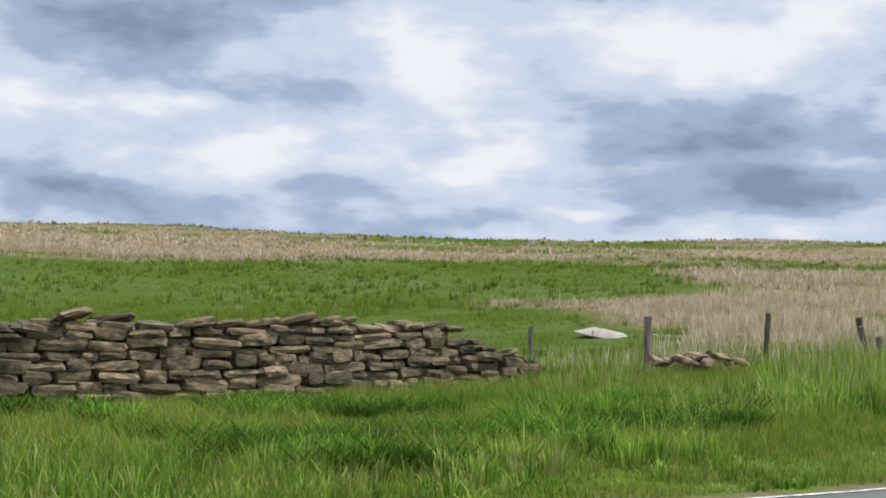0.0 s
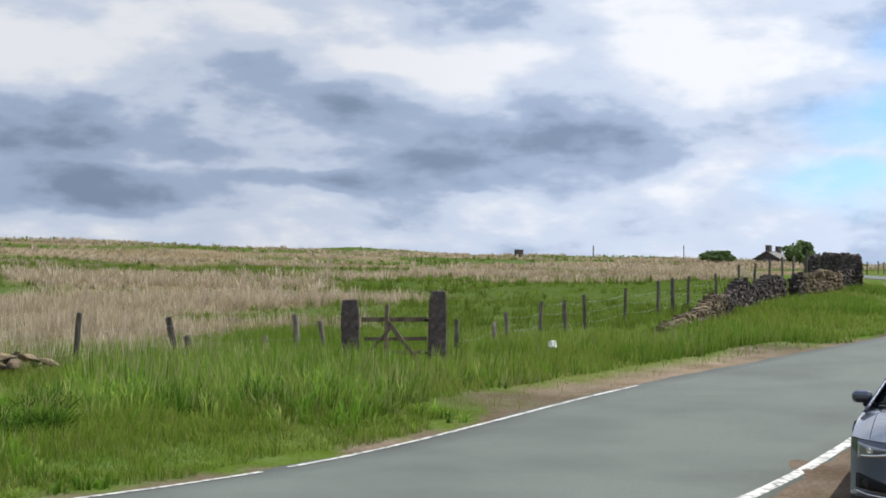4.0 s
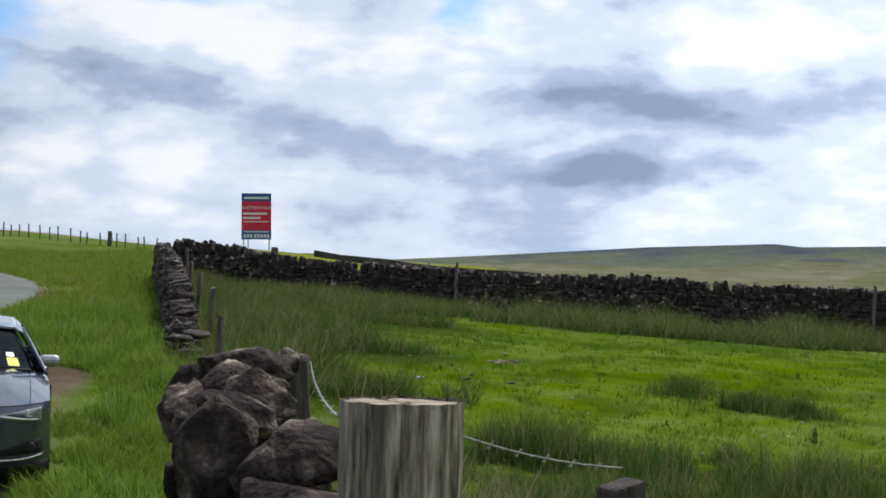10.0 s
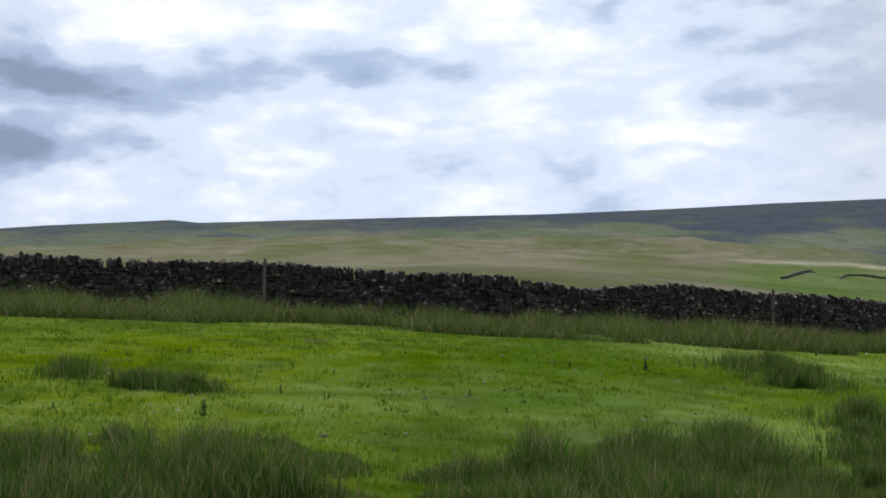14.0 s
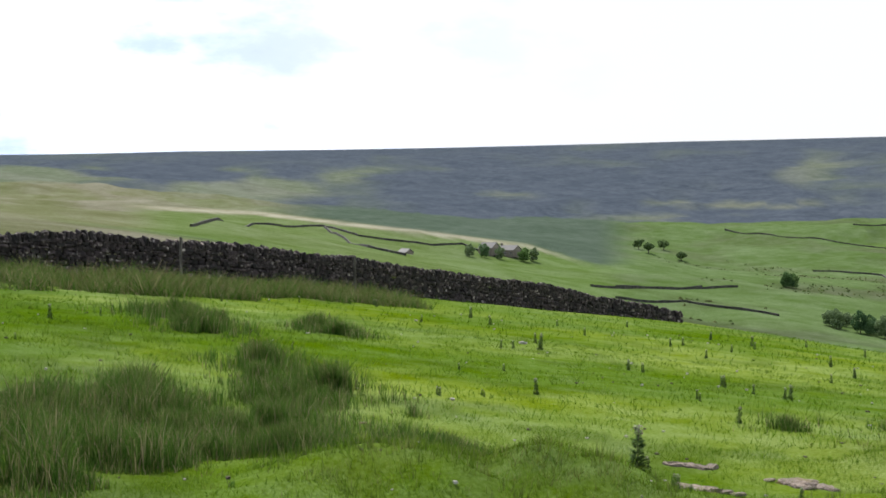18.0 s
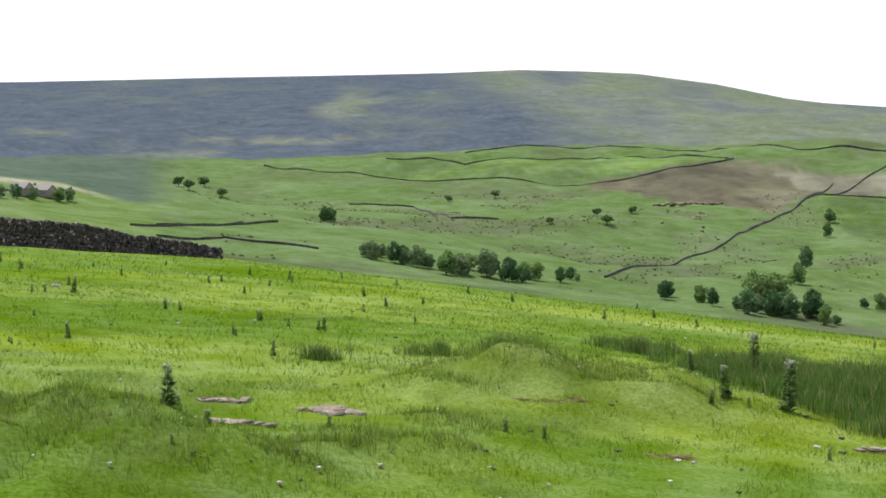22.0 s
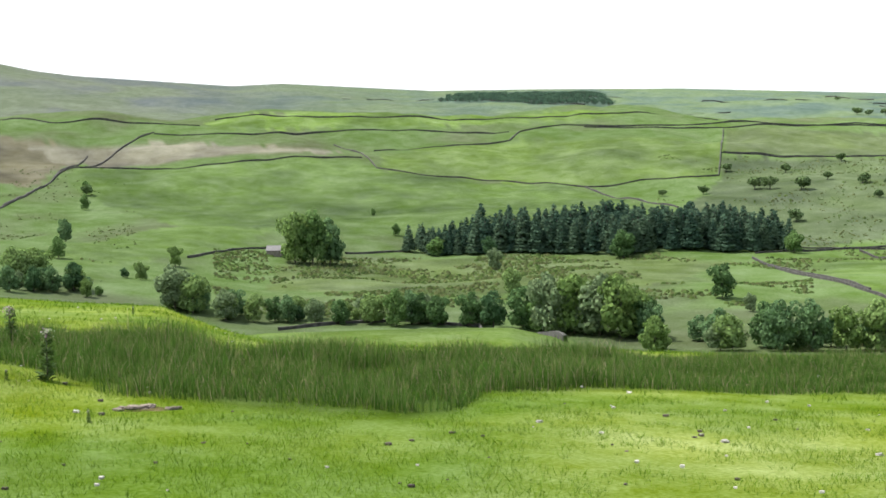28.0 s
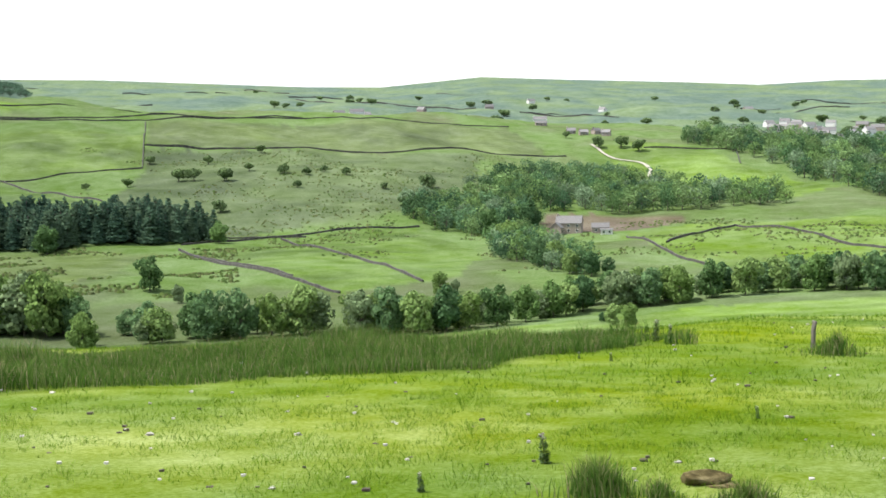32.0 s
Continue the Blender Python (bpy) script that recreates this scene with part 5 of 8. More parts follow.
WALLS.append(dry_wall("dry_stone_wall", bearings((51.45, 22.3), (51.25, 25), (51.0, 30), (50.75, 40), (50.45, 50)), 1.15, "dark rubble dry-stone wall stepping down between verge and pasture", 13, (0.16, 0.42), (0.07, 0.17), 0.62, lambda s: float(np.interp(s, [0, 0.9, 1.0, 2.4, 2.6, 4.4, 4.6, 7, 28], [0.16, 0.18, 0.34, 0.40, 0.62, 0.70, 0.92, 1.08, 1.12])) + 0.05 * math.sin(s * 1.3), 300, polar(51.3, 23), caps=0.16, ragged=1.3))
WALLS.append(dry_wall("dry_stone_wall", bearings((55.8, 3.1), (54.6, 4.4), (53.6, 6.0), (53.0, 7.6), (52.6, 9.0)), 1.0, "boulder-topped tumbled dry-stone wall by the fence", 15, (0.22, 0.42), (0.14, 0.26), 0.42, lambda s: float(np.interp(s, [0, 4.0, 5.0, 6.0], [0.98, 0.98, 0.85, 0.45])), 200, polar(55, 4), caps=0.0, coping=False))
WALLS.append(dry_wall("dry_stone_wall", bearings((31.6, 35.5), (33.2, 43), (35.2, 57), (36.3, 63)), 1.0, "collapsed grey dry-stone wall on the grassy bank", 14, (0.2, 0.48), (0.09, 0.18), 0.7, lambda s: 0.15 + 0.85 * min(1, s / 18) * (0.8 + 0.25 * math.sin(s * 0.8)), 260, polar(32.5, 40), "grit", caps=0.2))
WALLS.append(dry_wall("dry_stone_wall", bearings((36.8, 63.5), (38.0, 66.5), (38.9, 69.5)), 0.85, "low grey dry-stone wall on the grassy bank", 16, (0.2, 0.48), (0.09, 0.18), 0.6, None, 200, polar(38, 66), "grit"))
WALLS.append(dry_wall("dry_stone_wall", bearings((39.2, 70), (38.95, 76), (38.3, 84), (37.4, 96)), 1.25, "tall dark dry-stone wall beside the bend", 17, (0.25, 0.55), (0.12, 0.22), 0.7, None, 120, polar(39, 70), caps=0.4))
for _w in WALLS:
    finish_wall(_w)


def boulder(name, m, size, seed, label, mat="dark_grit", group=""):
    """A single large stone: rounded, with a few broken flat faces and a rough skin."""
    rng = random.Random(seed * 7 + 1)
    bm = bmesh.new()
    bmesh.ops.create_icosphere(bm, subdivisions=4 if max(size) > 0.12 and mat == "boulder_grit" else 3, radius=0.64)
    off = Vector((seed * 3.1, seed * 1.7, 2.0))
    cuts = []
    for _ in range(13):
        n = Vector((rng.gauss(0, 1), rng.gauss(0, 1), rng.gauss(0, 1))).normalized()
        cuts.append((n, rng.uniform(0.30, 0.47)))
    for v in bm.verts:
        p = v.co * (1 + 0.22 * noise.noise(v.co * 1.6 + off))
        for n, d in cuts:
            over = p.dot(n) - d
            if over > 0:
                p = p - n * over * 0.97
        p = p * (1.10 + 0.10 * noise.fractal(p * 3.6 + off, 0.9, 2.1, 5))
        v.co = Vector((p.x * size[0], p.y * size[1], p.z * size[2])) * 0.66
    me = bpy.data.meshes.new(name)
    bm.to_mesh(me); bm.free()
    me.materials.append(MAT[mat])
    me.polygons.foreach_set("use_smooth", np.ones(len(me.polygons), bool))
    ob = new(name, me)
    ob.matrix_basis = m
    return tagged(ob, label, "boulder", group)


# the boulders heaped on the near wall: place of the middle, width, height
HEAP = [(3.543, 2.406, 1.203, 0.301, 0.215), (3.535, 2.679, 1.189, 0.223, 0.240), (3.277, 2.237, 1.101, 0.288, 0.112), (4.109, 3.020, 1.325, 0.224, 0.159), (4.653, 3.469, 1.382, 0.313, 0.167), (4.931, 3.927, 1.312, 0.139, 0.126), (4.437, 3.576, 1.247, 0.171, 0.148), (4.014, 3.139, 1.253, 0.173, 0.184), (3.828, 2.887, 1.268, 0.221, 0.138)]
HEAP += [(3.811, 3.058, 1.147, 0.094, 0.118), (3.562, 2.786, 1.062, 0.182, 0.173), (5.073, 3.566, 1.335, 0.109, 0.174), (4.413, 3.595, 1.172, 0.103, 0.148), (4.064, 2.899, 1.241, 0.124, 0.092), (4.967, 4.033, 1.224, 0.102, 0.128), (4.664, 3.614, 1.297, 0.165, 0.118), (3.530, 2.581, 1.094, 0.123, 0.123), (3.720, 2.996, 1.074, 0.106, 0.134), (4.291, 3.277, 1.298, 0.173, 0.130)]
HEAP += [(4.013, 2.961, 1.180, 0.300, 0.260), (3.937, 3.055, 1.128, 0.240, 0.260), (3.733, 2.637, 1.070, 0.239, 0.202), (4.510, 3.314, 1.264, 0.291, 0.224), (4.315, 3.400, 1.202, 0.198, 0.242)]
for _k, (_x, _y, _z, _w, _h) in enumerate(HEAP):
    boulder("boulder", pose(_x, _y, _z, 10 * (_k % 3) - 8, 12 - 8 * (_k % 4), 35 * _k), (_w * 1.63, _w * 1.63, _h * 1.65), 40 + _k, "rounded dark gritstone boulder with pale lichen on the wall", "boulder_grit", "boulders on the wall")
for _k, (_a, _d, _h, _w, _t) in enumerate([(50.85, 21.6, 0.10, 0.62, 0.11), (51.6, 21.9, 0.22, 0.70, 0.13), (51.1, 22.3, 0.40, 0.60, 0.12), (51.9, 22.6, 0.42, 0.66, 0.12), (50.6, 21.9, 0.05, 0.45, 0.10), (51.4, 23.8, 0.66, 0.6, 0.12)]):
    boulder("flat_stone", pose(*polar(_a, _d), gz(*polar(_a, _d)) + _h, 4 * (_k % 3) - 3, 4 - 3 * (_k % 4), 40 * _k), (_w * 1.1, _w * 0.9, _t * 1.5), 640 + _k, "flat grey stone lying on the stepped wall end", "dark_grit", "flat stones on the wall end")
# toppled stones and the great slab on the moor side
boulder("flat_slab", pose(*polar(2.2, 38.5), gz(*polar(2.2, 38.5)) + 0.06, 10, 3, 25), (2.5, 2.3, 0.34), 77, "pale flat stone slab lying in the moor grass", "slab")
for _k in range(26):
    _rg = random.Random(200 + _k)
    _a, _d = 4.1 + 3.6 * _rg.random(), 26.0 + 0.8 * _rg.random()
    _s = _rg.uniform(0.16, 0.42)
    boulder("loose_stone", pose(*polar(_a, _d), gz(*polar(_a, _d)) + 0.20 + 0.26 * _rg.random() * (1 - abs(_a - 5.7) / 2.2), _rg.uniform(-20, 20), _rg.uniform(-20, 20), _rg.uniform(0, 180)), (_s * 1.4, _s, _s * 0.55), 300 + _k, "grey loose stone fallen from the old wall", "grit", "fallen stones")

# ---- the parked car ----
MAT["paint"] = plain("grey_car_paint", (0.078, 0.094, 0.138), 0.24, 0.70, 1.0)
MAT["glass"] = bpy.data.materials.new("tinted_car_glass")
MAT["glass"].use_nodes = True
_nt = MAT["glass"].node_tree
_tr0, _gl, _mx = _nt.nodes.new("ShaderNodeBsdfTransparent"), _nt.nodes.new("ShaderNodeBsdfGlossy"), _nt.nodes.new("ShaderNodeMixShader")
_tr0.inputs[0].default_value, _gl.inputs[0].default_value, _gl.inputs["Roughness"].default_value, _mx.inputs[0].default_value = (0.24, 0.33, 0.35, 1), (0.9, 0.95, 1.0, 1), 0.03, 0.045
_nt.links.new(_tr0.outputs[0], _mx.inputs[1]); _nt.links.new(_gl.outputs[0], _mx.inputs[2]); _nt.links.new(_mx.outputs[0], _nt.nodes["Material Output"].inputs[0])
MAT["chrome"] = plain("chrome", (0.78, 0.79, 0.80), 0.16, 1.0)
MAT["black"] = plain("black_plastic", (0.010, 0.010, 0.011), 0.6)
MAT["black"].node_tree.nodes["Principled BSDF"].inputs["Specular IOR Level"].default_value = 0.15
MAT["tyre"] = surface("tyre_rubber", [(0.4, (0.014, 0.014, 0.014)), (0.6, (0.028, 0.027, 0.026))], 14, 4, 0.85, 0.2, 60)
MAT["alloy"] = plain("alloy", (0.45, 0.46, 0.47), 0.35, 0.9)
MAT["lens"] = plain("lamp_lens", (0.30, 0.32, 0.35), 0.10, 0.6, 1.0)
MAT["white"] = plain("white_enamel", (0.78, 0.78, 0.76), 0.45)
MAT["yellow"] = plain("yellow_paper", (0.75, 0.80, 0.10), 0.6)
MAT["seat"] = plain("grey_upholstery", (0.10, 0.10, 0.11), 0.9)


def grid_part(name, fn, nu, nv, mat, parent, label="", thick=0.0, smooth_faces=True):
    """A sheet from fn(u, v), u and v from 0 to 1, given thickness along its normals."""
    u, v = np.meshgrid(np.linspace(0, 1, nu), np.linspace(0, 1, nv), indexing="ij")
    p = np.array([[fn(a, b) for b in v[0]] for a in u[:, 0]], float)
    idx = np.arange(nu * nv).reshape(nu, nv)
    f = np.stack([idx[:-1, :-1], idx[1:, :-1], idx[1:, 1:], idx[:-1, 1:]], -1).reshape(-1, 4)
    vs = p.reshape(-1, 3)
    if thick:
        du, dv = np.gradient(p, axis=0), np.gradient(p, axis=1)
        n = np.cross(du, dv); n /= np.linalg.norm(n, axis=2, keepdims=True) + 1e-9
        back = (p - n * thick).reshape(-1, 3)
        k = nu * nv
        rim = np.concatenate([idx[0, :], idx[1:, -1], idx[-1, -2::-1], idx[-2:0:-1, 0]])
        r2 = np.roll(rim, -1)
        f = np.vstack([f, f[:, ::-1] + k, np.stack([rim, rim + k, r2 + k, r2], 1)])
        vs = np.vstack([vs, back])
    me = mesh_np(name, vs, f, [mat], smooth_faces=smooth_faces)
    bm = bmesh.new(); bm.from_mesh(me)
    bmesh.ops.recalc_face_normals(bm, faces=bm.faces[:])
    bm.to_mesh(me); bm.free()
    return part(name, me, None, parent, label)


def tube(name, pts, radius, mat, parent=None, sides=8, label="", closed=False):
    """A round bar along points."""
    cu = bpy.data.curves.new(name, "CURVE")
    cu.dimensions, cu.bevel_depth, cu.bevel_resolution, cu.use_fill_caps = "3D", radius, max(1, sides // 4), True
    sp = cu.splines.new("POLY")
    sp.points.add(len(pts) - 1)
    for q, p in zip(sp.points, pts):
        q.co = (*p, 1)
    sp.use_cyclic_u = closed
    tmp = bpy.data.objects.new(name, cu)
    me = bpy.data.meshes.new_from_object(tmp)
    me.name = name
    bpy.data.objects.remove(tmp); bpy.data.curves.remove(cu)
    me.materials.clear(); me.materials.append(mat)
    me.polygons.foreach_set("use_smooth", np.ones(len(me.polygons), bool))
    return part(name, me, None, parent, label)


def box_bm(size, at=(0, 0, 0), bevel=0.0, rot=None):
    bm = bmesh.new()
    m = Matrix.Translation(at) @ (rot or Matrix.Identity(4)) @ Matrix.Diagonal((*size, 1))
    bmesh.ops.create_cube(bm, size=1.0, matrix=m)
    if bevel:
        bmesh.ops.bevel(bm, geom=bm.edges[:], offset=bevel, segments=2, affect="EDGES", profile=0.5)
    return bm


def nose_y(x, z):
    """How far forward the car's front reaches at x across and z up."""
    a = min(abs(x) / 0.885, 1.0)
    return 2.36 - 0.05 * a**2 - 0.31 * a**6 - 1.1 * max(0, z - 0.62) ** 2 - 0.35 * max(0, 0.36 - z) ** 1.5


def lip_z(x):
    """Height of the bonnet's front edge."""
    return 0.735 + 0.03 * (abs(x) / 0.885) ** 2


def hood(s, v):
    """Bonnet and wings: s from -1 to 1 across, v from the nose (0) to the windscreen (1)."""
    w = 0.878 + 0.012 * math.sin(math.pi * v)
    x, a = s * w, abs(s)
    y0, z0 = nose_y(x, lip_z(x)), lip_z(x)
    y = y0 + (1.00 - 0.13 * s * s - y0) * v
    z1 = 0.985 - 0.035 * s * s
    z = z0 + (z1 - z0) * (1 - (1 - v) ** 1.75) - 0.055 * a**7 * v - 0.02 * a**3 * math.sin(math.pi * v)
    return x, y, z + 0.010 * math.exp(-((a - 0.60) / 0.05) ** 2) * min(1, v * 3)


def side_x(y, z):
    """Half width of the body at y along and z up."""
    w = 0.905 - 0.02 * abs(y / 2.3) ** 3 - 0.30 * max(0, abs(y) - 1.75) ** 2
    for yc in (1.46, -1.35):
        w += 0.020 * math.exp(-((y - yc) / 0.38) ** 2) * (z < 0.85)
    return w - 0.10 * max(0, z - 0.62) ** 1.3 - 0.05 * max(0, 0.40 - z) - 0.012 * math.exp(-((z - 0.60) / 0.05) ** 2)


def top_z(y):
    """Height of the shoulder line along the body."""
    y0, y1 = hood(1, 0)[1], hood(1, 1)[1]
    if y > y1:
        return hood(1, min(1, max(0, (y0 - y) / (y0 - y1))))[2]
    return float(np.interp(y, [-2.33, -2.0, -1.0, 0.0, y1], [0.92, 0.97, 0.955, 0.93, hood(1, 1)[2]]))


def wheel_arch(y, z):
    return min(math.hypot(y - 1.46, z - 0.32), math.hypot(y + 1.35, z - 0.32)) < 0.36


def build_car(m):
    car = thing("car", m, "dark grey five-door hatchback saloon parked in the gritty lay-by", "car")
    P, B = MAT["paint"], MAT["black"]
    grid_part("front_bumper", lambda u, v: ((u * 2 - 1) * 0.885, nose_y((u * 2 - 1) * 0.885, 0.22 + (lip_z((u * 2 - 1) * 0.885) - 0.228) * v), 0.22 + (lip_z((u * 2 - 1) * 0.885) - 0.228) * v), 45, 19, P, car)
    grid_part("bonnet", lambda u, v: hood((u * 2 - 1) * 0.80, v), 41, 25, P, car)
    for sx in (-1, 1):
        # flank with the wheel openings left out
        ys, zs = np.linspace(2.01, -2.30, 90), np.linspace(0.0, 1.0, 16)
        vs, idx = [], np.zeros((90, 16), int)
        for i, y in enumerate(ys):
            for j, q in enumerate(zs):
                z = 0.22 + (top_z(y) - 0.22) * q
                vs.append((sx * side_x(y, z), y, z)); idx[i, j] = len(vs) - 1
        fs = [(idx[i, j], idx[i + 1, j], idx[i + 1, j + 1], idx[i, j + 1]) for i in range(89) for j in range(15)
              if not wheel_arch((ys[i] + ys[i + 1]) / 2, 0.22 + (top_z(ys[i]) - 0.22) * (zs[j] + zs[j + 1]) / 2)]
        part("side_panel", mesh_np("side_panel", np.array(vs), np.array(fs), [P], smooth_faces=True), None, car)
        # wing between flank and bonnet
        grid_part("front_wing", lambda u, v: hood(sx * (0.807 + 0.193 * v), u), 25, 7, P, car)
        # door glass and pillars
        grid_part("side_window", lambda u, v: (sx * (0.862 - 0.235 * v - 0.02 * u), 0.80 - 2.25 * u - v * (0.55 - 0.70 * u), 0.92 + 0.03 * v + (0.37 - 0.08 * abs(u - 0.55)) * v * 0.98), 16, 6, MAT["glass"], car, thick=0.01)
        for k, (y0, y1) in enumerate(((0.98, 0.32), (-0.32, -0.40))):
            grid_part("pillar", lambda u, v: (sx * (0.862 - 0.235 * v + 0.006), y0 + (y1 - y0) * v + (u - 0.5) * 0.09, 0.91 + 0.415 * v), 3, 8, P if k == 0 else B, car, thick=0.03)
        # mirror; one is coloured silver to paint in the reflection on it
        mir = part("door_mirror", box_bm((0.20, 0.10, 0.12), (sx * 0.905, 0.74, 1.03), 0.045), P if sx > 0 else MAT["alloy"], car, "door mirror coloured silver for its reflection" if sx < 0 else "")
        part("mirror_arm", box_bm((0.12, 0.06, 0.05), (sx * 0.835, 0.76, 0.96), 0.02), B, mir)
        # headlamp with a bright strip of daytime lamps
        lamp = lambda u, v: (sx * (0.44 + 0.37 * u), nose_y(0.44 + 0.37 * u, 0.62 + 0.10 * v) + 0.008, 0.640 - 0.055 * u + 0.015 * u * u + (0.035 + 0.095 * u) * v)
        head = grid_part("headlight", lamp, 17, 7, MAT["lens"], car, "clear headlight with a bright lamp strip", thick=0.004)
        grid_part("lamp_strip", lambda u, v: (sx * (0.46 + 0.33 * u), nose_y(0.46 + 0.33 * u, 0.62) + 0.019, 0.648 - 0.055 * u + 0.015 * u * u + 0.016 * v), 12, 2, MAT["chrome"], head, thick=0.004)
        grid_part("lamp_bezel", lambda u, v: (sx * (0.52 + 0.15 * u), nose_y(0.52 + 0.15 * u, 0.66) + 0.0145, 0.668 - 0.035 * u + (0.010 + 0.04 * u) * v), 8, 3, MAT["seat"], head, thick=0.002)
        part("projector", box_bm((0.055, 0.012, 0.055), (sx * 0.70, nose_y(0.70, 0.66) + 0.014, 0.672), 0.02), MAT["chrome"], head)
        # fog lamp recess and chrome lip
        fog = grid_part("air_intake", lambda u, v: (sx * (0.46 + 0.36 * u), nose_y(0.46 + 0.36 * u, 0.36) + 0.008, 0.315 + 0.02 * u + (0.05 + 0.075 * u) * v), 10, 4, B, car, thick=0.01)
        bm = bmesh.new()
        bmesh.ops.create_cone(bm, cap_ends=True, segments=16, radius1=0.04, radius2=0.035, depth=0.03, matrix=Matrix.Translation((sx * 0.72, nose_y(0.72, 0.38) + 0.012, 0.385)) @ Matrix.Rotation(radians(-90), 4, "X"))
        part("fog_light", bm, MAT["tyre"], fog)
        grid_part("chrome_lip", lambda u, v: (sx * (0.40 + 0.44 * u), nose_y(0.40 + 0.44 * u, 0.30) + 0.015, 0.272 + 0.035 * u**3 + 0.012 * v), 12, 2, MAT["chrome"], car, thick=0.01)
        for yc in (1.46, -1.35):
            wh = part("wheel", box_bm((0.10, 0.14, 0.14), (sx * 0.80, yc, 0.325), 0.03), MAT["alloy"], car)
            bm = bmesh.new()
            rot = Matrix.Translation((sx * 0.79, yc, 0.325)) @ Matrix.Rotation(radians(90), 4, "Y")
            prof = [(0.225, -0.10), (0.30, -0.115), (0.325, -0.085), (0.328, 0.085), (0.30, 0.115), (0.225, 0.10)]
            rings = [[bm.verts.new(rot @ Vector((r * math.cos(2 * math.pi * k / 36), r * math.sin(2 * math.pi * k / 36), h))) for k in range(36)] for r, h in prof]
            for a, b in zip(rings, rings[1:] + rings[:1]):
                for k in range(36):
                    bm.faces.new((a[k], a[(k + 1) % 36], b[(k + 1) % 36], b[k]))
            part("tyre", bm, MAT["tyre"], wh)
            bm = bmesh.new()
            for k in range(10):
                bmesh.ops.create_cube(bm, size=1.0, matrix=rot @ Matrix.Rotation(2 * math.pi * k / 10, 4, "Z") @ Matrix.Translation((0.13, 0, sx * 0.07)) @ Matrix.Diagonal((0.2, 0.035, 0.03, 1)))
            bmesh.ops.create_cone(bm, cap_ends=False, segments=32, radius1=0.232, radius2=0.232, depth=0.19, matrix=rot)
            part("rim", bm, MAT["alloy"], wh)
            bm = bmesh.new()
            bmesh.ops.create_cone(bm, cap_ends=True, segments=28, radius1=0.37, radius2=0.37, depth=0.30, matrix=Matrix.Translation((sx * 0.70, yc, 0.33)) @ Matrix.Rotation(radians(90), 4, "Y"))
            part("wheel_well", bm, B, wh)
    # grille with its chrome frame, plate and a plain badge
    gx = lambda v: 0.30 + 0.085 * min(1, v * 2.2) - 0.012 * max(0, v - 0.8) * 5
    gr = grid_part("grille", lambda u, v: ((u * 2 - 1) * gx(v), nose_y((u * 2 - 1) * gx(v), 0.30 + 0.37 * v) + 0.010, 0.295 + 0.375 * v), 17, 13, B, car, "tall black grille with a chrome frame", thick=0.01)
    rim = [(sx_ * gx(v), v) for sx_, vv in ((1, np.linspace(0, 1, 12)), (-1, np.linspace(1, 0, 12))) for v in vv]
    tube("grille_frame", [(x, nose_y(x, 0.30 + 0.37 * v) + 0.016, 0.295 + 0.375 * v) for x, v in rim], 0.0085, MAT["chrome"], gr, 8, closed=True)
    for k in range(11):
        v = 0.06 + 0.085 * k
        tube("slat", [(x, nose_y(x, 0.30 + 0.37 * v) + 0.014, 0.295 + 0.375 * v) for x in np.linspace(-gx(v), gx(v), 9)], 0.004, MAT["black"], gr, 4)
    for k in range(4):
        x0 = -0.0975 + 0.065 * k
        tube("badge_ring", [(x0 + 0.042 * math.cos(q), nose_y(0, 0.58) + 0.022, 0.590 + 0.042 * math.sin(q)) for q in np.linspace(0, 2 * math.pi, 20, endpoint=False)], 0.0065, MAT["chrome"], gr, 6, closed=True)
    plate = part("number_plate", box_bm((0.52, 0.012, 0.111), (0, nose_y(0, 0.44) + 0.022, 0.455), 0.006), MAT["white"], car, "white number plate with plain dark bars")
    for k in range(7):
        x = -0.205 + 0.060 * k + (0.035 if k > 3 else 0)
        part("plate_bar", box_bm((0.040, 0.004, 0.074), (x, nose_y(0, 0.44) + 0.0305, 0.455)), B, plate)
    grid_part("lower_grille", lambda u, v: ((u * 2 - 1) * 0.86, nose_y((u * 2 - 1) * 0.86, 0.24) - 0.01, 0.185 + 0.07 * v), 21, 3, B, car, thick=0.02)
    # windscreen, roof, tail
    ws = grid_part("windscreen", lambda u, v: ((u * 2 - 1) * (0.77 - 0.20 * v), 1.03 - 0.70 * v - 0.14 * (u * 2 - 1) ** 2 * (1 - 0.4 * v), 0.965 + 0.366 * v + 0.03 * math.sin(math.pi * v) - 0.030 * (u * 2 - 1) ** 2), 25, 13, MAT["glass"], car, "dark tinted windscreen", thick=0.006)
    grid_part("roof", lambda u, v: ((u * 2 - 1) * (0.585 - 0.03 * v), 0.335 - 1.795 * v - 0.06 * (u * 2 - 1) ** 2 * (1 - v), 1.305 + 0.098 * math.sin(math.pi * (0.08 + 0.60 * v)) - 0.16 * max(0, v - 0.55) ** 1.4 - 0.035 * (u * 2 - 1) ** 2), 21, 17, P, car, thick=0.03)
    for sx in (-1, 1):
        grid_part("roof_rail", lambda u, v: (sx * (0.583 + 0.065 * v - 0.03 * u), 0.30 - 1.76 * u, 1.269 + 0.098 * math.sin(math.pi * (0.08 + 0.60 * u)) - 0.16 * max(0, u - 0.55) ** 1.4 - 0.035 * v), 17, 4, P, car, thick=0.02)
    grid_part("tailgate_glass", lambda u, v: ((u * 2 - 1) * (0.56 + 0.10 * v), -1.46 - 0.62 * v, 1.29 - 0.27 * v - 0.03 * (u * 2 - 1) ** 2), 13, 7, MAT["glass"], car, thick=0.01)
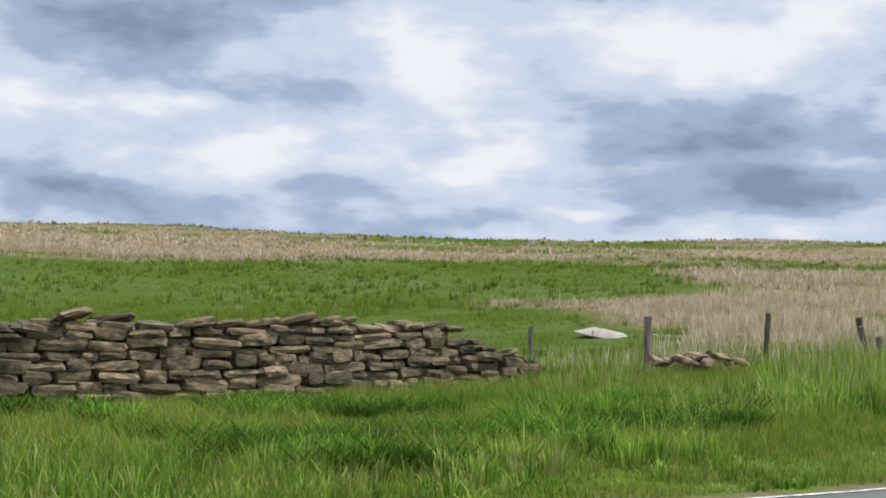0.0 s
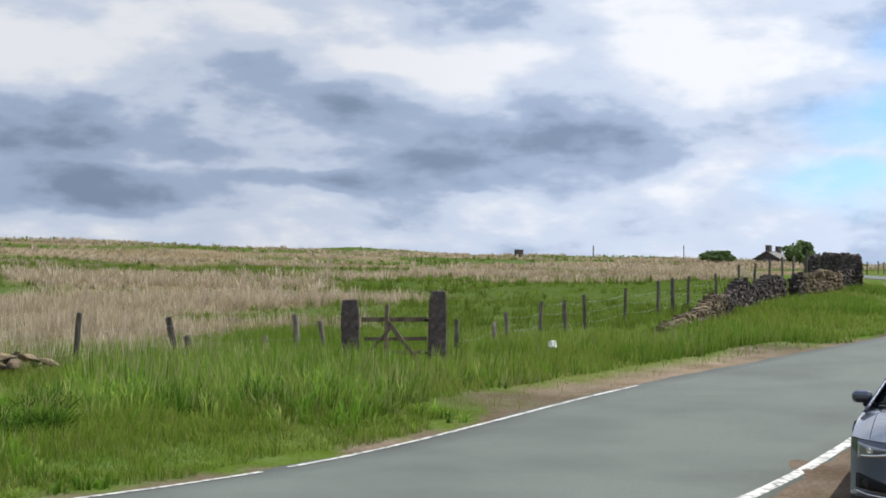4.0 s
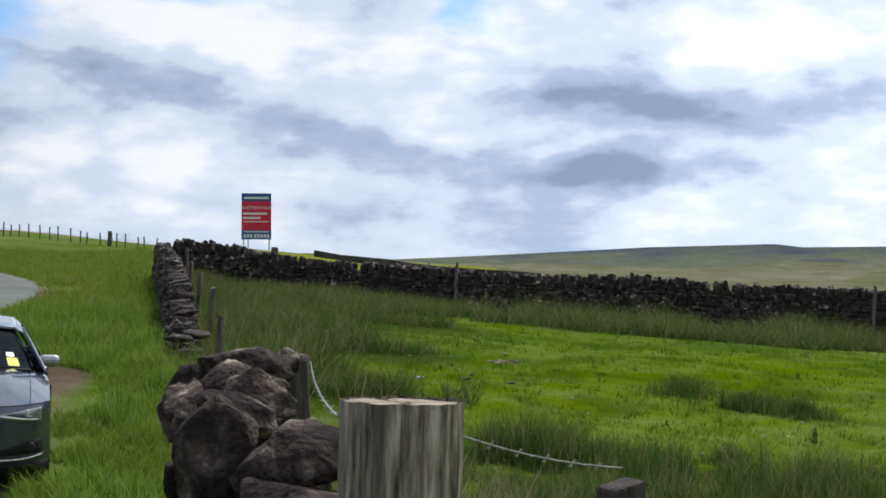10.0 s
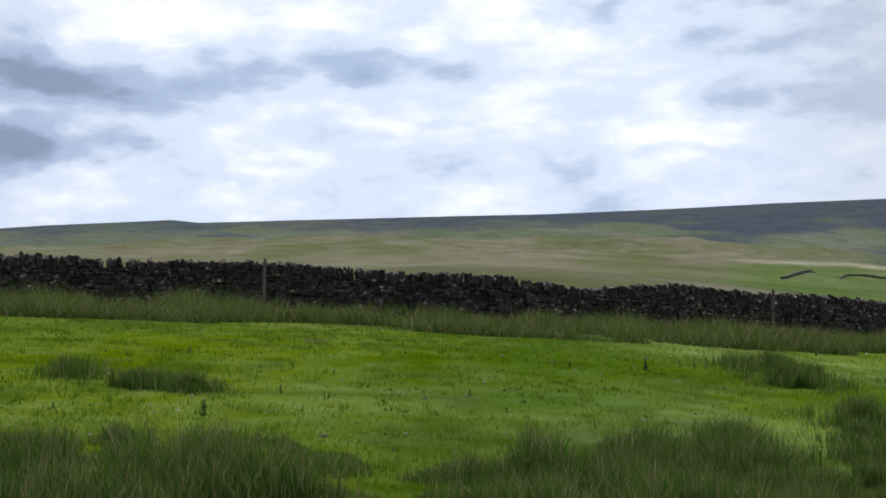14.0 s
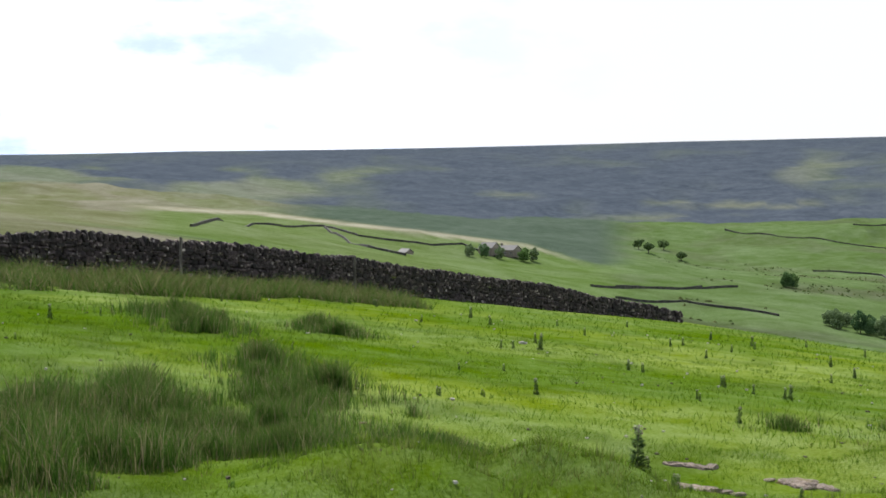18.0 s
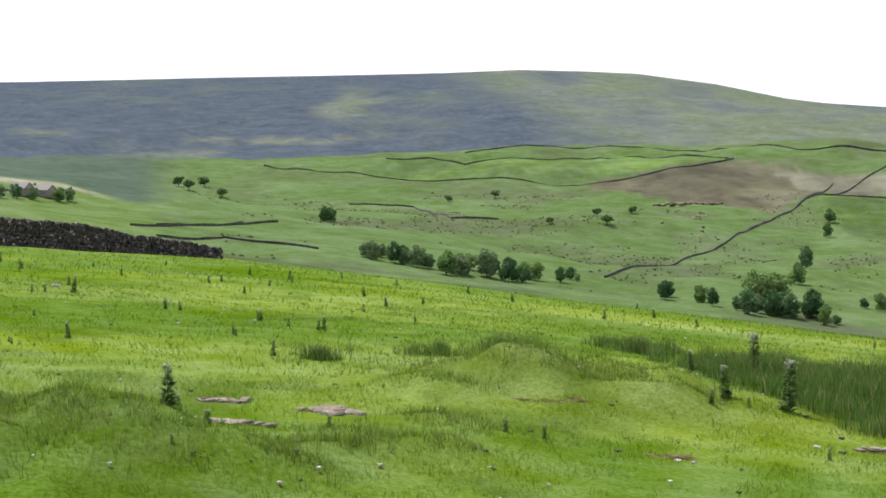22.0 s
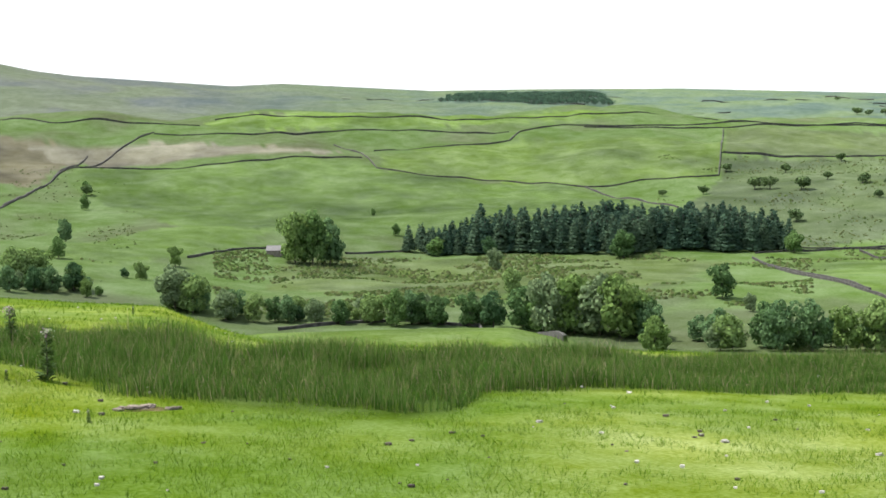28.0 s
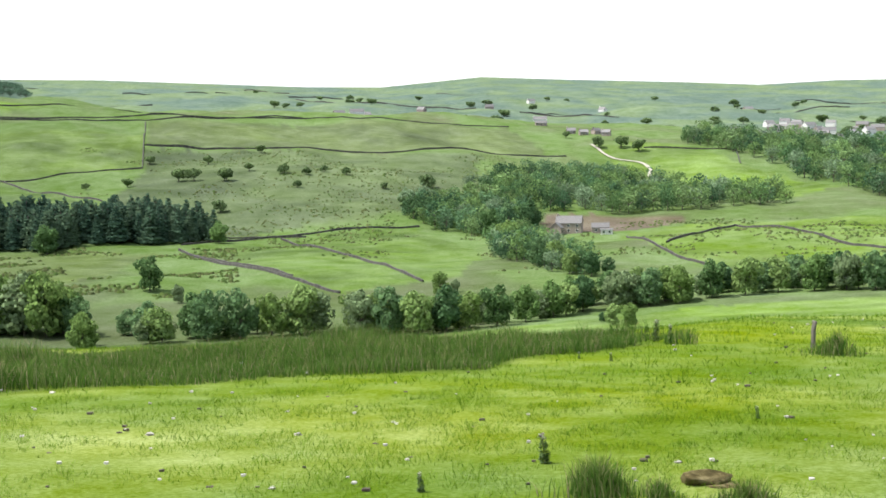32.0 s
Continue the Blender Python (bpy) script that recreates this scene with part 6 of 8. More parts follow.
    grid_part("boot_lid", lambda u, v: ((u * 2 - 1) * 0.80, -2.06 - 0.26 * v + 0.03 * (u * 2 - 1) ** 2, 1.02 - 0.05 * v - 0.03 * (u * 2 - 1) ** 2), 13, 4, P, car, thick=0.02)
    grid_part("rear_bumper", lambda u, v: ((u * 2 - 1) * 0.86, -2.34 + 0.18 * abs(u * 2 - 1) ** 5 + 0.03 * v, 0.26 + 0.70 * v), 25, 9, P, car, thick=0.03)
    for sx in (-1, 1):
        part("tail_light", box_bm((0.34, 0.05, 0.12), (sx * 0.62, -2.31, 0.80), 0.02), plain("red_lamp", (0.35, 0.01, 0.01), 0.2), car)
    part("floor_pan", box_bm((1.60, 4.2, 0.10), (0, 0, 0.24), 0.02), B, car)
    part("cabin_floor", box_bm((1.5, 2.6, 0.5), (0, -0.55, 0.62), 0.1), B, car)
    part("scuttle", box_bm((1.46, 0.16, 0.03), (0, 0.98, 0.955), 0.01), B, car)
    # what shows behind the glass
    for sx in (-0.36, 0.36):
        st = part("front_seat", box_bm((0.46, 0.14, 0.55), (sx, -0.25, 0.98), 0.06), MAT["seat"], car)
        part("headrest", box_bm((0.25, 0.09, 0.17), (sx, -0.27, 1.27), 0.04), MAT["seat"], st)
    tube("steering_wheel", [(0.36 + 0.18 * math.cos(q), 0.42 + 0.05 * math.sin(q), 0.97 + 0.16 * math.sin(q)) for q in np.linspace(0, 2 * math.pi, 24, endpoint=False)], 0.016, B, car, 8, closed=True)
    part("rear_view_mirror", box_bm((0.23, 0.03, 0.07), (0, 0.47, 1.235), 0.012), MAT["alloy"], ws)
    pane = lambda u, v: ((u * 2 - 1) * (0.77 - 0.20 * v), 1.03 - 0.70 * v - 0.14 * (u * 2 - 1) ** 2 * (1 - 0.4 * v) + 0.004, 0.965 + 0.366 * v + 0.03 * math.sin(math.pi * v) - 0.030 * (u * 2 - 1) ** 2 + 0.006)
    grid_part("parking_ticket", lambda u, v: pane(0.085 + 0.07 * u, 0.08 + 0.16 * v), 5, 5, MAT["yellow"], ws, "yellow paper notice on the glass")
    grid_part("tax_disc", lambda u, v: pane(0.10 + 0.05 * u, 0.26 + 0.09 * v), 5, 5, MAT["white"], ws, "small pale disc on the glass")
    for sx, y0 in ((0.1, 1.0), (-0.55, 0.96)):
        tube("wiper", [(sx + 0.62, 0.93, 0.985), (sx + 0.3, 1.0, 0.992), (sx, 1.04, 0.985)], 0.010, B, ws, 4)
    return car


_cx, _cy = polar(42.7, 14.46)
_car = build_car(pose(_cx, _cy, gz(_cx, _cy) - 0.025, -1.0, 0, -(44.5 + 180)))
_car.scale = (0.945, 0.985, 0.95)

# ---- gate, fences, sign ----
MAT["gatestone"] = surface("dark_gatepost_stone", [(0.3, (0.032, 0.025, 0.027)), (0.5, (0.075, 0.058, 0.060)), (0.7, (0.15, 0.12, 0.118))], 7, 8, 0.92, 0.6, 30, stains=(1.5, (0.30, 0.28, 0.24), 0.55, 0.75))
MAT["gatewood"] = surface("gate_timber", [(0.3, (0.07, 0.05, 0.035)), (0.5, (0.14, 0.105, 0.075)), (0.7, (0.25, 0.20, 0.15))], 5, 8, 0.88, 0.5, 26, vary=0.2)
MAT["wire"] = plain("galvanised_wire", (0.30, 0.30, 0.29), 0.5, 0.8)
MAT["red"] = surface("red_board", [(0.4, (0.60, 0.012, 0.05)), (0.6, (0.68, 0.02, 0.065))], 3, 4, 0.5, 0.0)
MAT["blue"] = surface("blue_board", [(0.4, (0.012, 0.085, 0.27)), (0.6, (0.016, 0.10, 0.31))], 3, 4, 0.5, 0.0)
MAT["letter"] = plain("sign_lettering", (0.80, 0.80, 0.80), 0.5)
MAT["sawn"] = surface("cut_end_grain", [(0.3, (0.16, 0.13, 0.10)), (0.5, (0.34, 0.28, 0.23)), (0.7, (0.50, 0.43, 0.36))], 9, 8, 0.9, 0.8, 40, stretch=(1, 1, 1))


def stake_bm(h, r, seed, sides=9, sink=0.3, split=0.0):
    """A round, slightly crooked stake with an uneven top."""
    rng = random.Random(seed)
    bm = bmesh.new()
    rings = []
    for k, z in enumerate((-sink, 0.0, h * 0.35, h * 0.7, h * 0.97, h)):
        ox, oy = rng.uniform(-0.006, 0.006) * k, rng.uniform(-0.006, 0.006) * k
        rr = r * (1.05 - 0.06 * k / 5) * (0.86 if k == 5 else 1)
        rings.append([bm.verts.new((ox + rr * math.cos(2 * math.pi * q / sides) * rng.uniform(0.93, 1.07), oy + rr * math.sin(2 * math.pi * q / sides) * rng.uniform(0.93, 1.07), z + (rng.uniform(-0.2, 0.2) * r if k == 5 else 0))) for q in range(sides)])
    for a, b in zip(rings, rings[1:]):
        for q in range(sides):
            bm.faces.new((a[q], a[(q + 1) % sides], b[(q + 1) % sides], b[q]))
    bm.faces.new(rings[-1])
    return bm


MAT["dark_wood"] = surface("damp_dark_wood", [(0.3, (0.018, 0.015, 0.013)), (0.5, (0.045, 0.038, 0.033)), (0.7, (0.11, 0.097, 0.085))], 6, 8, 0.9, 0.7, 30, vary=0.3, stretch=(5, 5, 0.5))


def stake(x, y, h, r, lean=(0, 0), seed=0, label="weathered wooden fence post", parent=None, name="post", base=None, mat="old_wood"):
    z = gz(x, y) if base is None else base
    me = bpy.data.meshes.new(name)
    bm = stake_bm(h, r, seed)
    bm.to_mesh(me); bm.free()
    me.materials.append(MAT[mat])
    me.polygons.foreach_set("use_smooth", np.ones(len(me.polygons), bool))
    ob = new(name, me)
    ob.matrix_basis = pose(x, y, z, lean[0], lean[1], 37 * seed)
    if parent:
        ob.parent = parent
    else:
        tagged(ob, label, "post")
    return ob


def sag(a, b, drop, n=10):
    a, b = Vector(a), Vector(b)
    return [tuple(a.lerp(b, k / n) - Vector((0, 0, drop * 4 * (k / n) * (1 - k / n)))) for k in range(n + 1)]


def wire_fence(name, posts, label, heights=(0.35, 0.7), drop=0.06, wr=0.006):
    """Posts (bearing, distance, height, radius, lean), and wires from post to post."""
    f = thing(name, Matrix.Identity(4), label, "fence")
    tops = []
    for k, (a, d, h, r, le) in enumerate(posts):
        x, y = polar(a, d)
        stake(x, y, h, r, (le * 0.5, le), 11 + k, parent=f)
        tops.append((x, y, gz(x, y), h))
    for (x0, y0, z0, h0), (x1, y1, z1, h1) in zip(tops, tops[1:]):
        for q in heights:
            if q < min(h0, h1):
                tube("wire", sag((x0, y0, z0 + q), (x1, y1, z1 + q), drop, 6), wr, MAT["wire"], f, 4)
    return f


wire_fence("wire_fence", [(-8.0, 29, 0.85, 0.05, 2), (-0.9, 29.0, 0.80, 0.05, 1), (3.75, 27.0, 1.05, 0.075, 0), (8.4, 28.0, 1.05, 0.055, -1), (12.2, 30.0, 0.88, 0.07, 8), (12.8, 29.5, 0.52, 0.07, 10), (15.7, 31.0, 0.40, 0.05, -6), (17.0, 31.0, 0.85, 0.065, -7), (18.1, 30.5, 0.72, 0.055, -8)], "sagging wire fence on leaning old posts beside the moor", wr=0.003)
wire_fence("wire_fence", [(23.4, 29.5, 0.75, 0.05, 0), (24.9, 33, 0.55, 0.05, 20), (25.5, 33.5, 0.75, 0.05, 8), (26.8, 36, 0.9, 0.05, 0), (27.8, 37.5, 0.9, 0.06, 1), (28.6, 38, 1.05, 0.05, 3), (30.2, 43.5, 1.05, 0.05, 1), (31.5, 47, 1.2, 0.055, 1), (32.1, 49, 1.2, 0.07, -1), (32.7, 52, 1.2, 0.055, 1), (33.8, 59, 1.2, 0.06, 0), (34.7, 64, 1.35, 0.06, 2), (35.3, 68, 1.3, 0.06, -2), (35.9, 72, 1.3, 0.06, 0), (36.4, 75, 1.4, 0.06, 2), (36.8, 78, 1.4, 0.06, -2), (37.3, 80, 1.6, 0.07, 2), (37.8, 83, 1.5, 0.06, 0)], "thin wire fence climbing along the moor's edge", heights=(0.3, 0.6, 0.85), wr=0.003)


def bank_fence():
    posts = []
    rng = random.Random(5)
    for k in range(30):
        az = 39.6 + 10.6 * k / 29 + rng.uniform(-0.08, 0.08)
        d = 118 - 18 * k / 29
        posts.append((az, d, rng.uniform(0.85, 1.1), 0.05 if k != 24 else 0.16, rng.uniform(-2, 2)))
    wire_fence("bank_fence", posts, "row of small fence posts on the bank's skyline", heights=(0.6,), wr=0.01)


bank_fence()


def gate_post(az, d, h, w, t, turn, lean, label):
    x, y = polar(az, d)
    bm = box_bm((w, t, h + 0.3), (0, 0, (h - 0.3) / 2), 0.035)
    bmesh.ops.subdivide_edges(bm, edges=[e for e in bm.edges if e.calc_length() > 0.5], cuts=5)
    for v in bm.verts:
        v.co += noise.noise_vector(v.co * 2.3 + Vector((az, 0, 0))) * 0.022
        if v.co.z > h - 0.1:
            v.co.x *= 0.86; v.co.y *= 0.86
    me = bpy.data.meshes.new("gate_post"); bm.to_mesh(me); bm.free(); me.materials.append(MAT["gatestone"])
    ob = new("gate_post", me)
    ob.matrix_basis = pose(x, y, gz(x, y), 0, lean, turn)
    return tagged(ob, label, "gate post", "stone gate posts")


gate_post(19.15, 28.4, 1.24, 0.36, 0.30, -22, -2, "squat dark stone gatepost with a pale cap")
gate_post(22.6, 27.4, 1.44, 0.34, 0.30, -22, 0, "tall dark stone gatepost in long grass")


def gate():
    (x0, y0), (x1, y1) = polar(19.55, 28.2), polar(22.2, 27.6)
    z = gz((x0 + x1) / 2, (y0 + y1) / 2)
    a = math.degrees(math.atan2(y1 - y0, x1 - x0))
    L = math.hypot(x1 - x0, y1 - y0)
    g = thing("field_gate", pose(x0, y0, z, 0, 0, a), "broken brown timber field gate hanging between stone posts", "gate")
    W = MAT["gatewood"]
    mid = L * 0.40
    part("top_rail", box_bm((L, 0.05, 0.09), (L / 2, 0, 0.86), 0.008, Matrix.Rotation(radians(-1.5), 4, "Y")), W, g)
    part("stile", box_bm((0.075, 0.07, 1.05), (mid, -0.05, 0.62), 0.008), W, g)
    for zz, x_0 in ((0.48, 0.05), (0.22, 0.42), (0.02, 0.42)):
        part("rail", box_bm((L - L * x_0, 0.04, 0.075), (L * x_0 + (L - L * x_0) / 2, 0, zz), 0.006, Matrix.Rotation(radians(-2), 4, "Y")), W, g)
    dx, dz = L - mid - 0.1, -0.86
    part("brace", box_bm((math.hypot(dx, dz), 0.045, 0.085), (mid + dx / 2, -0.045, 0.86 + dz / 2 - 0.02), 0.006, Matrix.Rotation(math.atan2(-dz, dx), 4, "Y")), W, g)
    part("loose_bar", box_bm((0.75, 0.035, 0.05), (0.42, -0.09, 0.42), 0.006, Matrix.Rotation(radians(-48), 4, "Y")), W, g)
    for zz in (0.86, 0.22):
        part("hinge", box_bm((0.16, 0.05, 0.05), (L + 0.02, -0.02, zz), 0.01), MAT["black"], g)


gate()

# litter on the verge
_x, _y = polar(27.25, 29.5)
_bm = rock_shape(91, 0.3, 3)
for _v in _bm.verts:
    _v.co = Vector((_v.co.x * 0.20, _v.co.y * 0.15, _v.co.z * 0.15 + 0.30))
_me = bpy.data.meshes.new("plastic_bag"); _bm.to_mesh(_me); _bm.free(); _me.materials.append(MAT["white"])
_o = new("plastic_bag", _me); _o.matrix_basis = pose(_x, _y, gz(_x, _y) - 0.06)
tagged(_o, "crumpled white plastic bag caught in verge grass", "litter")


def strainer_post():
    x, y = 1.595, 0.966
    h, r = 1.66, 0.0795
    base = 1.54 - h
    s = thing("strainer_post", pose(x, y, base), "thick weathered grey timber strainer post with a cracked top", "fence post")
    bm = bmesh.new()
    n, m = 72, 40
    rings = []
    for k in range(m + 1):
        z = h * (k / m) ** 0.85
        ring = []
        for q in range(n):
            a = 2 * math.pi * q / n
            g = noise.noise(Vector((math.cos(a) * 1.6, math.sin(a) * 1.6, z * 0.8 + 3))) * 0.004 + noise.noise(Vector((math.cos(a) * 9, math.sin(a) * 9, z * 0.7))) * 0.0007
            rr = r * (1.03 - 0.03 * z / h) + g
            for ca, dep in ((0.35, 0.003), (2.6, 0.004), (3.72, 0.006), (4.25, 0.007), (4.62, 0.002)):
                rr -= dep * math.exp(-((a - ca - 0.04 * math.sin(z * 7)) / 0.035) ** 2) * min(1, 0.35 + z / h)
            zz = z + (0.002 * noise.noise(Vector((math.cos(a) * 3, math.sin(a) * 3, 1))) if k == m else 0)
            ring.append(bm.verts.new((rr * math.cos(a), rr * math.sin(a), zz)))
        rings.append(ring)
    for a, b in zip(rings, rings[1:]):
        for q in range(n):
            f = bm.faces.new((a[q], a[(q + 1) % n], b[(q + 1) % n], b[q])); f.smooth = True
    part("shaft", bm, MAT["postwood"], s)
    bm = bmesh.new()
    inner = []
    for k in range(9):
        rr = (r - 0.002) * (1 - k / 8.5)
        inner.append([bm.verts.new((rr * math.cos(2 * math.pi * q / 48), rr * math.sin(2 * math.pi * q / 48), h - 0.003 + 0.004 * noise.noise(Vector((rr * math.cos(2 * math.pi * q / 48) * 28, rr * math.sin(2 * math.pi * q / 48) * 28, 5))) - 0.010 * math.exp(-(math.sin(2 * math.pi * q / 48 - 0.9) * rr / 0.005) ** 2) - 0.006 * math.exp(-(math.sin(2 * math.pi * q / 48 - 2.3) * rr / 0.004) ** 2))) for q in range(48)])
    for a, b in zip(inner, inner[1:]):
        for q in range(48):
            bm.faces.new((a[q], a[(q + 1) % 48], b[(q + 1) % 48], b[q]))
    bm.faces.new(inner[-1])
    part("sawn_top", bm, MAT["sawn"], s, "pale cracked sawn post top")
    return x, y, base + h


MAT["postwood"] = surface("split_grey_post_wood", [(0.36, (0.018, 0.015, 0.013)), (0.42, (0.125, 0.10, 0.082)), (0.52, (0.25, 0.215, 0.182)), (0.66, (0.50, 0.455, 0.41))], 14, 12, 0.9, 1.0, 34, stains=(5, (0.06, 0.048, 0.04), 0.50, 0.70), stretch=(5, 5, 0.6), bump_dist=0.006)
_sx, _sy, _sz = strainer_post()
_p2 = (5.765, 3.867)
stake(*_p2, 1.40, 0.055, (1, 2), 3, "dark wooden stake standing by the boulders", base=1.39 - 1.40, mat="dark_wood")
_p3 = (1.980, 0.810)
_bm = box_bm((0.055, 0.055, 1.5), (0, 0, -0.75), 0.006)
for _v in _bm.verts:
    if _v.co.z > -0.1:
        _v.co.z += 0.30 * _v.co.x - 0.02
_me = bpy.data.meshes.new("square_post"); _bm.to_mesh(_me); _bm.free(); _me.materials.append(MAT["dark_wood"])
_o = new("square_post", _me)
_o.matrix_basis = pose(*_p3, 1.428, 0, 3, -36)
tagged(_o, "square sawn fence post with a slanting dark top", "post")
for _k, (_a, _d, _h) in enumerate(((52.75, 19.5, 0.95), (52.4, 25, 1.0), (51.9, 31, 1.05), (51.6, 38, 1.05), (51.45, 44, 1.2))):
    stake(*polar(_a, _d), _h, 0.05, (1, -1), 30 + _k, "slim wooden fence stake beside the wall")


def barbed_wire(a, b, drop, n):
    w = thing("barbed_wire", Matrix.Identity(4), "thin rusty barbed wire strung between posts", "wire", "barbed wires")
    pts = sag(a, b, drop, n)
    tube("strand", pts, 0.0016, MAT["wire"], w, 4)
    for k in range(1, n):
        p = pts[k]
        bm = bmesh.new()
        for ax in ("X", "Y"):
            bmesh.ops.create_cone(bm, cap_ends=True, segments=4, radius1=0.0011, radius2=0.0006, depth=0.016, matrix=Matrix.Translation(p) @ Matrix.Rotation(radians(50 + 40 * (k % 2)), 4, ax))
        part("barb", bm, MAT["wire"], w)


barbed_wire((_sx - 0.06, _sy + 0.06, _sz - 0.02), (*_p2, 1.36), 0.035, 26)
barbed_wire((_sx + 0.05, _sy - 0.06, _sz - 0.045), (*_p3, 1.430), 0.008, 12)


def auction_sign():
    a, d = 54.22, 56.0
    x, y = polar(a, d)
    z0, z1 = EYE + d * math.tan(radians(2.28)), EYE + d * math.tan(radians(4.13))
    W, H = 1.16, z1 - z0
    g = gz(x, y)
    s = thing("auction_sign", pose(x, y, g, 0, -1.6, -a), "red and blue auction board on white posts behind the wall", "sign")
    b0 = z0 - g
    part("board", box_bm((W, 0.03, H), (0, 0, b0 + H / 2), 0.004), MAT["red"], s)
    top = part("top_band", box_bm((W, 0.006, H * 0.17), (0, -0.019, b0 + H * 0.915)), MAT["blue"], s, "dark blue band with a plain white bar")
    part("name_bar", box_bm((W * 0.82, 0.004, H * 0.045), (0, -0.024, b0 + H * 0.90)), MAT["letter"], top)
    low = part("bottom_band", box_bm((W, 0.006, H * 0.20), (0, -0.019, b0 + H * 0.10)), MAT["blue"], s, "dark blue band with plain white bars")
    part("text_bar", box_bm((W * 0.84, 0.004, H * 0.022), (0, -0.024, b0 + H * 0.165)), MAT["letter"], low)
    for k in range(8):
        part("text_bar", box_bm((W * 0.075, 0.004, H * 0.07), (-W * 0.39 + k * W * 0.108 + (0.03 if k > 2 else 0), -0.024, b0 + H * 0.075)), MAT["letter"], low)
    cu = bpy.data.curves.new("sign_words", "FONT")
    cu.body, cu.size, cu.extrude, cu.align_x = "AUCTION SALE", 0.165, 0.003, "CENTER"
    tmp = bpy.data.objects.new("sign_words", cu)
    me = bpy.data.meshes.new_from_object(tmp)
    bpy.data.objects.remove(tmp); bpy.data.curves.remove(cu)
    me.materials.clear(); me.materials.append(MAT["letter"])
    part("words", me, None, s, m=pose(0, -0.020, b0 + H * 0.655, 90, 0, 0))
    for k, (w, h, zz) in enumerate(((0.80, 0.045, 0.56), (0.58, 0.045, 0.465), (0.85, 0.022, 0.385))):
        part("text_bar", box_bm((W * w, 0.004, H * h), (-W * (0.44 - w / 2), -0.018, b0 + H * zz)), MAT["letter"], s)
    for xx in (-0.5, 0.5):
        part("leg", box_bm((0.06, 0.06, b0 + H * 0.9 + 0.4), (xx, 0.05, (b0 + H * 0.9 - 0.4) / 2), 0.006), MAT["white"], s)
    part("strut", box_bm((0.05, 0.05, 2.2), (-0.32, 0.5, 0.95), 0.004, Matrix.Rotation(radians(24), 4, "X")), MAT["white"], s)


auction_sign()
stake(*polar(54.9, 52), EYE + 52 * math.tan(radians(1.98)) - gz(*polar(54.9, 52)), 0.13, (0, 0), 51, "stout dark wooden post behind the wall")
for _k, (_a, _d, _e, _r) in enumerate(((62.22, 42.0, 1.59, 0.045), (78.65, 42.2, 1.0, 0.045), (98.9, 48.5, -0.45, 0.05), (105.85, 52.5, -1.2, 0.05))):
    _x, _y = polar(_a, _d)
    stake(_x, _y, EYE + _d * math.tan(radians(_e)) - gz(_x, _y), _r, (0.5, -1.5), 60 + _k, "tall pale grey fence stake in front of the wall")
stake(*polar(195.55, 22), 0.42, 0.035, (0, 0), 71, "short dark wooden post in the pasture")

# ---- what the valley is made of ----
MAT["farstone"] = surface("far_wall_stone", [(0.3, (0.02, 0.02, 0.018)), (0.5, (0.05, 0.047, 0.042)), (0.7, (0.10, 0.095, 0.085))], 0.6, 6, 0.95, 0.0, coord="Position")
MAT["bark"] = surface("bark", [(0.3, (0.05, 0.042, 0.034)), (0.7, (0.12, 0.10, 0.085))], 3, 5, 0.95, 0.4, 12)
MAT["house"] = surface("house_stone", [(0.3, (0.16, 0.13, 0.11)), (0.5, (0.24, 0.20, 0.17)), (0.7, (0.32, 0.28, 0.24))], 1.4, 8, 0.9, 0.4, 6, vary=0.25)
MAT["slate"] = surface("slate_roof", [(0.3, (0.09, 0.088, 0.088)), (0.5, (0.14, 0.135, 0.135)), (0.7, (0.20, 0.195, 0.19))], 2.5, 8, 0.75, 0.4, 9, vary=0.3)
MAT["pane"] = plain("window_glass", (0.03, 0.035, 0.04), 0.08, 0.0, 0.5)
MAT["render"] = surface("white_render", [(0.3, (0.52, 0.51, 0.48)), (0.7, (0.68, 0.67, 0.64))], 1.5, 6, 0.85, 0.1)
MAT["trackgrit"] = surface("pale_track_grit", [(0.3, (0.25, 0.235, 0.19)), (0.7, (0.36, 0.34, 0.29))], 0.8, 6, 0.95, 0.0, coord="Position")




def leaf_cloud(rng, lobes, n, size, base, dark=0.45, droop=0.0):
    """Leaf clumps over a set of lobes (x, y, z, rx, ry, rz): small tilted quads, more of them near the skin."""
    vs, fs, cs = [], [], []
    w = np.array([l[3] * l[4] + l[3] * l[5] for l in lobes]); w /= w.sum()
    pick_ = rng.choice(len(lobes), n, p=w)
    d = rng.normal(size=(n, 3)); d /= np.linalg.norm(d, axis=1)[:, None]
    rad = rng.uniform(0.55, 1.0, n) ** 0.6
    L = np.array(lobes)[pick_]
    c = L[:, :3] + d * L[:, 3:] * rad[:, None]
    nrm = d + rng.normal(scale=0.45, size=(n, 3)); nrm /= np.linalg.norm(nrm, axis=1)[:, None]
    up = np.cross(nrm, rng.normal(size=(n, 3))); up /= np.linalg.norm(up, axis=1)[:, None]
    rt = np.cross(up, nrm)
    s = (size * rng.uniform(0.6, 1.5, n))[:, None]
    quad = np.stack([c - rt * s - up * s * 0.6, c + rt * s * 0.8 - up * s, c + rt * s + up * s * 0.7, c - rt * s * 0.7 + up * s], 1)
    tint = np.array(base)[None] * rng.uniform(0.65, 1.35, (n, 1)) * np.array([[1, 1, 1]])
    return quad.reshape(-1, 3), np.arange(4 * n).reshape(n, 4), np.repeat(tint * 1.2, 4, 0)


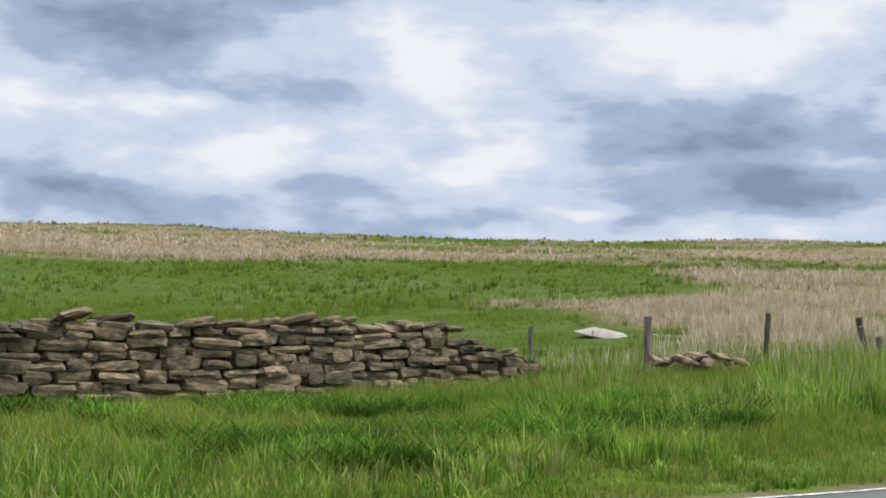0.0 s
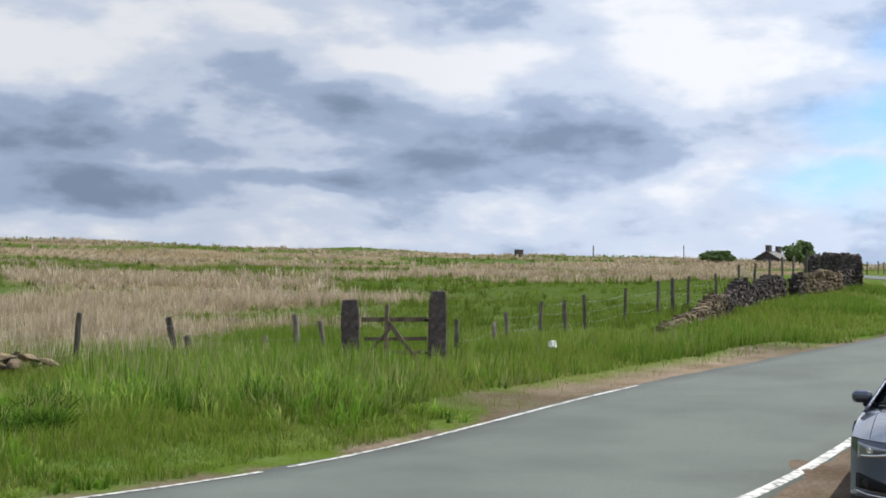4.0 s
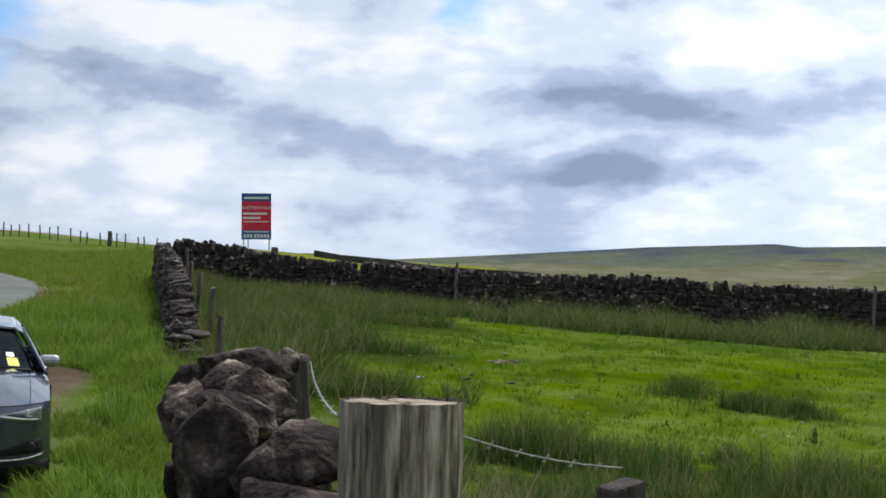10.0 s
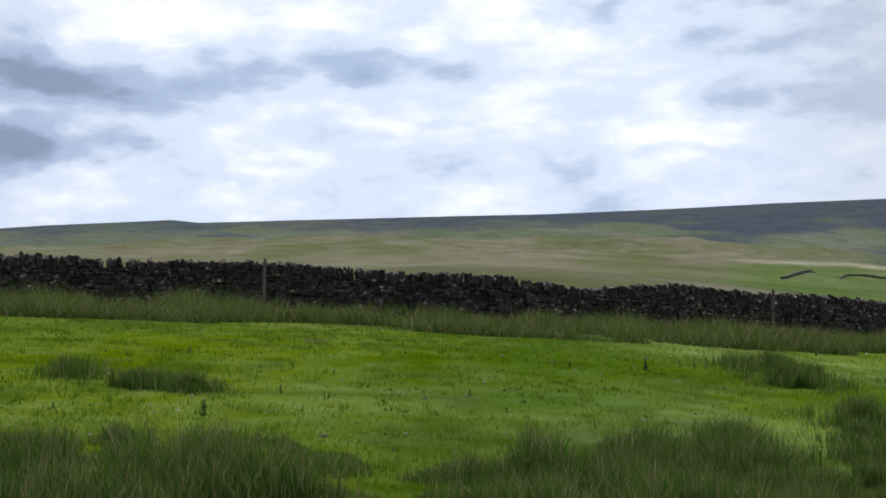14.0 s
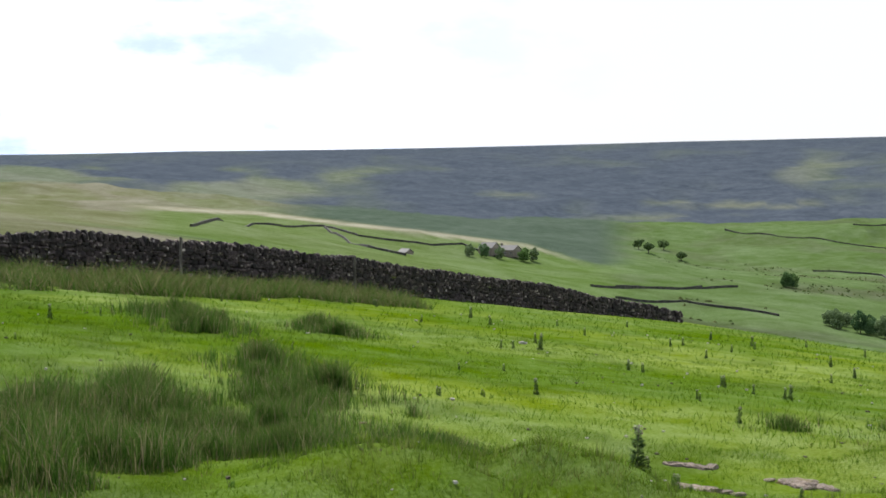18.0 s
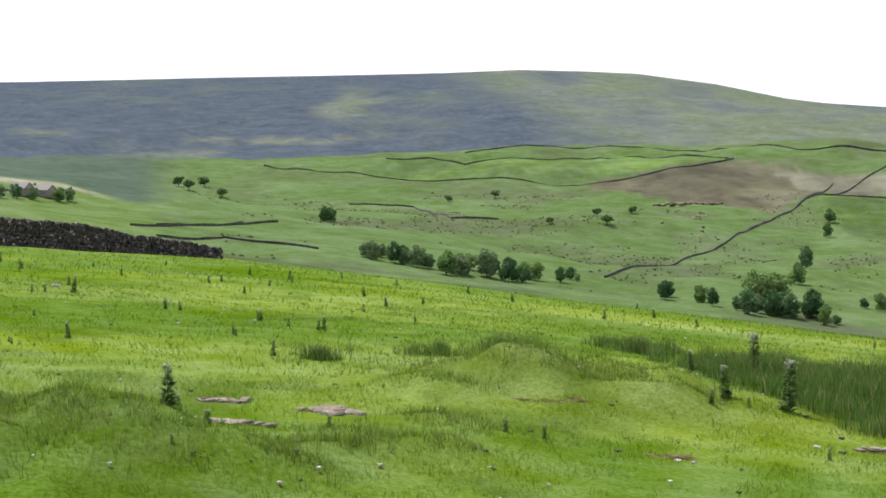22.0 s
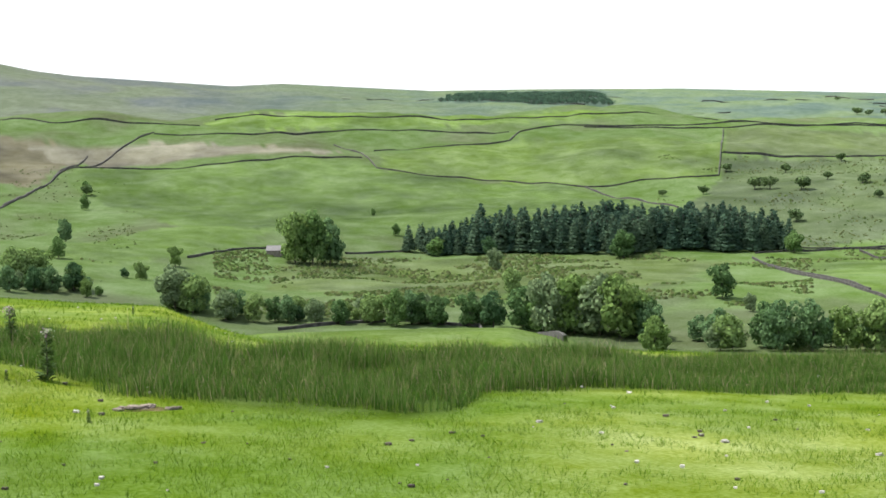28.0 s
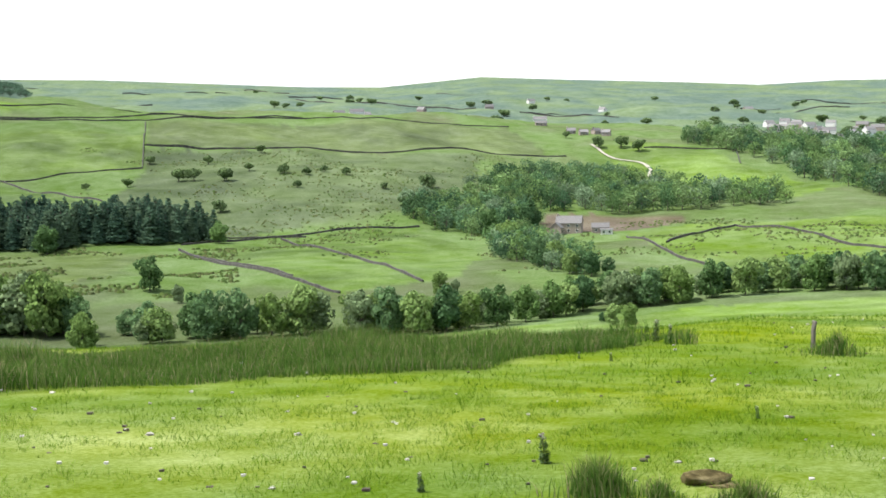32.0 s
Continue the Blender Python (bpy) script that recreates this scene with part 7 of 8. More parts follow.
def trunk_np(rng, h, r, limbs, reach):
    """A tapered trunk with limbs, as one mesh: vertices and faces."""
    vs, fs = [], []

    def limb(a, b, r0, r1, sides=6):
        a, b = np.array(a, float), np.array(b, float)
        d = (b - a) / np.linalg.norm(b - a)
        u = np.cross(d, (0.3, 0.9, 0.1)); u /= np.linalg.norm(u)
        v = np.cross(d, u)
        k0 = len(vs)
        for p, rr in ((a, r0), ((a + b) / 2 + rng.normal(scale=r0 * 0.4, size=3), (r0 + r1) / 2), (b, r1)):
            for q in range(sides):
                t = 2 * math.pi * q / sides
                vs.append(p + (u * math.cos(t) + v * math.sin(t)) * rr)
        for lv in range(2):
            for q in range(sides):
                fs.append((k0 + lv * sides + q, k0 + lv * sides + (q + 1) % sides, k0 + (lv + 1) * sides + (q + 1) % sides, k0 + (lv + 1) * sides + q))

    limb((0, 0, -0.6), (0, 0, h), r, r * 0.55)
    for k in range(limbs):
        t = 2 * math.pi * (k + rng.uniform(-0.2, 0.2)) / limbs
        z = h * rng.uniform(0.55, 1.0)
        limb((0, 0, z), (reach * math.cos(t), reach * math.sin(t), z + reach * rng.uniform(0.5, 1.0)), r * 0.45, r * 0.12)
    return np.array(vs), np.array(fs)



# ---- in the pasture: thistles, stones, dung, earth ----
MAT["pale_stone"] = surface("bleached_limestone", [(0.3, (0.24, 0.22, 0.19)), (0.6, (0.42, 0.40, 0.36))], 9, 6, 0.9, 0.4, 30, vary=0.25)
MAT["dung"] = surface("dry_dung", [(0.3, (0.035, 0.026, 0.018)), (0.6, (0.08, 0.062, 0.045))], 12, 6, 0.95, 0.6, 40, vary=0.3)
MAT["earth"] = surface("bare_earth", [(0.35, (0.035, 0.03, 0.014)), (0.48, (0.075, 0.062, 0.028)), (0.65, (0.16, 0.135, 0.07))], 9, 10, 0.95, 0.9, 30, spec=0.0)


def thistle_meshes(seed):
    """A marsh thistle, one unit high: stem, whorls of spiny leaves, a tuft of heads."""
    rng = np.random.RandomState(seed)
    sv, sf = trunk_np(rng, 0.9, 0.018, 5, 0.10)
    n = 230
    t = np.sort(rng.uniform(0.04, 0.92, n))
    a = rng.uniform(0, 2 * np.pi, n)
    ln = (0.24 - 0.15 * t) * rng.uniform(0.6, 1.2, n)
    d = np.stack([np.cos(a), np.sin(a), rng.uniform(0.0, 0.8, n)], 1)
    p = np.stack([0 * t, 0 * t, t], 1) + d * np.array([[0.03, 0.03, 0]])
    side = np.stack([-np.sin(a), np.cos(a), 0 * a], 1) * (ln * 0.16)[:, None]
    mid = p + d * (ln * 0.5)[:, None]
    tip = p + d * ln[:, None] - np.array([[0, 0, 1]]) * (ln * 0.25)[:, None]
    v = np.stack([p, mid - side * 1.5, tip, mid + side * 1.5], 1)
    c = np.repeat(shades(n, [(0.11, 0.18, 0.06), (0.15, 0.22, 0.09), (0.08, 0.13, 0.04)]), 4, 0)
    m = 70
    hp = np.stack([rng.normal(0, 0.055, m), rng.normal(0, 0.055, m), 0.92 + rng.uniform(-0.10, 0.07, m)], 1)
    q = rng.normal(size=(m, 3)); q /= np.linalg.norm(q, axis=1)[:, None]
    u = np.cross(q, rng.normal(size=(m, 3))); u /= np.linalg.norm(u, axis=1)[:, None]
    w = np.cross(u, q)
    s = 0.022
    hv = np.stack([hp - u * s, hp + w * s, hp + u * s, hp - w * s], 1)
    hc = np.repeat(shades(m, [(0.48, 0.52, 0.38), (0.36, 0.42, 0.26), (0.30, 0.20, 0.26)]), 4, 0)
    return (mesh_np("stem", sv, sf, [MAT["bark"]]), mesh_np("foliage", np.vstack([v.reshape(-1, 3), hv.reshape(-1, 3)]), np.arange(4 * (n + m)).reshape(n + m, 4), [MAT["leaf"]], np.vstack([c, hc])))


THISTLES = [thistle_meshes(_s) for _s in range(4)]


def thistle(az, d, h, k=0):
    x, y = polar(az, d)
    t = thing("thistle", Matrix.LocRotScale((x, y, gz(x, y) - 0.02), Euler((radians(5 * math.sin(az * 7)), radians(5 * math.cos(az * 5)), az)), (h * 0.85, h * 0.85, h)), "tall green marsh thistle with pale heads in the pasture", "thistle", "thistles")
    for me in THISTLES[k % 4]:
        part(me.name.split(".")[0], me, None, t)


for _k, (_a, _d, _h) in enumerate([(139.3, 16, 0.42), (141.7, 15.8, 0.6), (138.7, 15.2, 0.2), (137.9, 20, 0.34), (138.8, 20.4, 0.29), (130.5, 12.3, 0.14)]):
    thistle(_a, _d, _h, _k)
for _k, (_a, _d, _h) in enumerate([(119.5, 21, 0.16), (113.1, 19.8, 0.25), (108.5, 38.9, 0.23), (110.5, 44.8, 0.38), (111.3, 41, 0.31), (112.2, 30.5, 0.2), (111.8, 23.5, 0.14), (110.9, 18.9, 0.11), (109.1, 18.5, 0.14), (121.7, 23.6, 0.18), (120.5, 25.2, 0.21), (122.9, 22.9, 0.21), (125.6, 35.6, 0.27), (124.7, 30.8, 0.21), (120.9, 39.7, 0.23), (119.9, 36.2, 0.24), (130.7, 46, 0.27), (126, 54.5, 0.32), (116.8, 27.4, 0.21), (119, 40, 0.24), (120.1, 49.6, 0.29), (121.8, 45, 0.26), (113.1, 33, 0.25), (115.1, 39.7, 0.23), (100.5, 39.5, 0.2), (103.6, 42.9, 0.22), (106.6, 45.7, 0.23), (116.8, 54.5, 0.27), (114, 46.5, 0.23), (123.8, 56.5, 0.33), (127.1, 37.1, 0.25)]):
    thistle(_a, _d, _h, _k)
for _k, (_a, _d, _h) in enumerate([(117, 11.2, 0.4), (117.5, 11.2, 0.19), (118.5, 12.2, 0.15), (118.6, 11, 0.16), (119.2, 11.4, 0.13), (121.4, 11, 0.12), (122.1, 11, 0.1), (123.4, 11.8, 0.15), (117.2, 10, 0.1), (119.6, 20.7, 0.14), (120.6, 25, 0.23), (118.5, 38.9, 0.26), (120.1, 50.3, 0.3), (121.7, 48.8, 0.37), (124.7, 38.3, 0.32), (125.6, 35.1, 0.27), (123.1, 22.8, 0.27), (128.3, 28.4, 0.17), (130.7, 46.4, 0.35), (128.9, 54.5, 0.37), (132.1, 12.4, 0.15), (138.1, 42, 0.32), (136.4, 47, 0.36), (135.7, 61, 0.31), (140.4, 33.8, 0.23), (134.4, 40.4, 0.34), (143.3, 13.1, 0.14), (144.9, 38.2, 0.22), (126.8, 27.9, 0.19), (121.1, 18.1, 0.23), (116.8, 27.5, 0.23), (117.4, 27.3, 0.21)]):
    thistle(_a, _d, _h, _k)
for _k, (_a, _d, _h) in enumerate([(70.9, 22.1, 0.2), (76.4, 16.5, 0.21), (75.8, 24.8, 0.15), (68.8, 20.1, 0.1), (70.7, 17, 0.1), (79.4, 19, 0.13), (90.9, 25, 0.15), (92.6, 21.5, 0.11), (93.9, 25.8, 0.28), (95.8, 27.9, 0.16), (88.5, 29.1, 0.12), (81.5, 21.7, 0.1), (86.9, 19.5, 0.11)]):
    thistle(_a, _d, _h, _k)
for _k, (_a, _d, _h) in enumerate([(106.7, 44.8, 0.26), (111.7, 30.2, 0.2), (113.3, 30.7, 0.39), (109.2, 18.4, 0.14), (111, 18.7, 0.11), (111.3, 13.2, 0.1), (110, 22.9, 0.13), (103.3, 23.6, 0.12)]):
    thistle(_a, _d, _h, _k)
for _k, (_a, _d, _h) in enumerate([(180.3, 9.1, 0.16), (187.6, 19.5, 0.15), (186.3, 19.9, 0.12), (193.7, 13.1, 0.14), (185.3, 10.3, 0.26), (189.3, 24, 0.4), (189.9, 23.2, 0.35)]):
    thistle(_a, _d, _h, _k)
for _k, (_a, _d, _h) in enumerate([(140.4, 19.9, 0.67), (140.2, 15.5, 0.14)]):
    thistle(_a, _d, _h, _k)


def field_stone(az, d, w, what):
    x, y = polar(az, d)
    words = (("field_stone", "pale bleached stone lying in short turf", "stone", "pale_stone", 0.5), ("stone_heap", "weathered flat stone bedded in the turf", "stone", "grit", 0.3), ("dung_pat", "dark dry sheep dung on the turf", "dung", "dung", 0.30))[what]
    w *= 0.62 if what == 2 else 0.85
    bm = rock_shape(int(az * 100) % 50, 0.34, 3)
    for v in bm.verts:
        v.co = Vector((v.co.x * w * 0.66, v.co.y * w * 0.55, max(v.co.z, -0.25) * w * 0.5 * words[4] * (1.4 - v.co.x**2 - v.co.y**2)))
    me = bpy.data.meshes.new(words[0]); bm.to_mesh(me); bm.free(); me.materials.append(MAT[words[3]])
    o = new(words[0], me)
    o.matrix_basis = pose(x, y, gz(x, y) + 0.06 * w, 0, 0, az * 31)
    tagged(o, words[1], words[2], words[0] + "s in the pasture")


for _a, _d, _w, _q in [(123.4, 13.7, 0.33, 1), (129.9, 10.8, 0.08, 0), (133.4, 15.9, 0.1, 0), (135.6, 15.9, 0.08, 2), (137.4, 12.2, 0.12, 0), (142.8, 13.8, 0.13, 0), (147.8, 11.8, 0.11, 2), (130.8, 16.2, 0.09, 0), (129.7, 15, 0.08, 2), (126.2, 14.3, 0.08, 2), (132.8, 14.5, 0.06, 0), (125, 16.4, 0.13, 2), (135.3, 13.2, 0.08, 2), (127.5, 14, 0.07, 2)]:
    field_stone(_a, _d, _w, _q)
for _a, _d, _w, _q in [(169, 12.4, 0.12, 0), (153.7, 8.8, 0.18, 0), (161.5, 13.3, 0.12, 0), (171.8, 13.5, 0.08, 2), (165.1, 16.4, 0.1, 0), (177.3, 14.1, 0.1, 2), (179.3, 15.4, 0.11, 2), (177.8, 8.5, 0.06, 0), (175, 12.2, 0.11, 0), (167.8, 12.6, 0.12, 2), (178.9, 12.9, 0.07, 0), (165.1, 11.6, 0.08, 2), (174.5, 13.8, 0.07, 0), (159.5, 11, 0.07, 2), (178.2, 11.6, 0.11, 2), (180.9, 8.7, 0.09, 0), (162.5, 15, 0.08, 2), (171.6, 9.6, 0.09, 2), (179.7, 10.7, 0.08, 2), (163.8, 9.2, 0.04, 2), (157.8, 10, 0.06, 2), (174.1, 9.4, 0.08, 0), (176.1, 15.2, 0.09, 2), (182.2, 12.6, 0.08, 2)]:
    field_stone(_a, _d, _w, _q)
for _a, _d, _w, _q in [(64.5, 20.7, 0.22, 1), (81.1, 15, 0.24, 2), (74.6, 14.2, 0.14, 0), (66.1, 14.8, 0.08, 0), (67.2, 15, 0.06, 0), (67.6, 17.7, 0.06, 0), (88.3, 15.8, 0.06, 0), (75.4, 16.9, 0.07, 0), (78.8, 16.8, 0.05, 0), (85.1, 18.7, 0.15, 2), (95.2, 24.1, 0.08, 0)]:
    field_stone(_a, _d, _w, _q)
for _a, _d, _w, _q in [(60.8, 20.8, 0.2, 0), (62.6, 20.9, 0.25, 1), (59.4, 15.3, 0.15, 1)]:
    field_stone(_a, _d, _w, _q)
for _a, _d, _w, _q in [(109.7, 18, 0.14, 0), (112.6, 32.2, 0.31, 0), (106.1, 15, 0.14, 1), (103.9, 28.5, 0.16, 0), (108.3, 39.4, 0.19, 0), (115.1, 15.4, 0.07, 0), (113.6, 13.9, 0.07, 2)]:
    field_stone(_a, _d, _w, _q)
for _a, _d, _w, _q in [(169, 12.4, 0.11, 0), (171.5, 9.6, 0.09, 2), (173.5, 9.5, 0.08, 2), (196.6, 17.6, 0.07, 0), (190.7, 10.4, 0.09, 0), (179, 12.8, 0.06, 0), (179.3, 15.4, 0.1, 2), (177.3, 14.1, 0.11, 2)]:
    field_stone(_a, _d, _w, _q)


MAT["rubble"] = surface("reddish_rubble", [(0.3, (0.09, 0.068, 0.052)), (0.5, (0.19, 0.15, 0.12)), (0.7, (0.34, 0.28, 0.235))], 7, 6, 0.92, 0.5, 30, vary=0.4)


def rubble_patch(az, d, a, b, n, seed):
    """A worn patch where flat stones show through the turf."""
    rng = random.Random(seed)
    x, y = polar(az, d)
    p = thing("rubble_patch", pose(x, y, gz(x, y), 0, 0, -az), "patch of flat reddish stones showing through the turf", "rubble", "rubble patches")
    me = mesh_np("stone", ROCKS[seed % 14][0], ROCKS[seed % 14][1], [MAT["rubble"]])
    for _ in range(n):
        u, v = rng.gauss(0, 0.45) * a, rng.gauss(0, 0.45) * b
        w = rng.uniform(0.05, 0.13)
        c, q = math.cos(radians(az)), math.sin(radians(az))
        h = gz(x + u * c + v * q, y - u * q + v * c) - gz(x, y)
        o = part("stone", me, None, p)
        o.matrix_basis = Matrix.LocRotScale((u, v, h + 0.012), Euler((rng.uniform(-0.2, 0.2), rng.uniform(-0.2, 0.2), rng.uniform(0, 6))), (w * 1.4, w * 0.9, w * 0.34))


boulder("earth_clod", pose(*polar(191.7, 9.55), gz(*polar(191.7, 9.55)) + 0.02, 0, 0, 20), (0.50, 0.42, 0.18), 812, "dark brown clod of turned earth on the turf", "earth")
for _k, (_a, _d, _p, _q, _n) in enumerate(((119.0, 14.0, 0.22, 0.12, 16), (119.8, 12.4, 0.28, 0.12, 20), (123.4, 13.6, 0.24, 0.26, 34), (145.4, 14.0, 0.30, 0.16, 9), (64.2, 24.0, 0.4, 0.3, 10), (103.6, 15.6, 0.24, 0.2, 8))):
    rubble_patch(_a, _d, _p, _q, _n, 60 + _k)


# the common scatter of droppings and chips on the turf
_sv, _sf, _sn = [], [], 0
_rs = random.Random(31)
for _k in range(420):
    _a, _d = _rs.uniform(56, 202), 8 + 42 * _rs.random() ** 1.6
    _x, _y = polar(_a, _d)
    _w = _rs.uniform(0.015, 0.05)
    _q = np.array(ROCKS[_k % 14][0]) * np.array([_w * 1.3, _w, _w * 0.6]) + np.array([_x, _y, gz(_x, _y) + 0.01])
    _sv.append(_q); _sf.append(ROCKS[_k % 14][1] + _sn); _sn += len(_q)
tagged(new("droppings", mesh_np("droppings", np.vstack(_sv), np.vstack(_sf), [MAT["dung"]])), "scattered dark droppings on the grazed turf", "droppings", kind="stuff")


_sv, _sf, _sn = [], [], 0
for _k in range(330):
    _a, _d = _rs.uniform(58, 202), 9 + 40 * _rs.random() ** 1.4
    _x, _y = polar(_a, _d)
    _w = _rs.uniform(0.008, 0.022) * (1 + _d / 25)
    _q = np.array(ROCKS[_k % 14][0]) * np.array([_w * 1.3, _w, _w * 0.7]) + np.array([_x, _y, gz(_x, _y) + 0.03])
    _sv.append(_q); _sf.append(ROCKS[_k % 14][1] + _sn); _sn += len(_q)
tagged(new("stone_chips", mesh_np("stone_chips", np.vstack(_sv), np.vstack(_sf), [MAT["pale_stone"]])), "scattered pale stone chips on the grazed turf", "stone chips", kind="stuff")


def scrape(az, d, a, b, label="bare earth scrape worn into the turf"):
    """A shallow patch of bare soil with a crumbled rim."""
    x, y = polar(az, d)
    n, m = 28, 5
    vs = [(x, y, gz(x, y) + 0.012)]
    for k in range(1, m + 1):
        for q in range(n):
            t = 2 * math.pi * q / n
            rr = k / m * (1 + 0.3 * noise.noise(Vector((math.cos(t) * 2 + az, math.sin(t) * 2, d))))
            px, py = a * rr * math.cos(t), b * rr * math.sin(t)
            c, s = math.cos(radians(az)), math.sin(radians(az))
            wx, wy = x + px * c + py * s, y - px * s + py * c
            vs.append((wx, wy, gz(wx, wy) + (0.006 + 0.02 * noise.noise(Vector((wx * 6, wy * 6, 1))) if k < m else -0.02)))
    fs = [(0, 1 + q, 1 + (q + 1) % n, 1 + (q + 1) % n) for q in range(n)]
    bm = bmesh.new()
    bv = [bm.verts.new(v) for v in vs]
    for q in range(n):
        bm.faces.new((bv[0], bv[1 + q], bv[1 + (q + 1) % n]))
        for k in range(m - 1):
            i, j = 1 + k * n + q, 1 + k * n + (q + 1) % n
            bm.faces.new((bv[i], bv[i + n], bv[j + n], bv[j]))
    me = bpy.data.meshes.new("earth_scrape"); bm.to_mesh(me); bm.free(); me.materials.append(MAT["earth"])
    tagged(new("earth_scrape", me), label, "bare earth", "earth scrapes")


for _a, _d, _p, _q in ((119.0, 14.0, 0.2, 0.12), (119.8, 12.4, 0.26, 0.14), (123.4, 13.6, 0.22, 0.18), (145.4, 14.0, 0.36, 0.2), (137.2, 12.4, 0.28, 0.14), (192.7, 9.5, 0.2, 0.12), (64.2, 24.0, 0.35, 0.3), (132.0, 14.6, 0.5, 0.12), (80.8, 29, 0.3, 0.4)):
    scrape(_a, _d, _p, _q)

# ---- over the valley: field walls, trees, farms ----
def far_line(pts, step):
    p = np.array([polar(*q) for q in pts])
    return spline(p, step) if len(p) > 2 else np.linspace(p[0], p[1], max(4, int(np.linalg.norm(p[1] - p[0]) / step)))


def far_wall(pts, h=0.95, t=0.7):
    """A field wall in the distance, with an uneven top, laid over the ground."""
    q = np.array([polar(*c) for c in pts])
    p = np.vstack([np.linspace(a, b, max(3, int(np.linalg.norm(b - a) / 5.0)), endpoint=False) for a, b in zip(q, q[1:])] + [q[-1:]])
    z = land(p[:, 0], p[:, 1])
    d = np.gradient(p, axis=0); d /= np.linalg.norm(d, axis=1)[:, None]
    n = np.stack([-d[:, 1], d[:, 0]], 1) * t / 2
    rng = np.random.RandomState(int(pts[0][0] * 10))
    hh = h * (1 + rng.uniform(-0.2, 0.15, len(p)))
    rows = [np.c_[p - n, z - 1.0], np.c_[p - n * 0.8, z + hh], np.c_[p + n * 0.8, z + hh], np.c_[p + n, z - 1.0]]
    v = np.stack(rows, 1)
    k = len(p)
    idx = np.arange(k * 4).reshape(k, 4)
    f = np.concatenate([np.stack([idx[:-1, j], idx[:-1, j + 1], idx[1:, j + 1], idx[1:, j]], -1) for j in range(3)])
    ob = new("field_wall", mesh_np("field_wall", v.reshape(-1, 3), f, [MAT["farstone"]]))
    return tagged(ob, "dark dry-stone field wall on the far hillside", "stone wall", "field walls over the valley")


far_wall([(139.9,818.0), (142.5,960.0), (144.4,1050.0), (145.9,1117.0)])
far_wall([(145.9,1109.0), (151.4,1095.0), (154.6,1116.0), (160.1,1115.0)])
far_wall([(143.0,971.0), (148.7,972.0), (154.1,993.0)])
far_wall([(153.0,1062.0), (154.1,1027.0), (154.7,956.0), (155.9,943.0), (160.0,924.0), (163.1,905.0)])
far_wall([(163.1,905.0), (168.4,922.0), (168.6,1113.0)])
far_wall([(154.6,1041.0), (160.1,1073.0), (160.5,1110.0), (162.3,1125.0), (174.8,1163.0)])
far_wall([(168.6,1002.0), (174.8,995.0)])
far_wall([(163.1,905.0), (166.8,785.0)])
far_wall([(148.3,1192.0), (155.5,1166.0), (162.3,1199.0), (169.0,1276.0)])
far_wall([(169.7,620.0), (171.2,578.0), (174.2,495.0)])
far_wall([(150.5,402.0), (153.0,416.0), (155.7,420.0), (158.7,410.0), (162.2,207.0)])
far_wall([(171.4,685.0), (174.8,678.0)])
far_wall([(153.3,654.0), (155.8,664.0)])
far_wall([(120.7,1167.0), (123.6,1097.0), (126.3,1074.0), (128.7,1051.0), (133.3,1027.0)])
far_wall([(125.6,1142.0), (127.4,1139.0), (128.8,1111.0), (129.9,1134.0), (134.2,1207.0), (139.3,1107.0)])
far_wall([(133.3,1027.0), (136.5,1058.0), (139.5,1106.0)])
far_wall([(124.1,902.0), (126.7,885.0), (128.2,776.0), (130.1,798.0)])
far_wall([(134.4,553.0), (137.8,709.0), (140.1,831.0), (141.9,923.0), (143.3,1044.0)])
far_wall([(128.8,1180.0), (134.2,1308.0), (142.0,1149.0), (147.7,1150.0)])
far_wall([(147.0,601.0), (148.7,638.0), (150.7,655.0)])
far_wall([(116.4,582.0), (119.8,634.0)])
far_wall([(116.4,537.0), (119.1,561.0), (122.8,536.0)])
far_wall([(99.3,446.0), (101.8,648.0), (104.6,718.0), (106.0,667.0), (108.0,674.0), (110.2,705.0), (111.6,679.0)])
far_wall([(104.6,708.0), (106.4,539.0), (107.9,520.0)])
far_wall([(115.4,556.0), (118.2,612.0), (121.2,645.0)])
far_wall([(168.5,997.0), (173.3,996.0), (178.5,999.0), (185.4,1027.0)])
far_wall([(163.1,1113.0), (168.6,1121.0), (175.4,1164.0), (183.1,1166.0)])
far_wall([(170.0,612.0), (172.4,531.0), (174.9,475.0), (176.1,453.0)])
far_wall([(173.8,668.0), (177.0,564.0), (179.5,473.0)])
far_wall([(169.8,649.0), (173.8,685.0), (179.4,708.0)])
far_wall([(188.5,1054.0), (192.1,1067.0), (192.3,992.0)])
far_wall([(187.8,650.0), (189.8,544.0), (191.0,511.0)])
far_wall([(189.4,587.0), (192.1,666.0), (197.9,541.0)])
far_wall([(56.6, 117), (59.6, 106), (62.5, 96), (66, 93)], 0.5, 0.5)

RIVER_A = [(140.4, 485, 11.6), (142.5, 476, 8.6), (146.4, 436, 12.2), (147.1, 432, 10.4), (148.4, 421, 8.4), (149.5, 422, 7.6), (150.9, 421, 7.6), (152, 416, 6.7), (153, 415, 6.6), (154.3, 415, 8.3), (155.3, 411, 9.9), (156.2, 415, 8.3), (157, 412, 8.2), (158.3, 411, 9), (161.6, 391, 14.9), (162.6, 389, 14.8), (163.6, 386, 14.7), (164.4, 381, 15.2), (165.6, 378, 9.1), (165.8, 348, 8.4), (168.3, 362, 8.7), (168.9, 351, 8.4), (170.7, 351, 11.2), (172, 353, 11.3), (173.3, 355, 9.9), (174.4, 357, 11.4), (159.3, 405, 9.8), (160.5, 402, 11.2)]
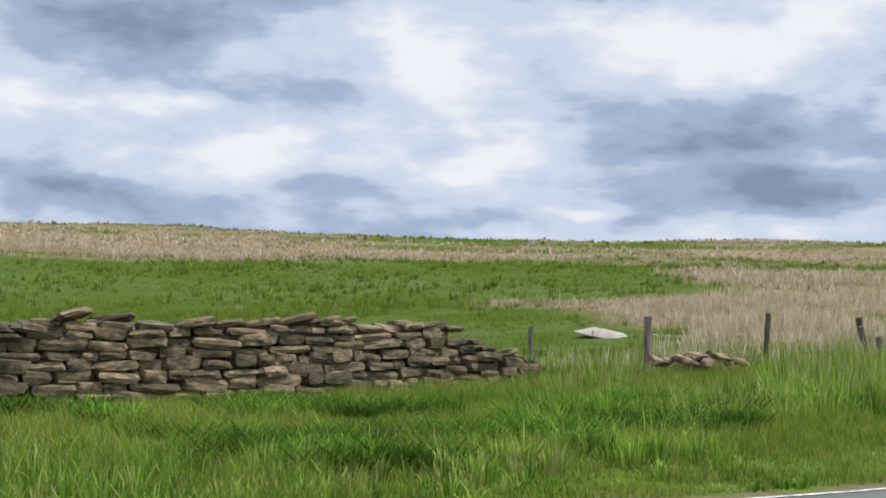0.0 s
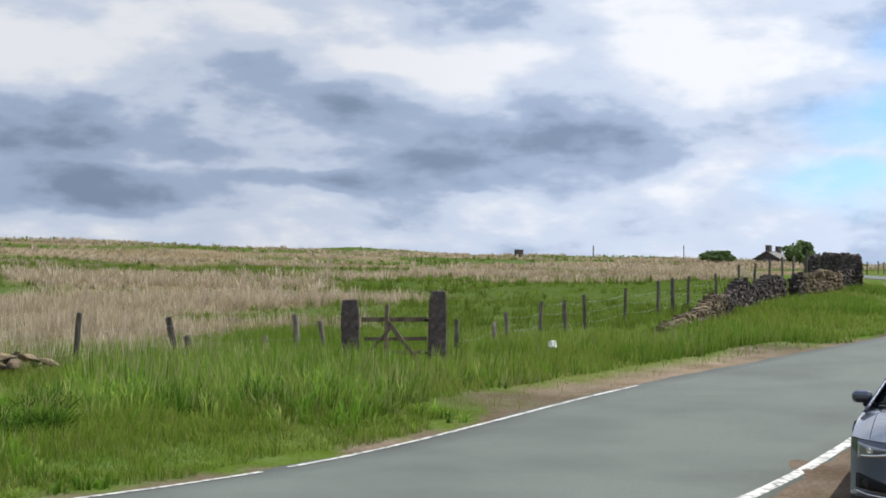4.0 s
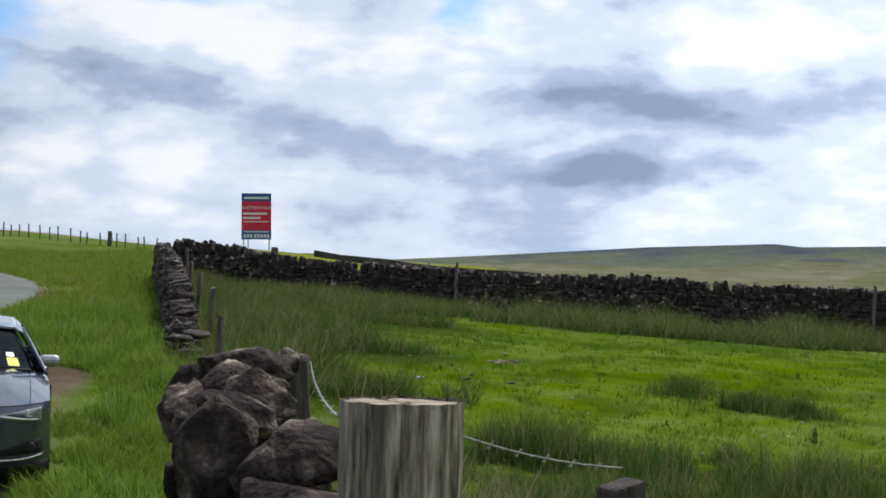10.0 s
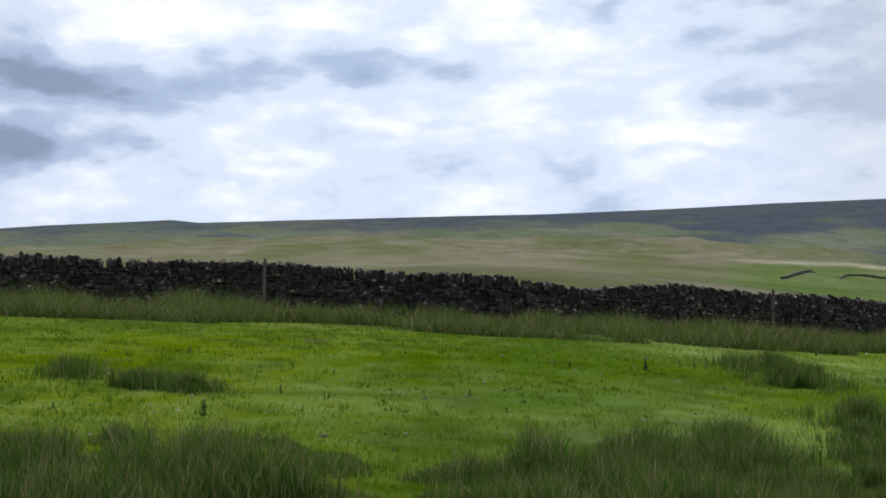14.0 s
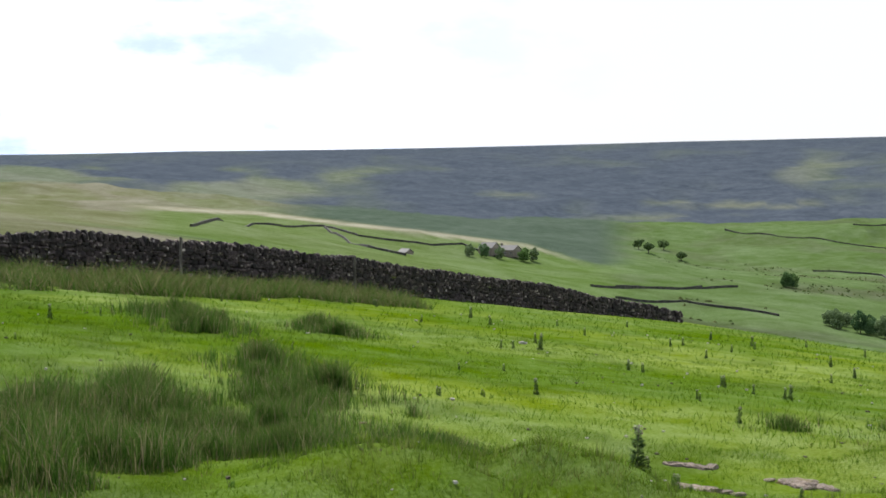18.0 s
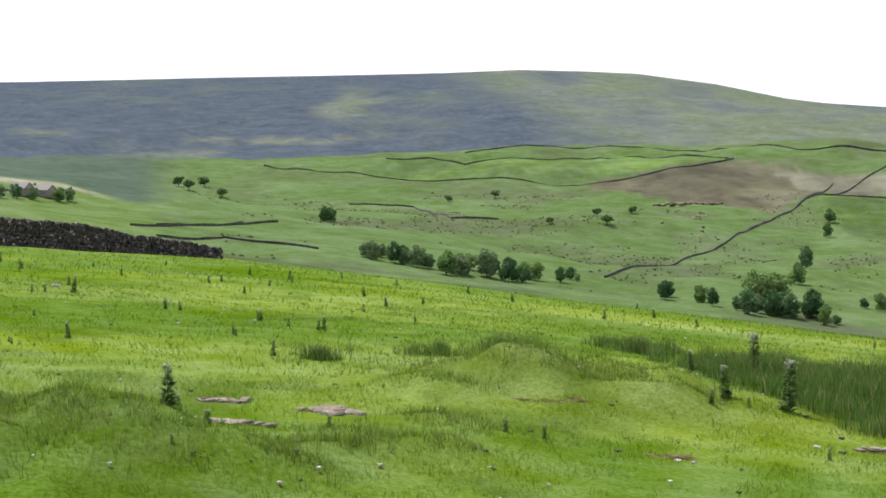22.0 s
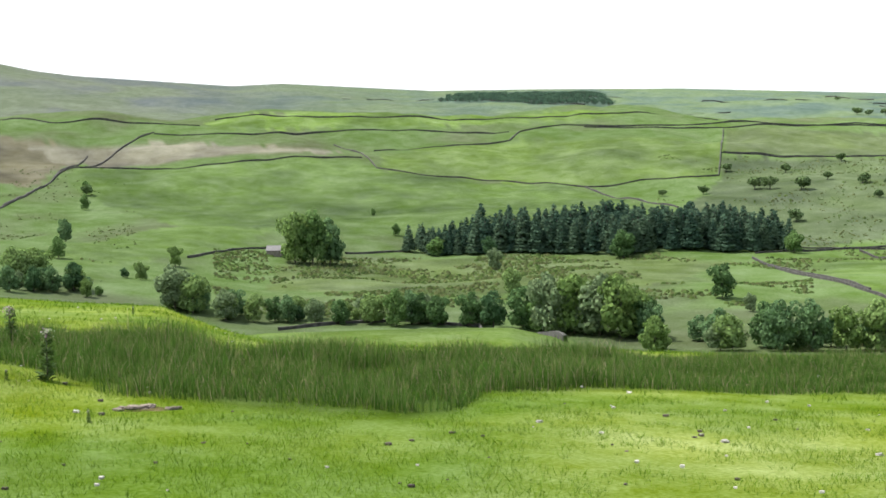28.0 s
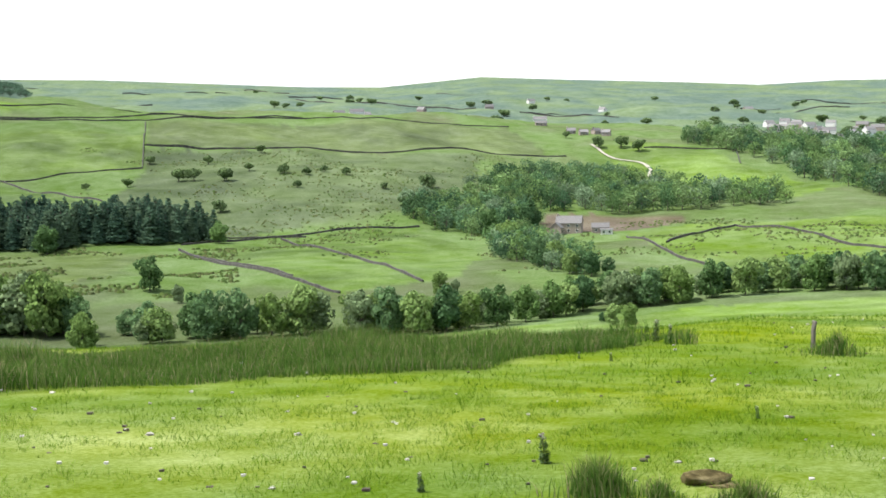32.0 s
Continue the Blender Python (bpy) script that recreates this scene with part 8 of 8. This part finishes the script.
RIVER_B = [(176.9, 357, 10), (178.1, 355, 10.7), (179.3, 351, 9.8), (180.4, 355, 10.7), (181.4, 360, 8.6), (182.5, 364, 9.5), (183.7, 372, 8.9), (184.8, 381, 9.1), (186, 389, 9.3), (187.4, 391, 9.4), (188.7, 392, 9.4), (189.9, 393, 9.4), (191.2, 401, 9.6), (192.5, 404, 9.7), (193.8, 411, 9), (195.2, 409, 9.8), (196.4, 408, 9.8), (197.5, 405, 9.7)]
RIVER_C = [(123.1, 712, 7.1), (125, 522, 6.3), (125.9, 518, 7.3), (126.8, 513, 7.2), (128, 501, 8), (128.6, 505, 7.1), (129.6, 517, 9.3), (130.5, 511, 8.2), (131.6, 526, 6.3), (132.6, 526, 5.3), (136.8, 492, 5.9), (138.7, 479, 5.7), (140.1, 464, 7.4), (141, 470, 7.5), (141.7, 472, 7.6), (145.2, 518, 5.2), (143, 466, 5.6)]
SINGLE_A = [(151.3, 612, 19.6), (152, 613, 20.8), (152.7, 616, 17.7), (159.4, 589, 8.2), (160.1, 489, 8.8), (168.5, 459, 10.1), (169.6, 433, 5.2), (143.2, 875, 7.7), (143.1, 824, 8.2), (142.3, 652, 9.1), (142, 583, 8.2), (141.4, 534, 6.4), (145.1, 517, 6.2), (146.5, 572, 7.3), (154.5, 791, 3.8), (155.4, 707, 5.7)]
THORNS_A = [(171.4, 762, 6.7), (168.7, 938, 5.3), (169.8, 851, 7.5), (170.4, 847, 7.5), (171.6, 838, 7.4), (171, 931, 6), (172.6, 870, 4.9), (173.1, 978, 5.5), (174, 862, 5.5), (167.8, 857, 5.5), (166.2, 864, 4.1), (174.5, 821, 4.6)]
SINGLE_B = [(187.9, 335, 5.4), (187.2, 344, 4.8), (180.2, 436, 7), (183, 613, 11), (183.9, 698, 12.6), (183.5, 553, 10), (184.2, 513, 9.2), (185, 504, 9.1), (185.5, 485, 7.8), (186.4, 479, 7.7), (182.3, 663, 11.9), (183, 688, 12.4)]
THORNS_B = [(171.7, 838, 6.7), (173.9, 859, 4.8), (174.9, 861, 4.8), (175.6, 874, 4.2), (176.5, 868, 4.9), (178, 833, 4), (179.8, 846, 8.5), (178.8, 808, 3.9), (178.9, 767, 7.7), (179.6, 769, 9.2), (186.7, 1054, 8.4), (187.6, 1058, 8.5), (188.3, 1045, 8.4), (185.4, 1119, 5.4)]
THORNS_C = [(117.3, 1006, 7.2), (117.7, 971, 7), (118.3, 1020, 7.3), (119, 965, 6.2), (130, 958, 5.4), (128.1, 925, 4.4), (132.2, 782, 3.8), (134.1, 823, 4.6), (134.5, 788, 5.7), (135.5, 834, 4.7), (143.2, 872, 6.3)]
SINGLE_D = [(110.5, 657, 5.3), (111.1, 665, 5.9), (111.7, 673, 5.4), (112.7, 680, 6), (113.1, 685, 6)]


def tree_kind(kind, seed):
    """One unit-high tree: meshes of the trunk and the crown."""
    rng = np.random.RandomState(seed)
    # crown greens are lifted and blued, so they carry the valley's haze
    if kind == "broadleaf":
        lobes = [(0, 0, 0.62, 0.30, 0.30, 0.30)]
        for k in range(9):
            t = 2 * math.pi * k / 9 + rng.uniform(-0.3, 0.3)
            q = rng.uniform(0.18, 0.34)
            lobes.append((q * math.cos(t), q * math.sin(t), rng.uniform(0.34, 0.80), *(rng.uniform(0.13, 0.21) * np.array([1, 1, 0.85]))))
        for k in range(6):
            t = 2 * math.pi * k / 6 + rng.uniform(-0.3, 0.3)
            lobes.append((0.22 * math.cos(t), 0.22 * math.sin(t), rng.uniform(0.16, 0.34), 0.16, 0.16, 0.15))
        lobes.append((rng.uniform(-0.1, 0.1), rng.uniform(-0.1, 0.1), 0.86, 0.15, 0.15, 0.13))
        crown = leaf_cloud(rng, lobes, 1900, 0.026, [(0.11, 0.185, 0.06), (0.075, 0.135, 0.05), (0.16, 0.235, 0.08), (0.10, 0.17, 0.075), (0.13, 0.20, 0.06), (0.06, 0.115, 0.05), (0.145, 0.20, 0.10)][seed % 7])
        trunk = trunk_np(rng, 0.42, 0.028, 6, 0.24)
    elif kind == "conifer":
        lobes = []
        for k in range(11):
            z = 0.10 + 0.84 * k / 10
            q = 0.19 * (1 - (k / 10.6)) ** 0.85 + 0.015
            lobes.append((rng.uniform(-0.012, 0.012), rng.uniform(-0.012, 0.012), z, q, q, 0.05))
        crown = leaf_cloud(rng, lobes, 900, 0.022, [(0.044, 0.082, 0.055), (0.055, 0.095, 0.060), (0.07, 0.112, 0.068)][seed % 3])
        trunk = trunk_np(rng, 0.9, 0.014, 0, 0)
    else:
        lobes = [(0, 0, 0.55, 0.36, 0.36, 0.34)]
        for k in range(6):
            t = 2 * math.pi * k / 6 + rng.uniform(-0.4, 0.4)
            lobes.append((0.33 * math.cos(t), 0.33 * math.sin(t), rng.uniform(0.3, 0.75), 0.2, 0.2, 0.17))
        crown = leaf_cloud(rng, lobes, 520, 0.05, [(0.085, 0.13, 0.055), (0.10, 0.15, 0.06)][seed % 2])
        trunk = trunk_np(rng, 0.4, 0.05, 4, 0.22)
    return trunk, crown


KINDS = {}
for _kind, _n in (("broadleaf", 7), ("conifer", 3), ("thorn", 3)):
    KINDS[_kind] = []
    for _s in range(_n):
        (_tv, _tf), (_cv, _cf, _cc) = tree_kind(_kind, _s + 3)
        KINDS[_kind].append((mesh_np("trunk", _tv, _tf, [MAT["bark"]], smooth_faces=True), mesh_np("crown", _cv, _cf, [MAT["leaf"]], _cc), (_tv, _tf), (_cv, _cf, _cc)))

TREE_WORDS = {"broadleaf": ("broadleaf_tree", "full-leaved green broadleaf tree in the valley", "tree", "valley trees"), "conifer": ("conifer_tree", "dark green spruce in the hillside plantation", "tree", "plantation"), "thorn": ("thorn_tree", "small round hawthorn on the hillside", "tree", "hillside thorns")}
_tr = random.Random(77)


def tree(kind, az, d, h, wide=1.0):
    x, y = polar(az, d)
    name, label, cat, grp = TREE_WORDS[kind]
    k = KINDS[kind][_tr.randrange(len(KINDS[kind]))]
    t = thing(name, Matrix.LocRotScale((x, y, land1(x, y) - 0.1), Euler((0, 0, _tr.uniform(0, 6.28))), (h * wide * _tr.uniform(0.9, 1.15), h * wide * _tr.uniform(0.9, 1.15), h)), label, cat, grp)
    part("trunk", k[0], None, t)
    part("crown", k[1], None, t)
    return t


def row(trees, kind="broadleaf", taller=1.18, wide=1.0, extra=0, back=14):
    """Trees at the given places, each with a few lesser neighbours behind and beside it."""
    for az, d, h in trees:
        tree(kind, az, d, h * taller, wide)
        for _ in range(extra):
            tree(kind, az + _tr.uniform(-0.75, 0.75), d + _tr.uniform(2, back), h * taller * _tr.uniform(0.5, 0.95), wide * _tr.uniform(0.9, 1.3))


row(RIVER_A, extra=2, wide=0.85)
row(RIVER_B, extra=3, wide=0.85)
row(RIVER_C, extra=2, wide=0.85)
row(SINGLE_A, wide=0.75)
row(SINGLE_B, extra=1, wide=0.8)
row(SINGLE_D, wide=0.9)
row(THORNS_A, "thorn")
row(THORNS_B, "thorn")
row(THORNS_C, "thorn")


def spots(poly, n, gap, seed):
    """Places inside a parcel, no two nearer than the gap."""
    rng = random.Random(seed)
    az0, az1 = min(p[0] for p in poly), max(p[0] for p in poly)
    r0, r1 = min(p[1] for p in poly), max(p[1] for p in poly)
    out = []
    for _ in range(n * 40):
        a, r = rng.uniform(az0, az1), rng.uniform(r0, r1)
        if inside(np.array([a]), np.array([r]), poly)[0]:
            x, y = polar(a, r)
            if all((x - u) ** 2 + (y - v) ** 2 > gap * gap for u, v in out):
                out.append((x, y))
                if len(out) == n:
                    break
    return out


def wood(name, poly, kind, n, gap, h, label, seed, wide=1.0, share=0.3, tone=(1, 1, 1)):
    """A wood so far off that it is one mass of trees."""
    rng = random.Random(seed)
    tv, tf, tn, cv, cf, cc, cn = [], [], 0, [], [], [], 0
    for x, y in spots(poly, n, gap, seed):
        k = KINDS[kind][rng.randrange(len(KINDS[kind]))]
        hh = h * rng.uniform(0.7, 1.15)
        a = rng.uniform(0, 6.28)
        m = np.array([[math.cos(a) * wide, -math.sin(a) * wide, 0], [math.sin(a) * wide, math.cos(a) * wide, 0], [0, 0, 1]]) * hh
        o = np.array([x, y, land1(x, y) - 0.2])
        v, f, c = k[3]
        half = int(len(f) * share)
        # tone darkens and blues the crowns
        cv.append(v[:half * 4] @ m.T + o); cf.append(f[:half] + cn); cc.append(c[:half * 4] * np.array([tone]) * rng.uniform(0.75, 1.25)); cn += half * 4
        v, f = k[2]
        tv.append(v @ m.T + o); tf.append(f + tn); tn += len(v)
    w = thing(name, Matrix.Identity(4), label, "wood", kind="stuff")
    part("trunks", mesh_np("trunks", np.vstack(tv), np.vstack(tf), [MAT["bark"]]), None, w)
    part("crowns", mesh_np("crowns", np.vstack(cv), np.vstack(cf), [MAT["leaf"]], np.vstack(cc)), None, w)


# the spruce plantation, tree by tree
for _x, _y in spots([(155.8, 664), (159.9, 645), (164.5, 636), (171.2, 664), (170.6, 700), (168.6, 722), (166, 712), (160.5, 690), (156.3, 690)], 250, 3.9, 3):
    _az, _d = math.degrees(math.atan2(_x, _y)) % 360, math.hypot(_x, _y)
    tree("conifer", _az, _d, _tr.uniform(13, 18.5) * (0.72 if _az < 158.5 else 1), 1.5)
row([(171.3, 655, 9), (164.6, 628, 11), (159.2, 640, 8), (157, 655, 8)], "broadleaf")
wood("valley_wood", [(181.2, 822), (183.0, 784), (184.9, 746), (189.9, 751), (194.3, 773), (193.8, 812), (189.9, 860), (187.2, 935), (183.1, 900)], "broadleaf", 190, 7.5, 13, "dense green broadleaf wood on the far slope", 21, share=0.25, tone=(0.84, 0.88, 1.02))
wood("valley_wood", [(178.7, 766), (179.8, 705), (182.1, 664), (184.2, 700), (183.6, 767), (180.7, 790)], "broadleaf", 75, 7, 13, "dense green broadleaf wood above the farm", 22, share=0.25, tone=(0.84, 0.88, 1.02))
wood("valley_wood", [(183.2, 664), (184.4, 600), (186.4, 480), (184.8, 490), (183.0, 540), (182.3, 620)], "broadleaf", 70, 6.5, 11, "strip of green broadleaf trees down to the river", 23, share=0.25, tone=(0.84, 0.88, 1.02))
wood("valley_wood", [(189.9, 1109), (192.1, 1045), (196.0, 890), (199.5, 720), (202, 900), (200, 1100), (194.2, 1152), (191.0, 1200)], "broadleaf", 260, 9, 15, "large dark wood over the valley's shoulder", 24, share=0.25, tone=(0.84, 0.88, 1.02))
# this wood's bluish tone is distance haze painted into the crowns
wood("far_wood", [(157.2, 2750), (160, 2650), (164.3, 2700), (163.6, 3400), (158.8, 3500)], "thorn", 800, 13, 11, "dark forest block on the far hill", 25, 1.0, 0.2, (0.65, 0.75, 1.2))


# ---- buildings ----
def house(az, d, w, l, eaves, ridge, turn, label, wall="house", windows=True, chimneys=1, name="farmhouse"):
    x, y = polar(az, d)
    h = thing(name, pose(x, y, land1(x, y) - 0.3, 0, 0, turn), label, "house" if name != "barn" else "barn", "farm buildings")
    bm = box_bm((l, w, eaves + 0.3), (0, 0, (eaves + 0.3) / 2))
    part("house_body", bm, MAT[wall], h)
    for sx in (-1, 1):
        bm = bmesh.new()
        a, b, c = (bm.verts.new((sx * l / 2, -w / 2, eaves + 0.3)), bm.verts.new((sx * l / 2, w / 2, eaves + 0.3)), bm.verts.new((sx * l / 2, 0, ridge + 0.2)))
        bm.faces.new((a, b, c))
        part("gable", bm, MAT[wall], h)
    sl = math.atan2(ridge - eaves, w / 2)
    ln = math.hypot(ridge - eaves, w / 2) + 0.45
    for sy in (-1, 1):
        part("roof_slope", box_bm((l + 0.6, ln, 0.16), (0, sy * (w / 4 + 0.1), (eaves + ridge) / 2 + 0.30), 0, Matrix.Rotation(-sy * sl, 4, "X")), MAT["slate"], h)
    for k in range(chimneys):
        part("chimney", box_bm((0.9, 0.7, 1.5), (l / 2 - 0.6 - k * (l - 1.2), 0, ridge + 0.6)), MAT[wall], h)
    if windows:
        n = max(2, int(l / 3.2))
        for sy in (-1, 1):
            for k in range(n):
                for zz in ((eaves * 0.30, eaves * 0.75) if eaves > 4 else (eaves * 0.5,)):
                    fr = part("window", box_bm((1.2, 0.12, 1.3), (-l / 2 + l * (k + 0.5) / n, sy * w / 2, zz + 0.3)), MAT["white"], h)
                    part("glass", box_bm((1.0, 0.06, 1.1), (-l / 2 + l * (k + 0.5) / n, sy * (w / 2 + 0.05), zz + 0.3)), MAT["pane"], fr)
        part("door", box_bm((1.0, 0.1, 2.1), (l * 0.08, -w / 2 - 0.02, 1.35)), MAT["black"], h)
    return h


house(150.45, 627, 5, 6, 2.6, 4.4, 20, "small grey stone field barn beside a clump of trees", windows=False, chimneys=0, name="barn")
house(185.5, 672, 8, 12, 5.0, 8.0, -12, "reddish stone farmhouse with a pale slate roof")
house(185.0, 668, 5.5, 6, 3.6, 5.8, 70, "low red-roofed stone wing beside the farmhouse", chimneys=0)
house(186.75, 668, 5, 8, 2.6, 4.4, -8, "low stone outbuilding in the farmyard", chimneys=0, name="barn")
house(187.0, 660, 2.2, 5.5, 2.1, 2.5, -8, "white caravan standing in the farmyard", "render", chimneys=0, name="caravan")
for _k, (_a, _d, _t) in enumerate(((186.1, 1150, 10), (186.6, 1158, 40), (187.0, 1146, -20), (185.6, 1165, 5))):
    house(_a, _d, 5, 7, 2.8, 4.8, _t, "dark stone farm building on the hill's brow", chimneys=1)
house(184.4, 1262, 6, 10, 2.4, 4.2, 4, "long grey farm shed beyond the fields", "house", chimneys=0)
house(112.1, 690, 6, 11, 3.2, 5.4, 25, "grey stone farmhouse among trees above the beck")
house(111.3, 684, 6, 9, 3.5, 6, 25, "small grey stone barn beside the farmhouse", windows=False, chimneys=0, name="barn")
house(107.9, 560, 3.5, 6, 1.8, 3.0, 15, "tiny stone hut below the field wall", windows=False, chimneys=0, name="barn")
house(173.0, 1900, 10, 34, 5, 9, 6, "white farm with red roofs in the distance", "render", chimneys=0)
_vr = random.Random(9)
for _k in range(46):
    house(_vr.uniform(193.2, 200.5), _vr.uniform(1850, 2150), 9, _vr.uniform(10, 24), 5, 9, _vr.uniform(-40, 40), "pale stone house in the distant village", _vr.choice(["render", "house"]), False, 1, "village_house")
for _k in range(14):
    house(_vr.uniform(176, 193), _vr.uniform(1800, 2800), 9, _vr.uniform(10, 22), 5, 9, _vr.uniform(-40, 40), "pale farm building among distant fields", _vr.choice(["render", "house"]), False, 1, "farm_house")

# the pale track up to the hill farm
_p = far_line([(186.4, 1062), (187.2, 1028), (188.4, 1010), (188.75, 985), (188.7, 950)], 4)
_d = np.gradient(_p, axis=0); _d /= np.linalg.norm(_d, axis=1)[:, None]
_n2 = np.stack([-_d[:, 1], _d[:, 0]], 1) * 1.2
_v = np.concatenate([np.c_[_p - _n2, land(*(_p - _n2).T) + 0.7], np.c_[_p + _n2, land(*(_p + _n2).T) + 0.7]])
_i = np.arange(len(_p) - 1)
tagged(new("track", mesh_np("track", _v, np.stack([_i, _i + 1, _i + 1 + len(_p), _i + len(_p)], 1), [MAT["trackgrit"]])), "pale gravel track winding up to the farm", "track", kind="structure")

# hedges and tree lines on the far fields towards the village
for _k in range(26):
    _a, _d0 = _vr.uniform(152, 200), _vr.uniform(1750, 3300)
    far_wall([(_a, _d0), (_a + _vr.uniform(1.5, 5), _d0 * _vr.uniform(0.96, 1.06))], 1.5, 2.2)
for _k in range(70):
    tree("thorn", _vr.uniform(172, 201), _vr.uniform(1500, 2900), _vr.uniform(8, 15), 1.3)

# the quarry's broken edge
for _k in range(16):
    _a = 136.4 + 2.6 * _k / 15
    boulder("quarry_rock", pose(*polar(_a, 928 + _vr.uniform(-6, 6)), land1(*polar(_a, 928)) + 0.6, 0, 0, _vr.uniform(0, 90)), (_vr.uniform(4, 8), 4, _vr.uniform(2, 4.2)), 500 + _k, "grey rock outcrop on the quarried edge", "grit", "quarry rocks")
for _k in range(9):
    _a, _d0 = _vr.uniform(136.5, 138.6), _vr.uniform(780, 870)
    boulder("quarry_rock", pose(*polar(_a, _d0), land1(*polar(_a, _d0)) + 0.3, 0, 0, _vr.uniform(0, 90)), (_vr.uniform(2, 4), 3, 1.4), 530 + _k, "grey rock outcrop on the quarried edge", "grit", "quarry rocks")

# ---- the moor's skyline ----
_x, _y = polar(26.0, 228)
_b = part("stone_hut", box_bm((1.1, 1.0, 1.5), (0, 0, 0.3), 0.06), MAT["gatestone"], None, m=pose(_x, _y, gz(_x, _y), 0, 0, 12))
tagged(_b, "small dark square stone shaft on the moor's skyline", "hut")
for _k in range(7):
    tree("thorn", 33.45 + 0.16 * _k, 205 + 3 * (_k % 3), 1.4 + 0.7 * math.sin(_k * 1.1) ** 2, 1.25)
for _a, _d, _h in ((36.85, 190, 3.6), (37.1, 192, 4.8), (37.4, 191, 3.6)):
    tree("thorn", _a, _d, _h * 0.9, 0.85)
house(36.1, 232, 4, 5, 0.5, 1.6, 30, "low dark moorland house with two chimneys", "gatestone", windows=False, chimneys=2, name="moor_house")
house(43.55, 150, 2.0, 2.0, -0.1, 0.8, 40, "small grey roof peeping over the bank", "house", windows=False, chimneys=0, name="hut")
stake(*polar(32.6, 230), 2.4, 0.08, (0, 0), 88, "distant wooden telegraph pole on the moor")
stake(*polar(29.0, 240), 2.0, 0.10, (0, 0), 89, "distant wooden post on the moor's skyline")


def scrub(name, az0, az1, r0, r1, n, size, cols, label, cut, seed, scale):
    """Low bracken, rush and gorse on the far slopes, too small to tell apart."""
    rng = np.random.RandomState(seed)
    az, r = np.radians(rng.uniform(az0, az1, n)), np.sqrt(rng.uniform(r0 * r0, r1 * r1, n))
    x, y = r * np.sin(az), r * np.cos(az)
    k = fbm(x / scale, y / scale, 4) > cut
    x, y = x[k], y[k]
    m = len(x)
    z = land(x, y)
    s = size * rng.uniform(0.4, 1.5, m)
    c = np.stack([x, y, z], 1)
    a = rng.uniform(0, 2 * np.pi, m)
    u = np.stack([np.cos(a), np.sin(a), 0 * a], 1) * s[:, None]
    up = np.stack([0 * s, 0 * s, s * 0.75], 1)
    w = np.stack([-np.sin(a), np.cos(a), 0 * a], 1) * s[:, None]
    v = np.stack([c - u - w * 0.5 - up * 0.3, c + u - w * 0.4 - up * 0.3, c + u * 0.5 + up, c - u * 0.4 + w * 0.2 + up * 0.9, c + u * 0.9 + w - up * 0.3, c - u + w * 0.9 - up * 0.3], 1)
    f = np.array([[0, 1, 2, 3], [3, 2, 4, 5], [1, 4, 2, 2], [0, 3, 5, 5]])
    tri = np.array([[0, 1, 2], [0, 2, 3], [3, 2, 4], [3, 4, 5], [1, 4, 2], [0, 3, 5]])
    t = shades(m, cols)
    ob = new(name, mesh_np(name, v.reshape(-1, 3), (np.arange(m)[:, None, None] * 6 + tri[None]).reshape(-1, 3), [MAT["leaf"]], np.repeat(t, 6, 0)))
    tagged(ob, label, "scrub", kind="stuff")


_SC = [(0.075, 0.12, 0.035), (0.095, 0.14, 0.04), (0.12, 0.14, 0.055), (0.09, 0.11, 0.045)]
scrub("bracken_scrub", 148, 172, 430, 640, 12000, 0.8, _SC, "dark rush and bracken tufts on the far valley side", 0.02, 1, 30)
scrub("bracken_scrub", 118, 145, 500, 980, 5000, 0.65, _SC, "dark rush and bracken tufts on the far hillside", 0.08, 2, 45)
scrub("bracken_scrub", 166, 183, 700, 990, 4500, 0.65, _SC, "dark gorse and bracken tufts on the rough pasture", 0.05, 3, 40)
scrub("bracken_scrub", 170, 200, 480, 720, 6000, 0.7, _SC, "dark rush tufts along the valley fields", 0.12, 4, 35)
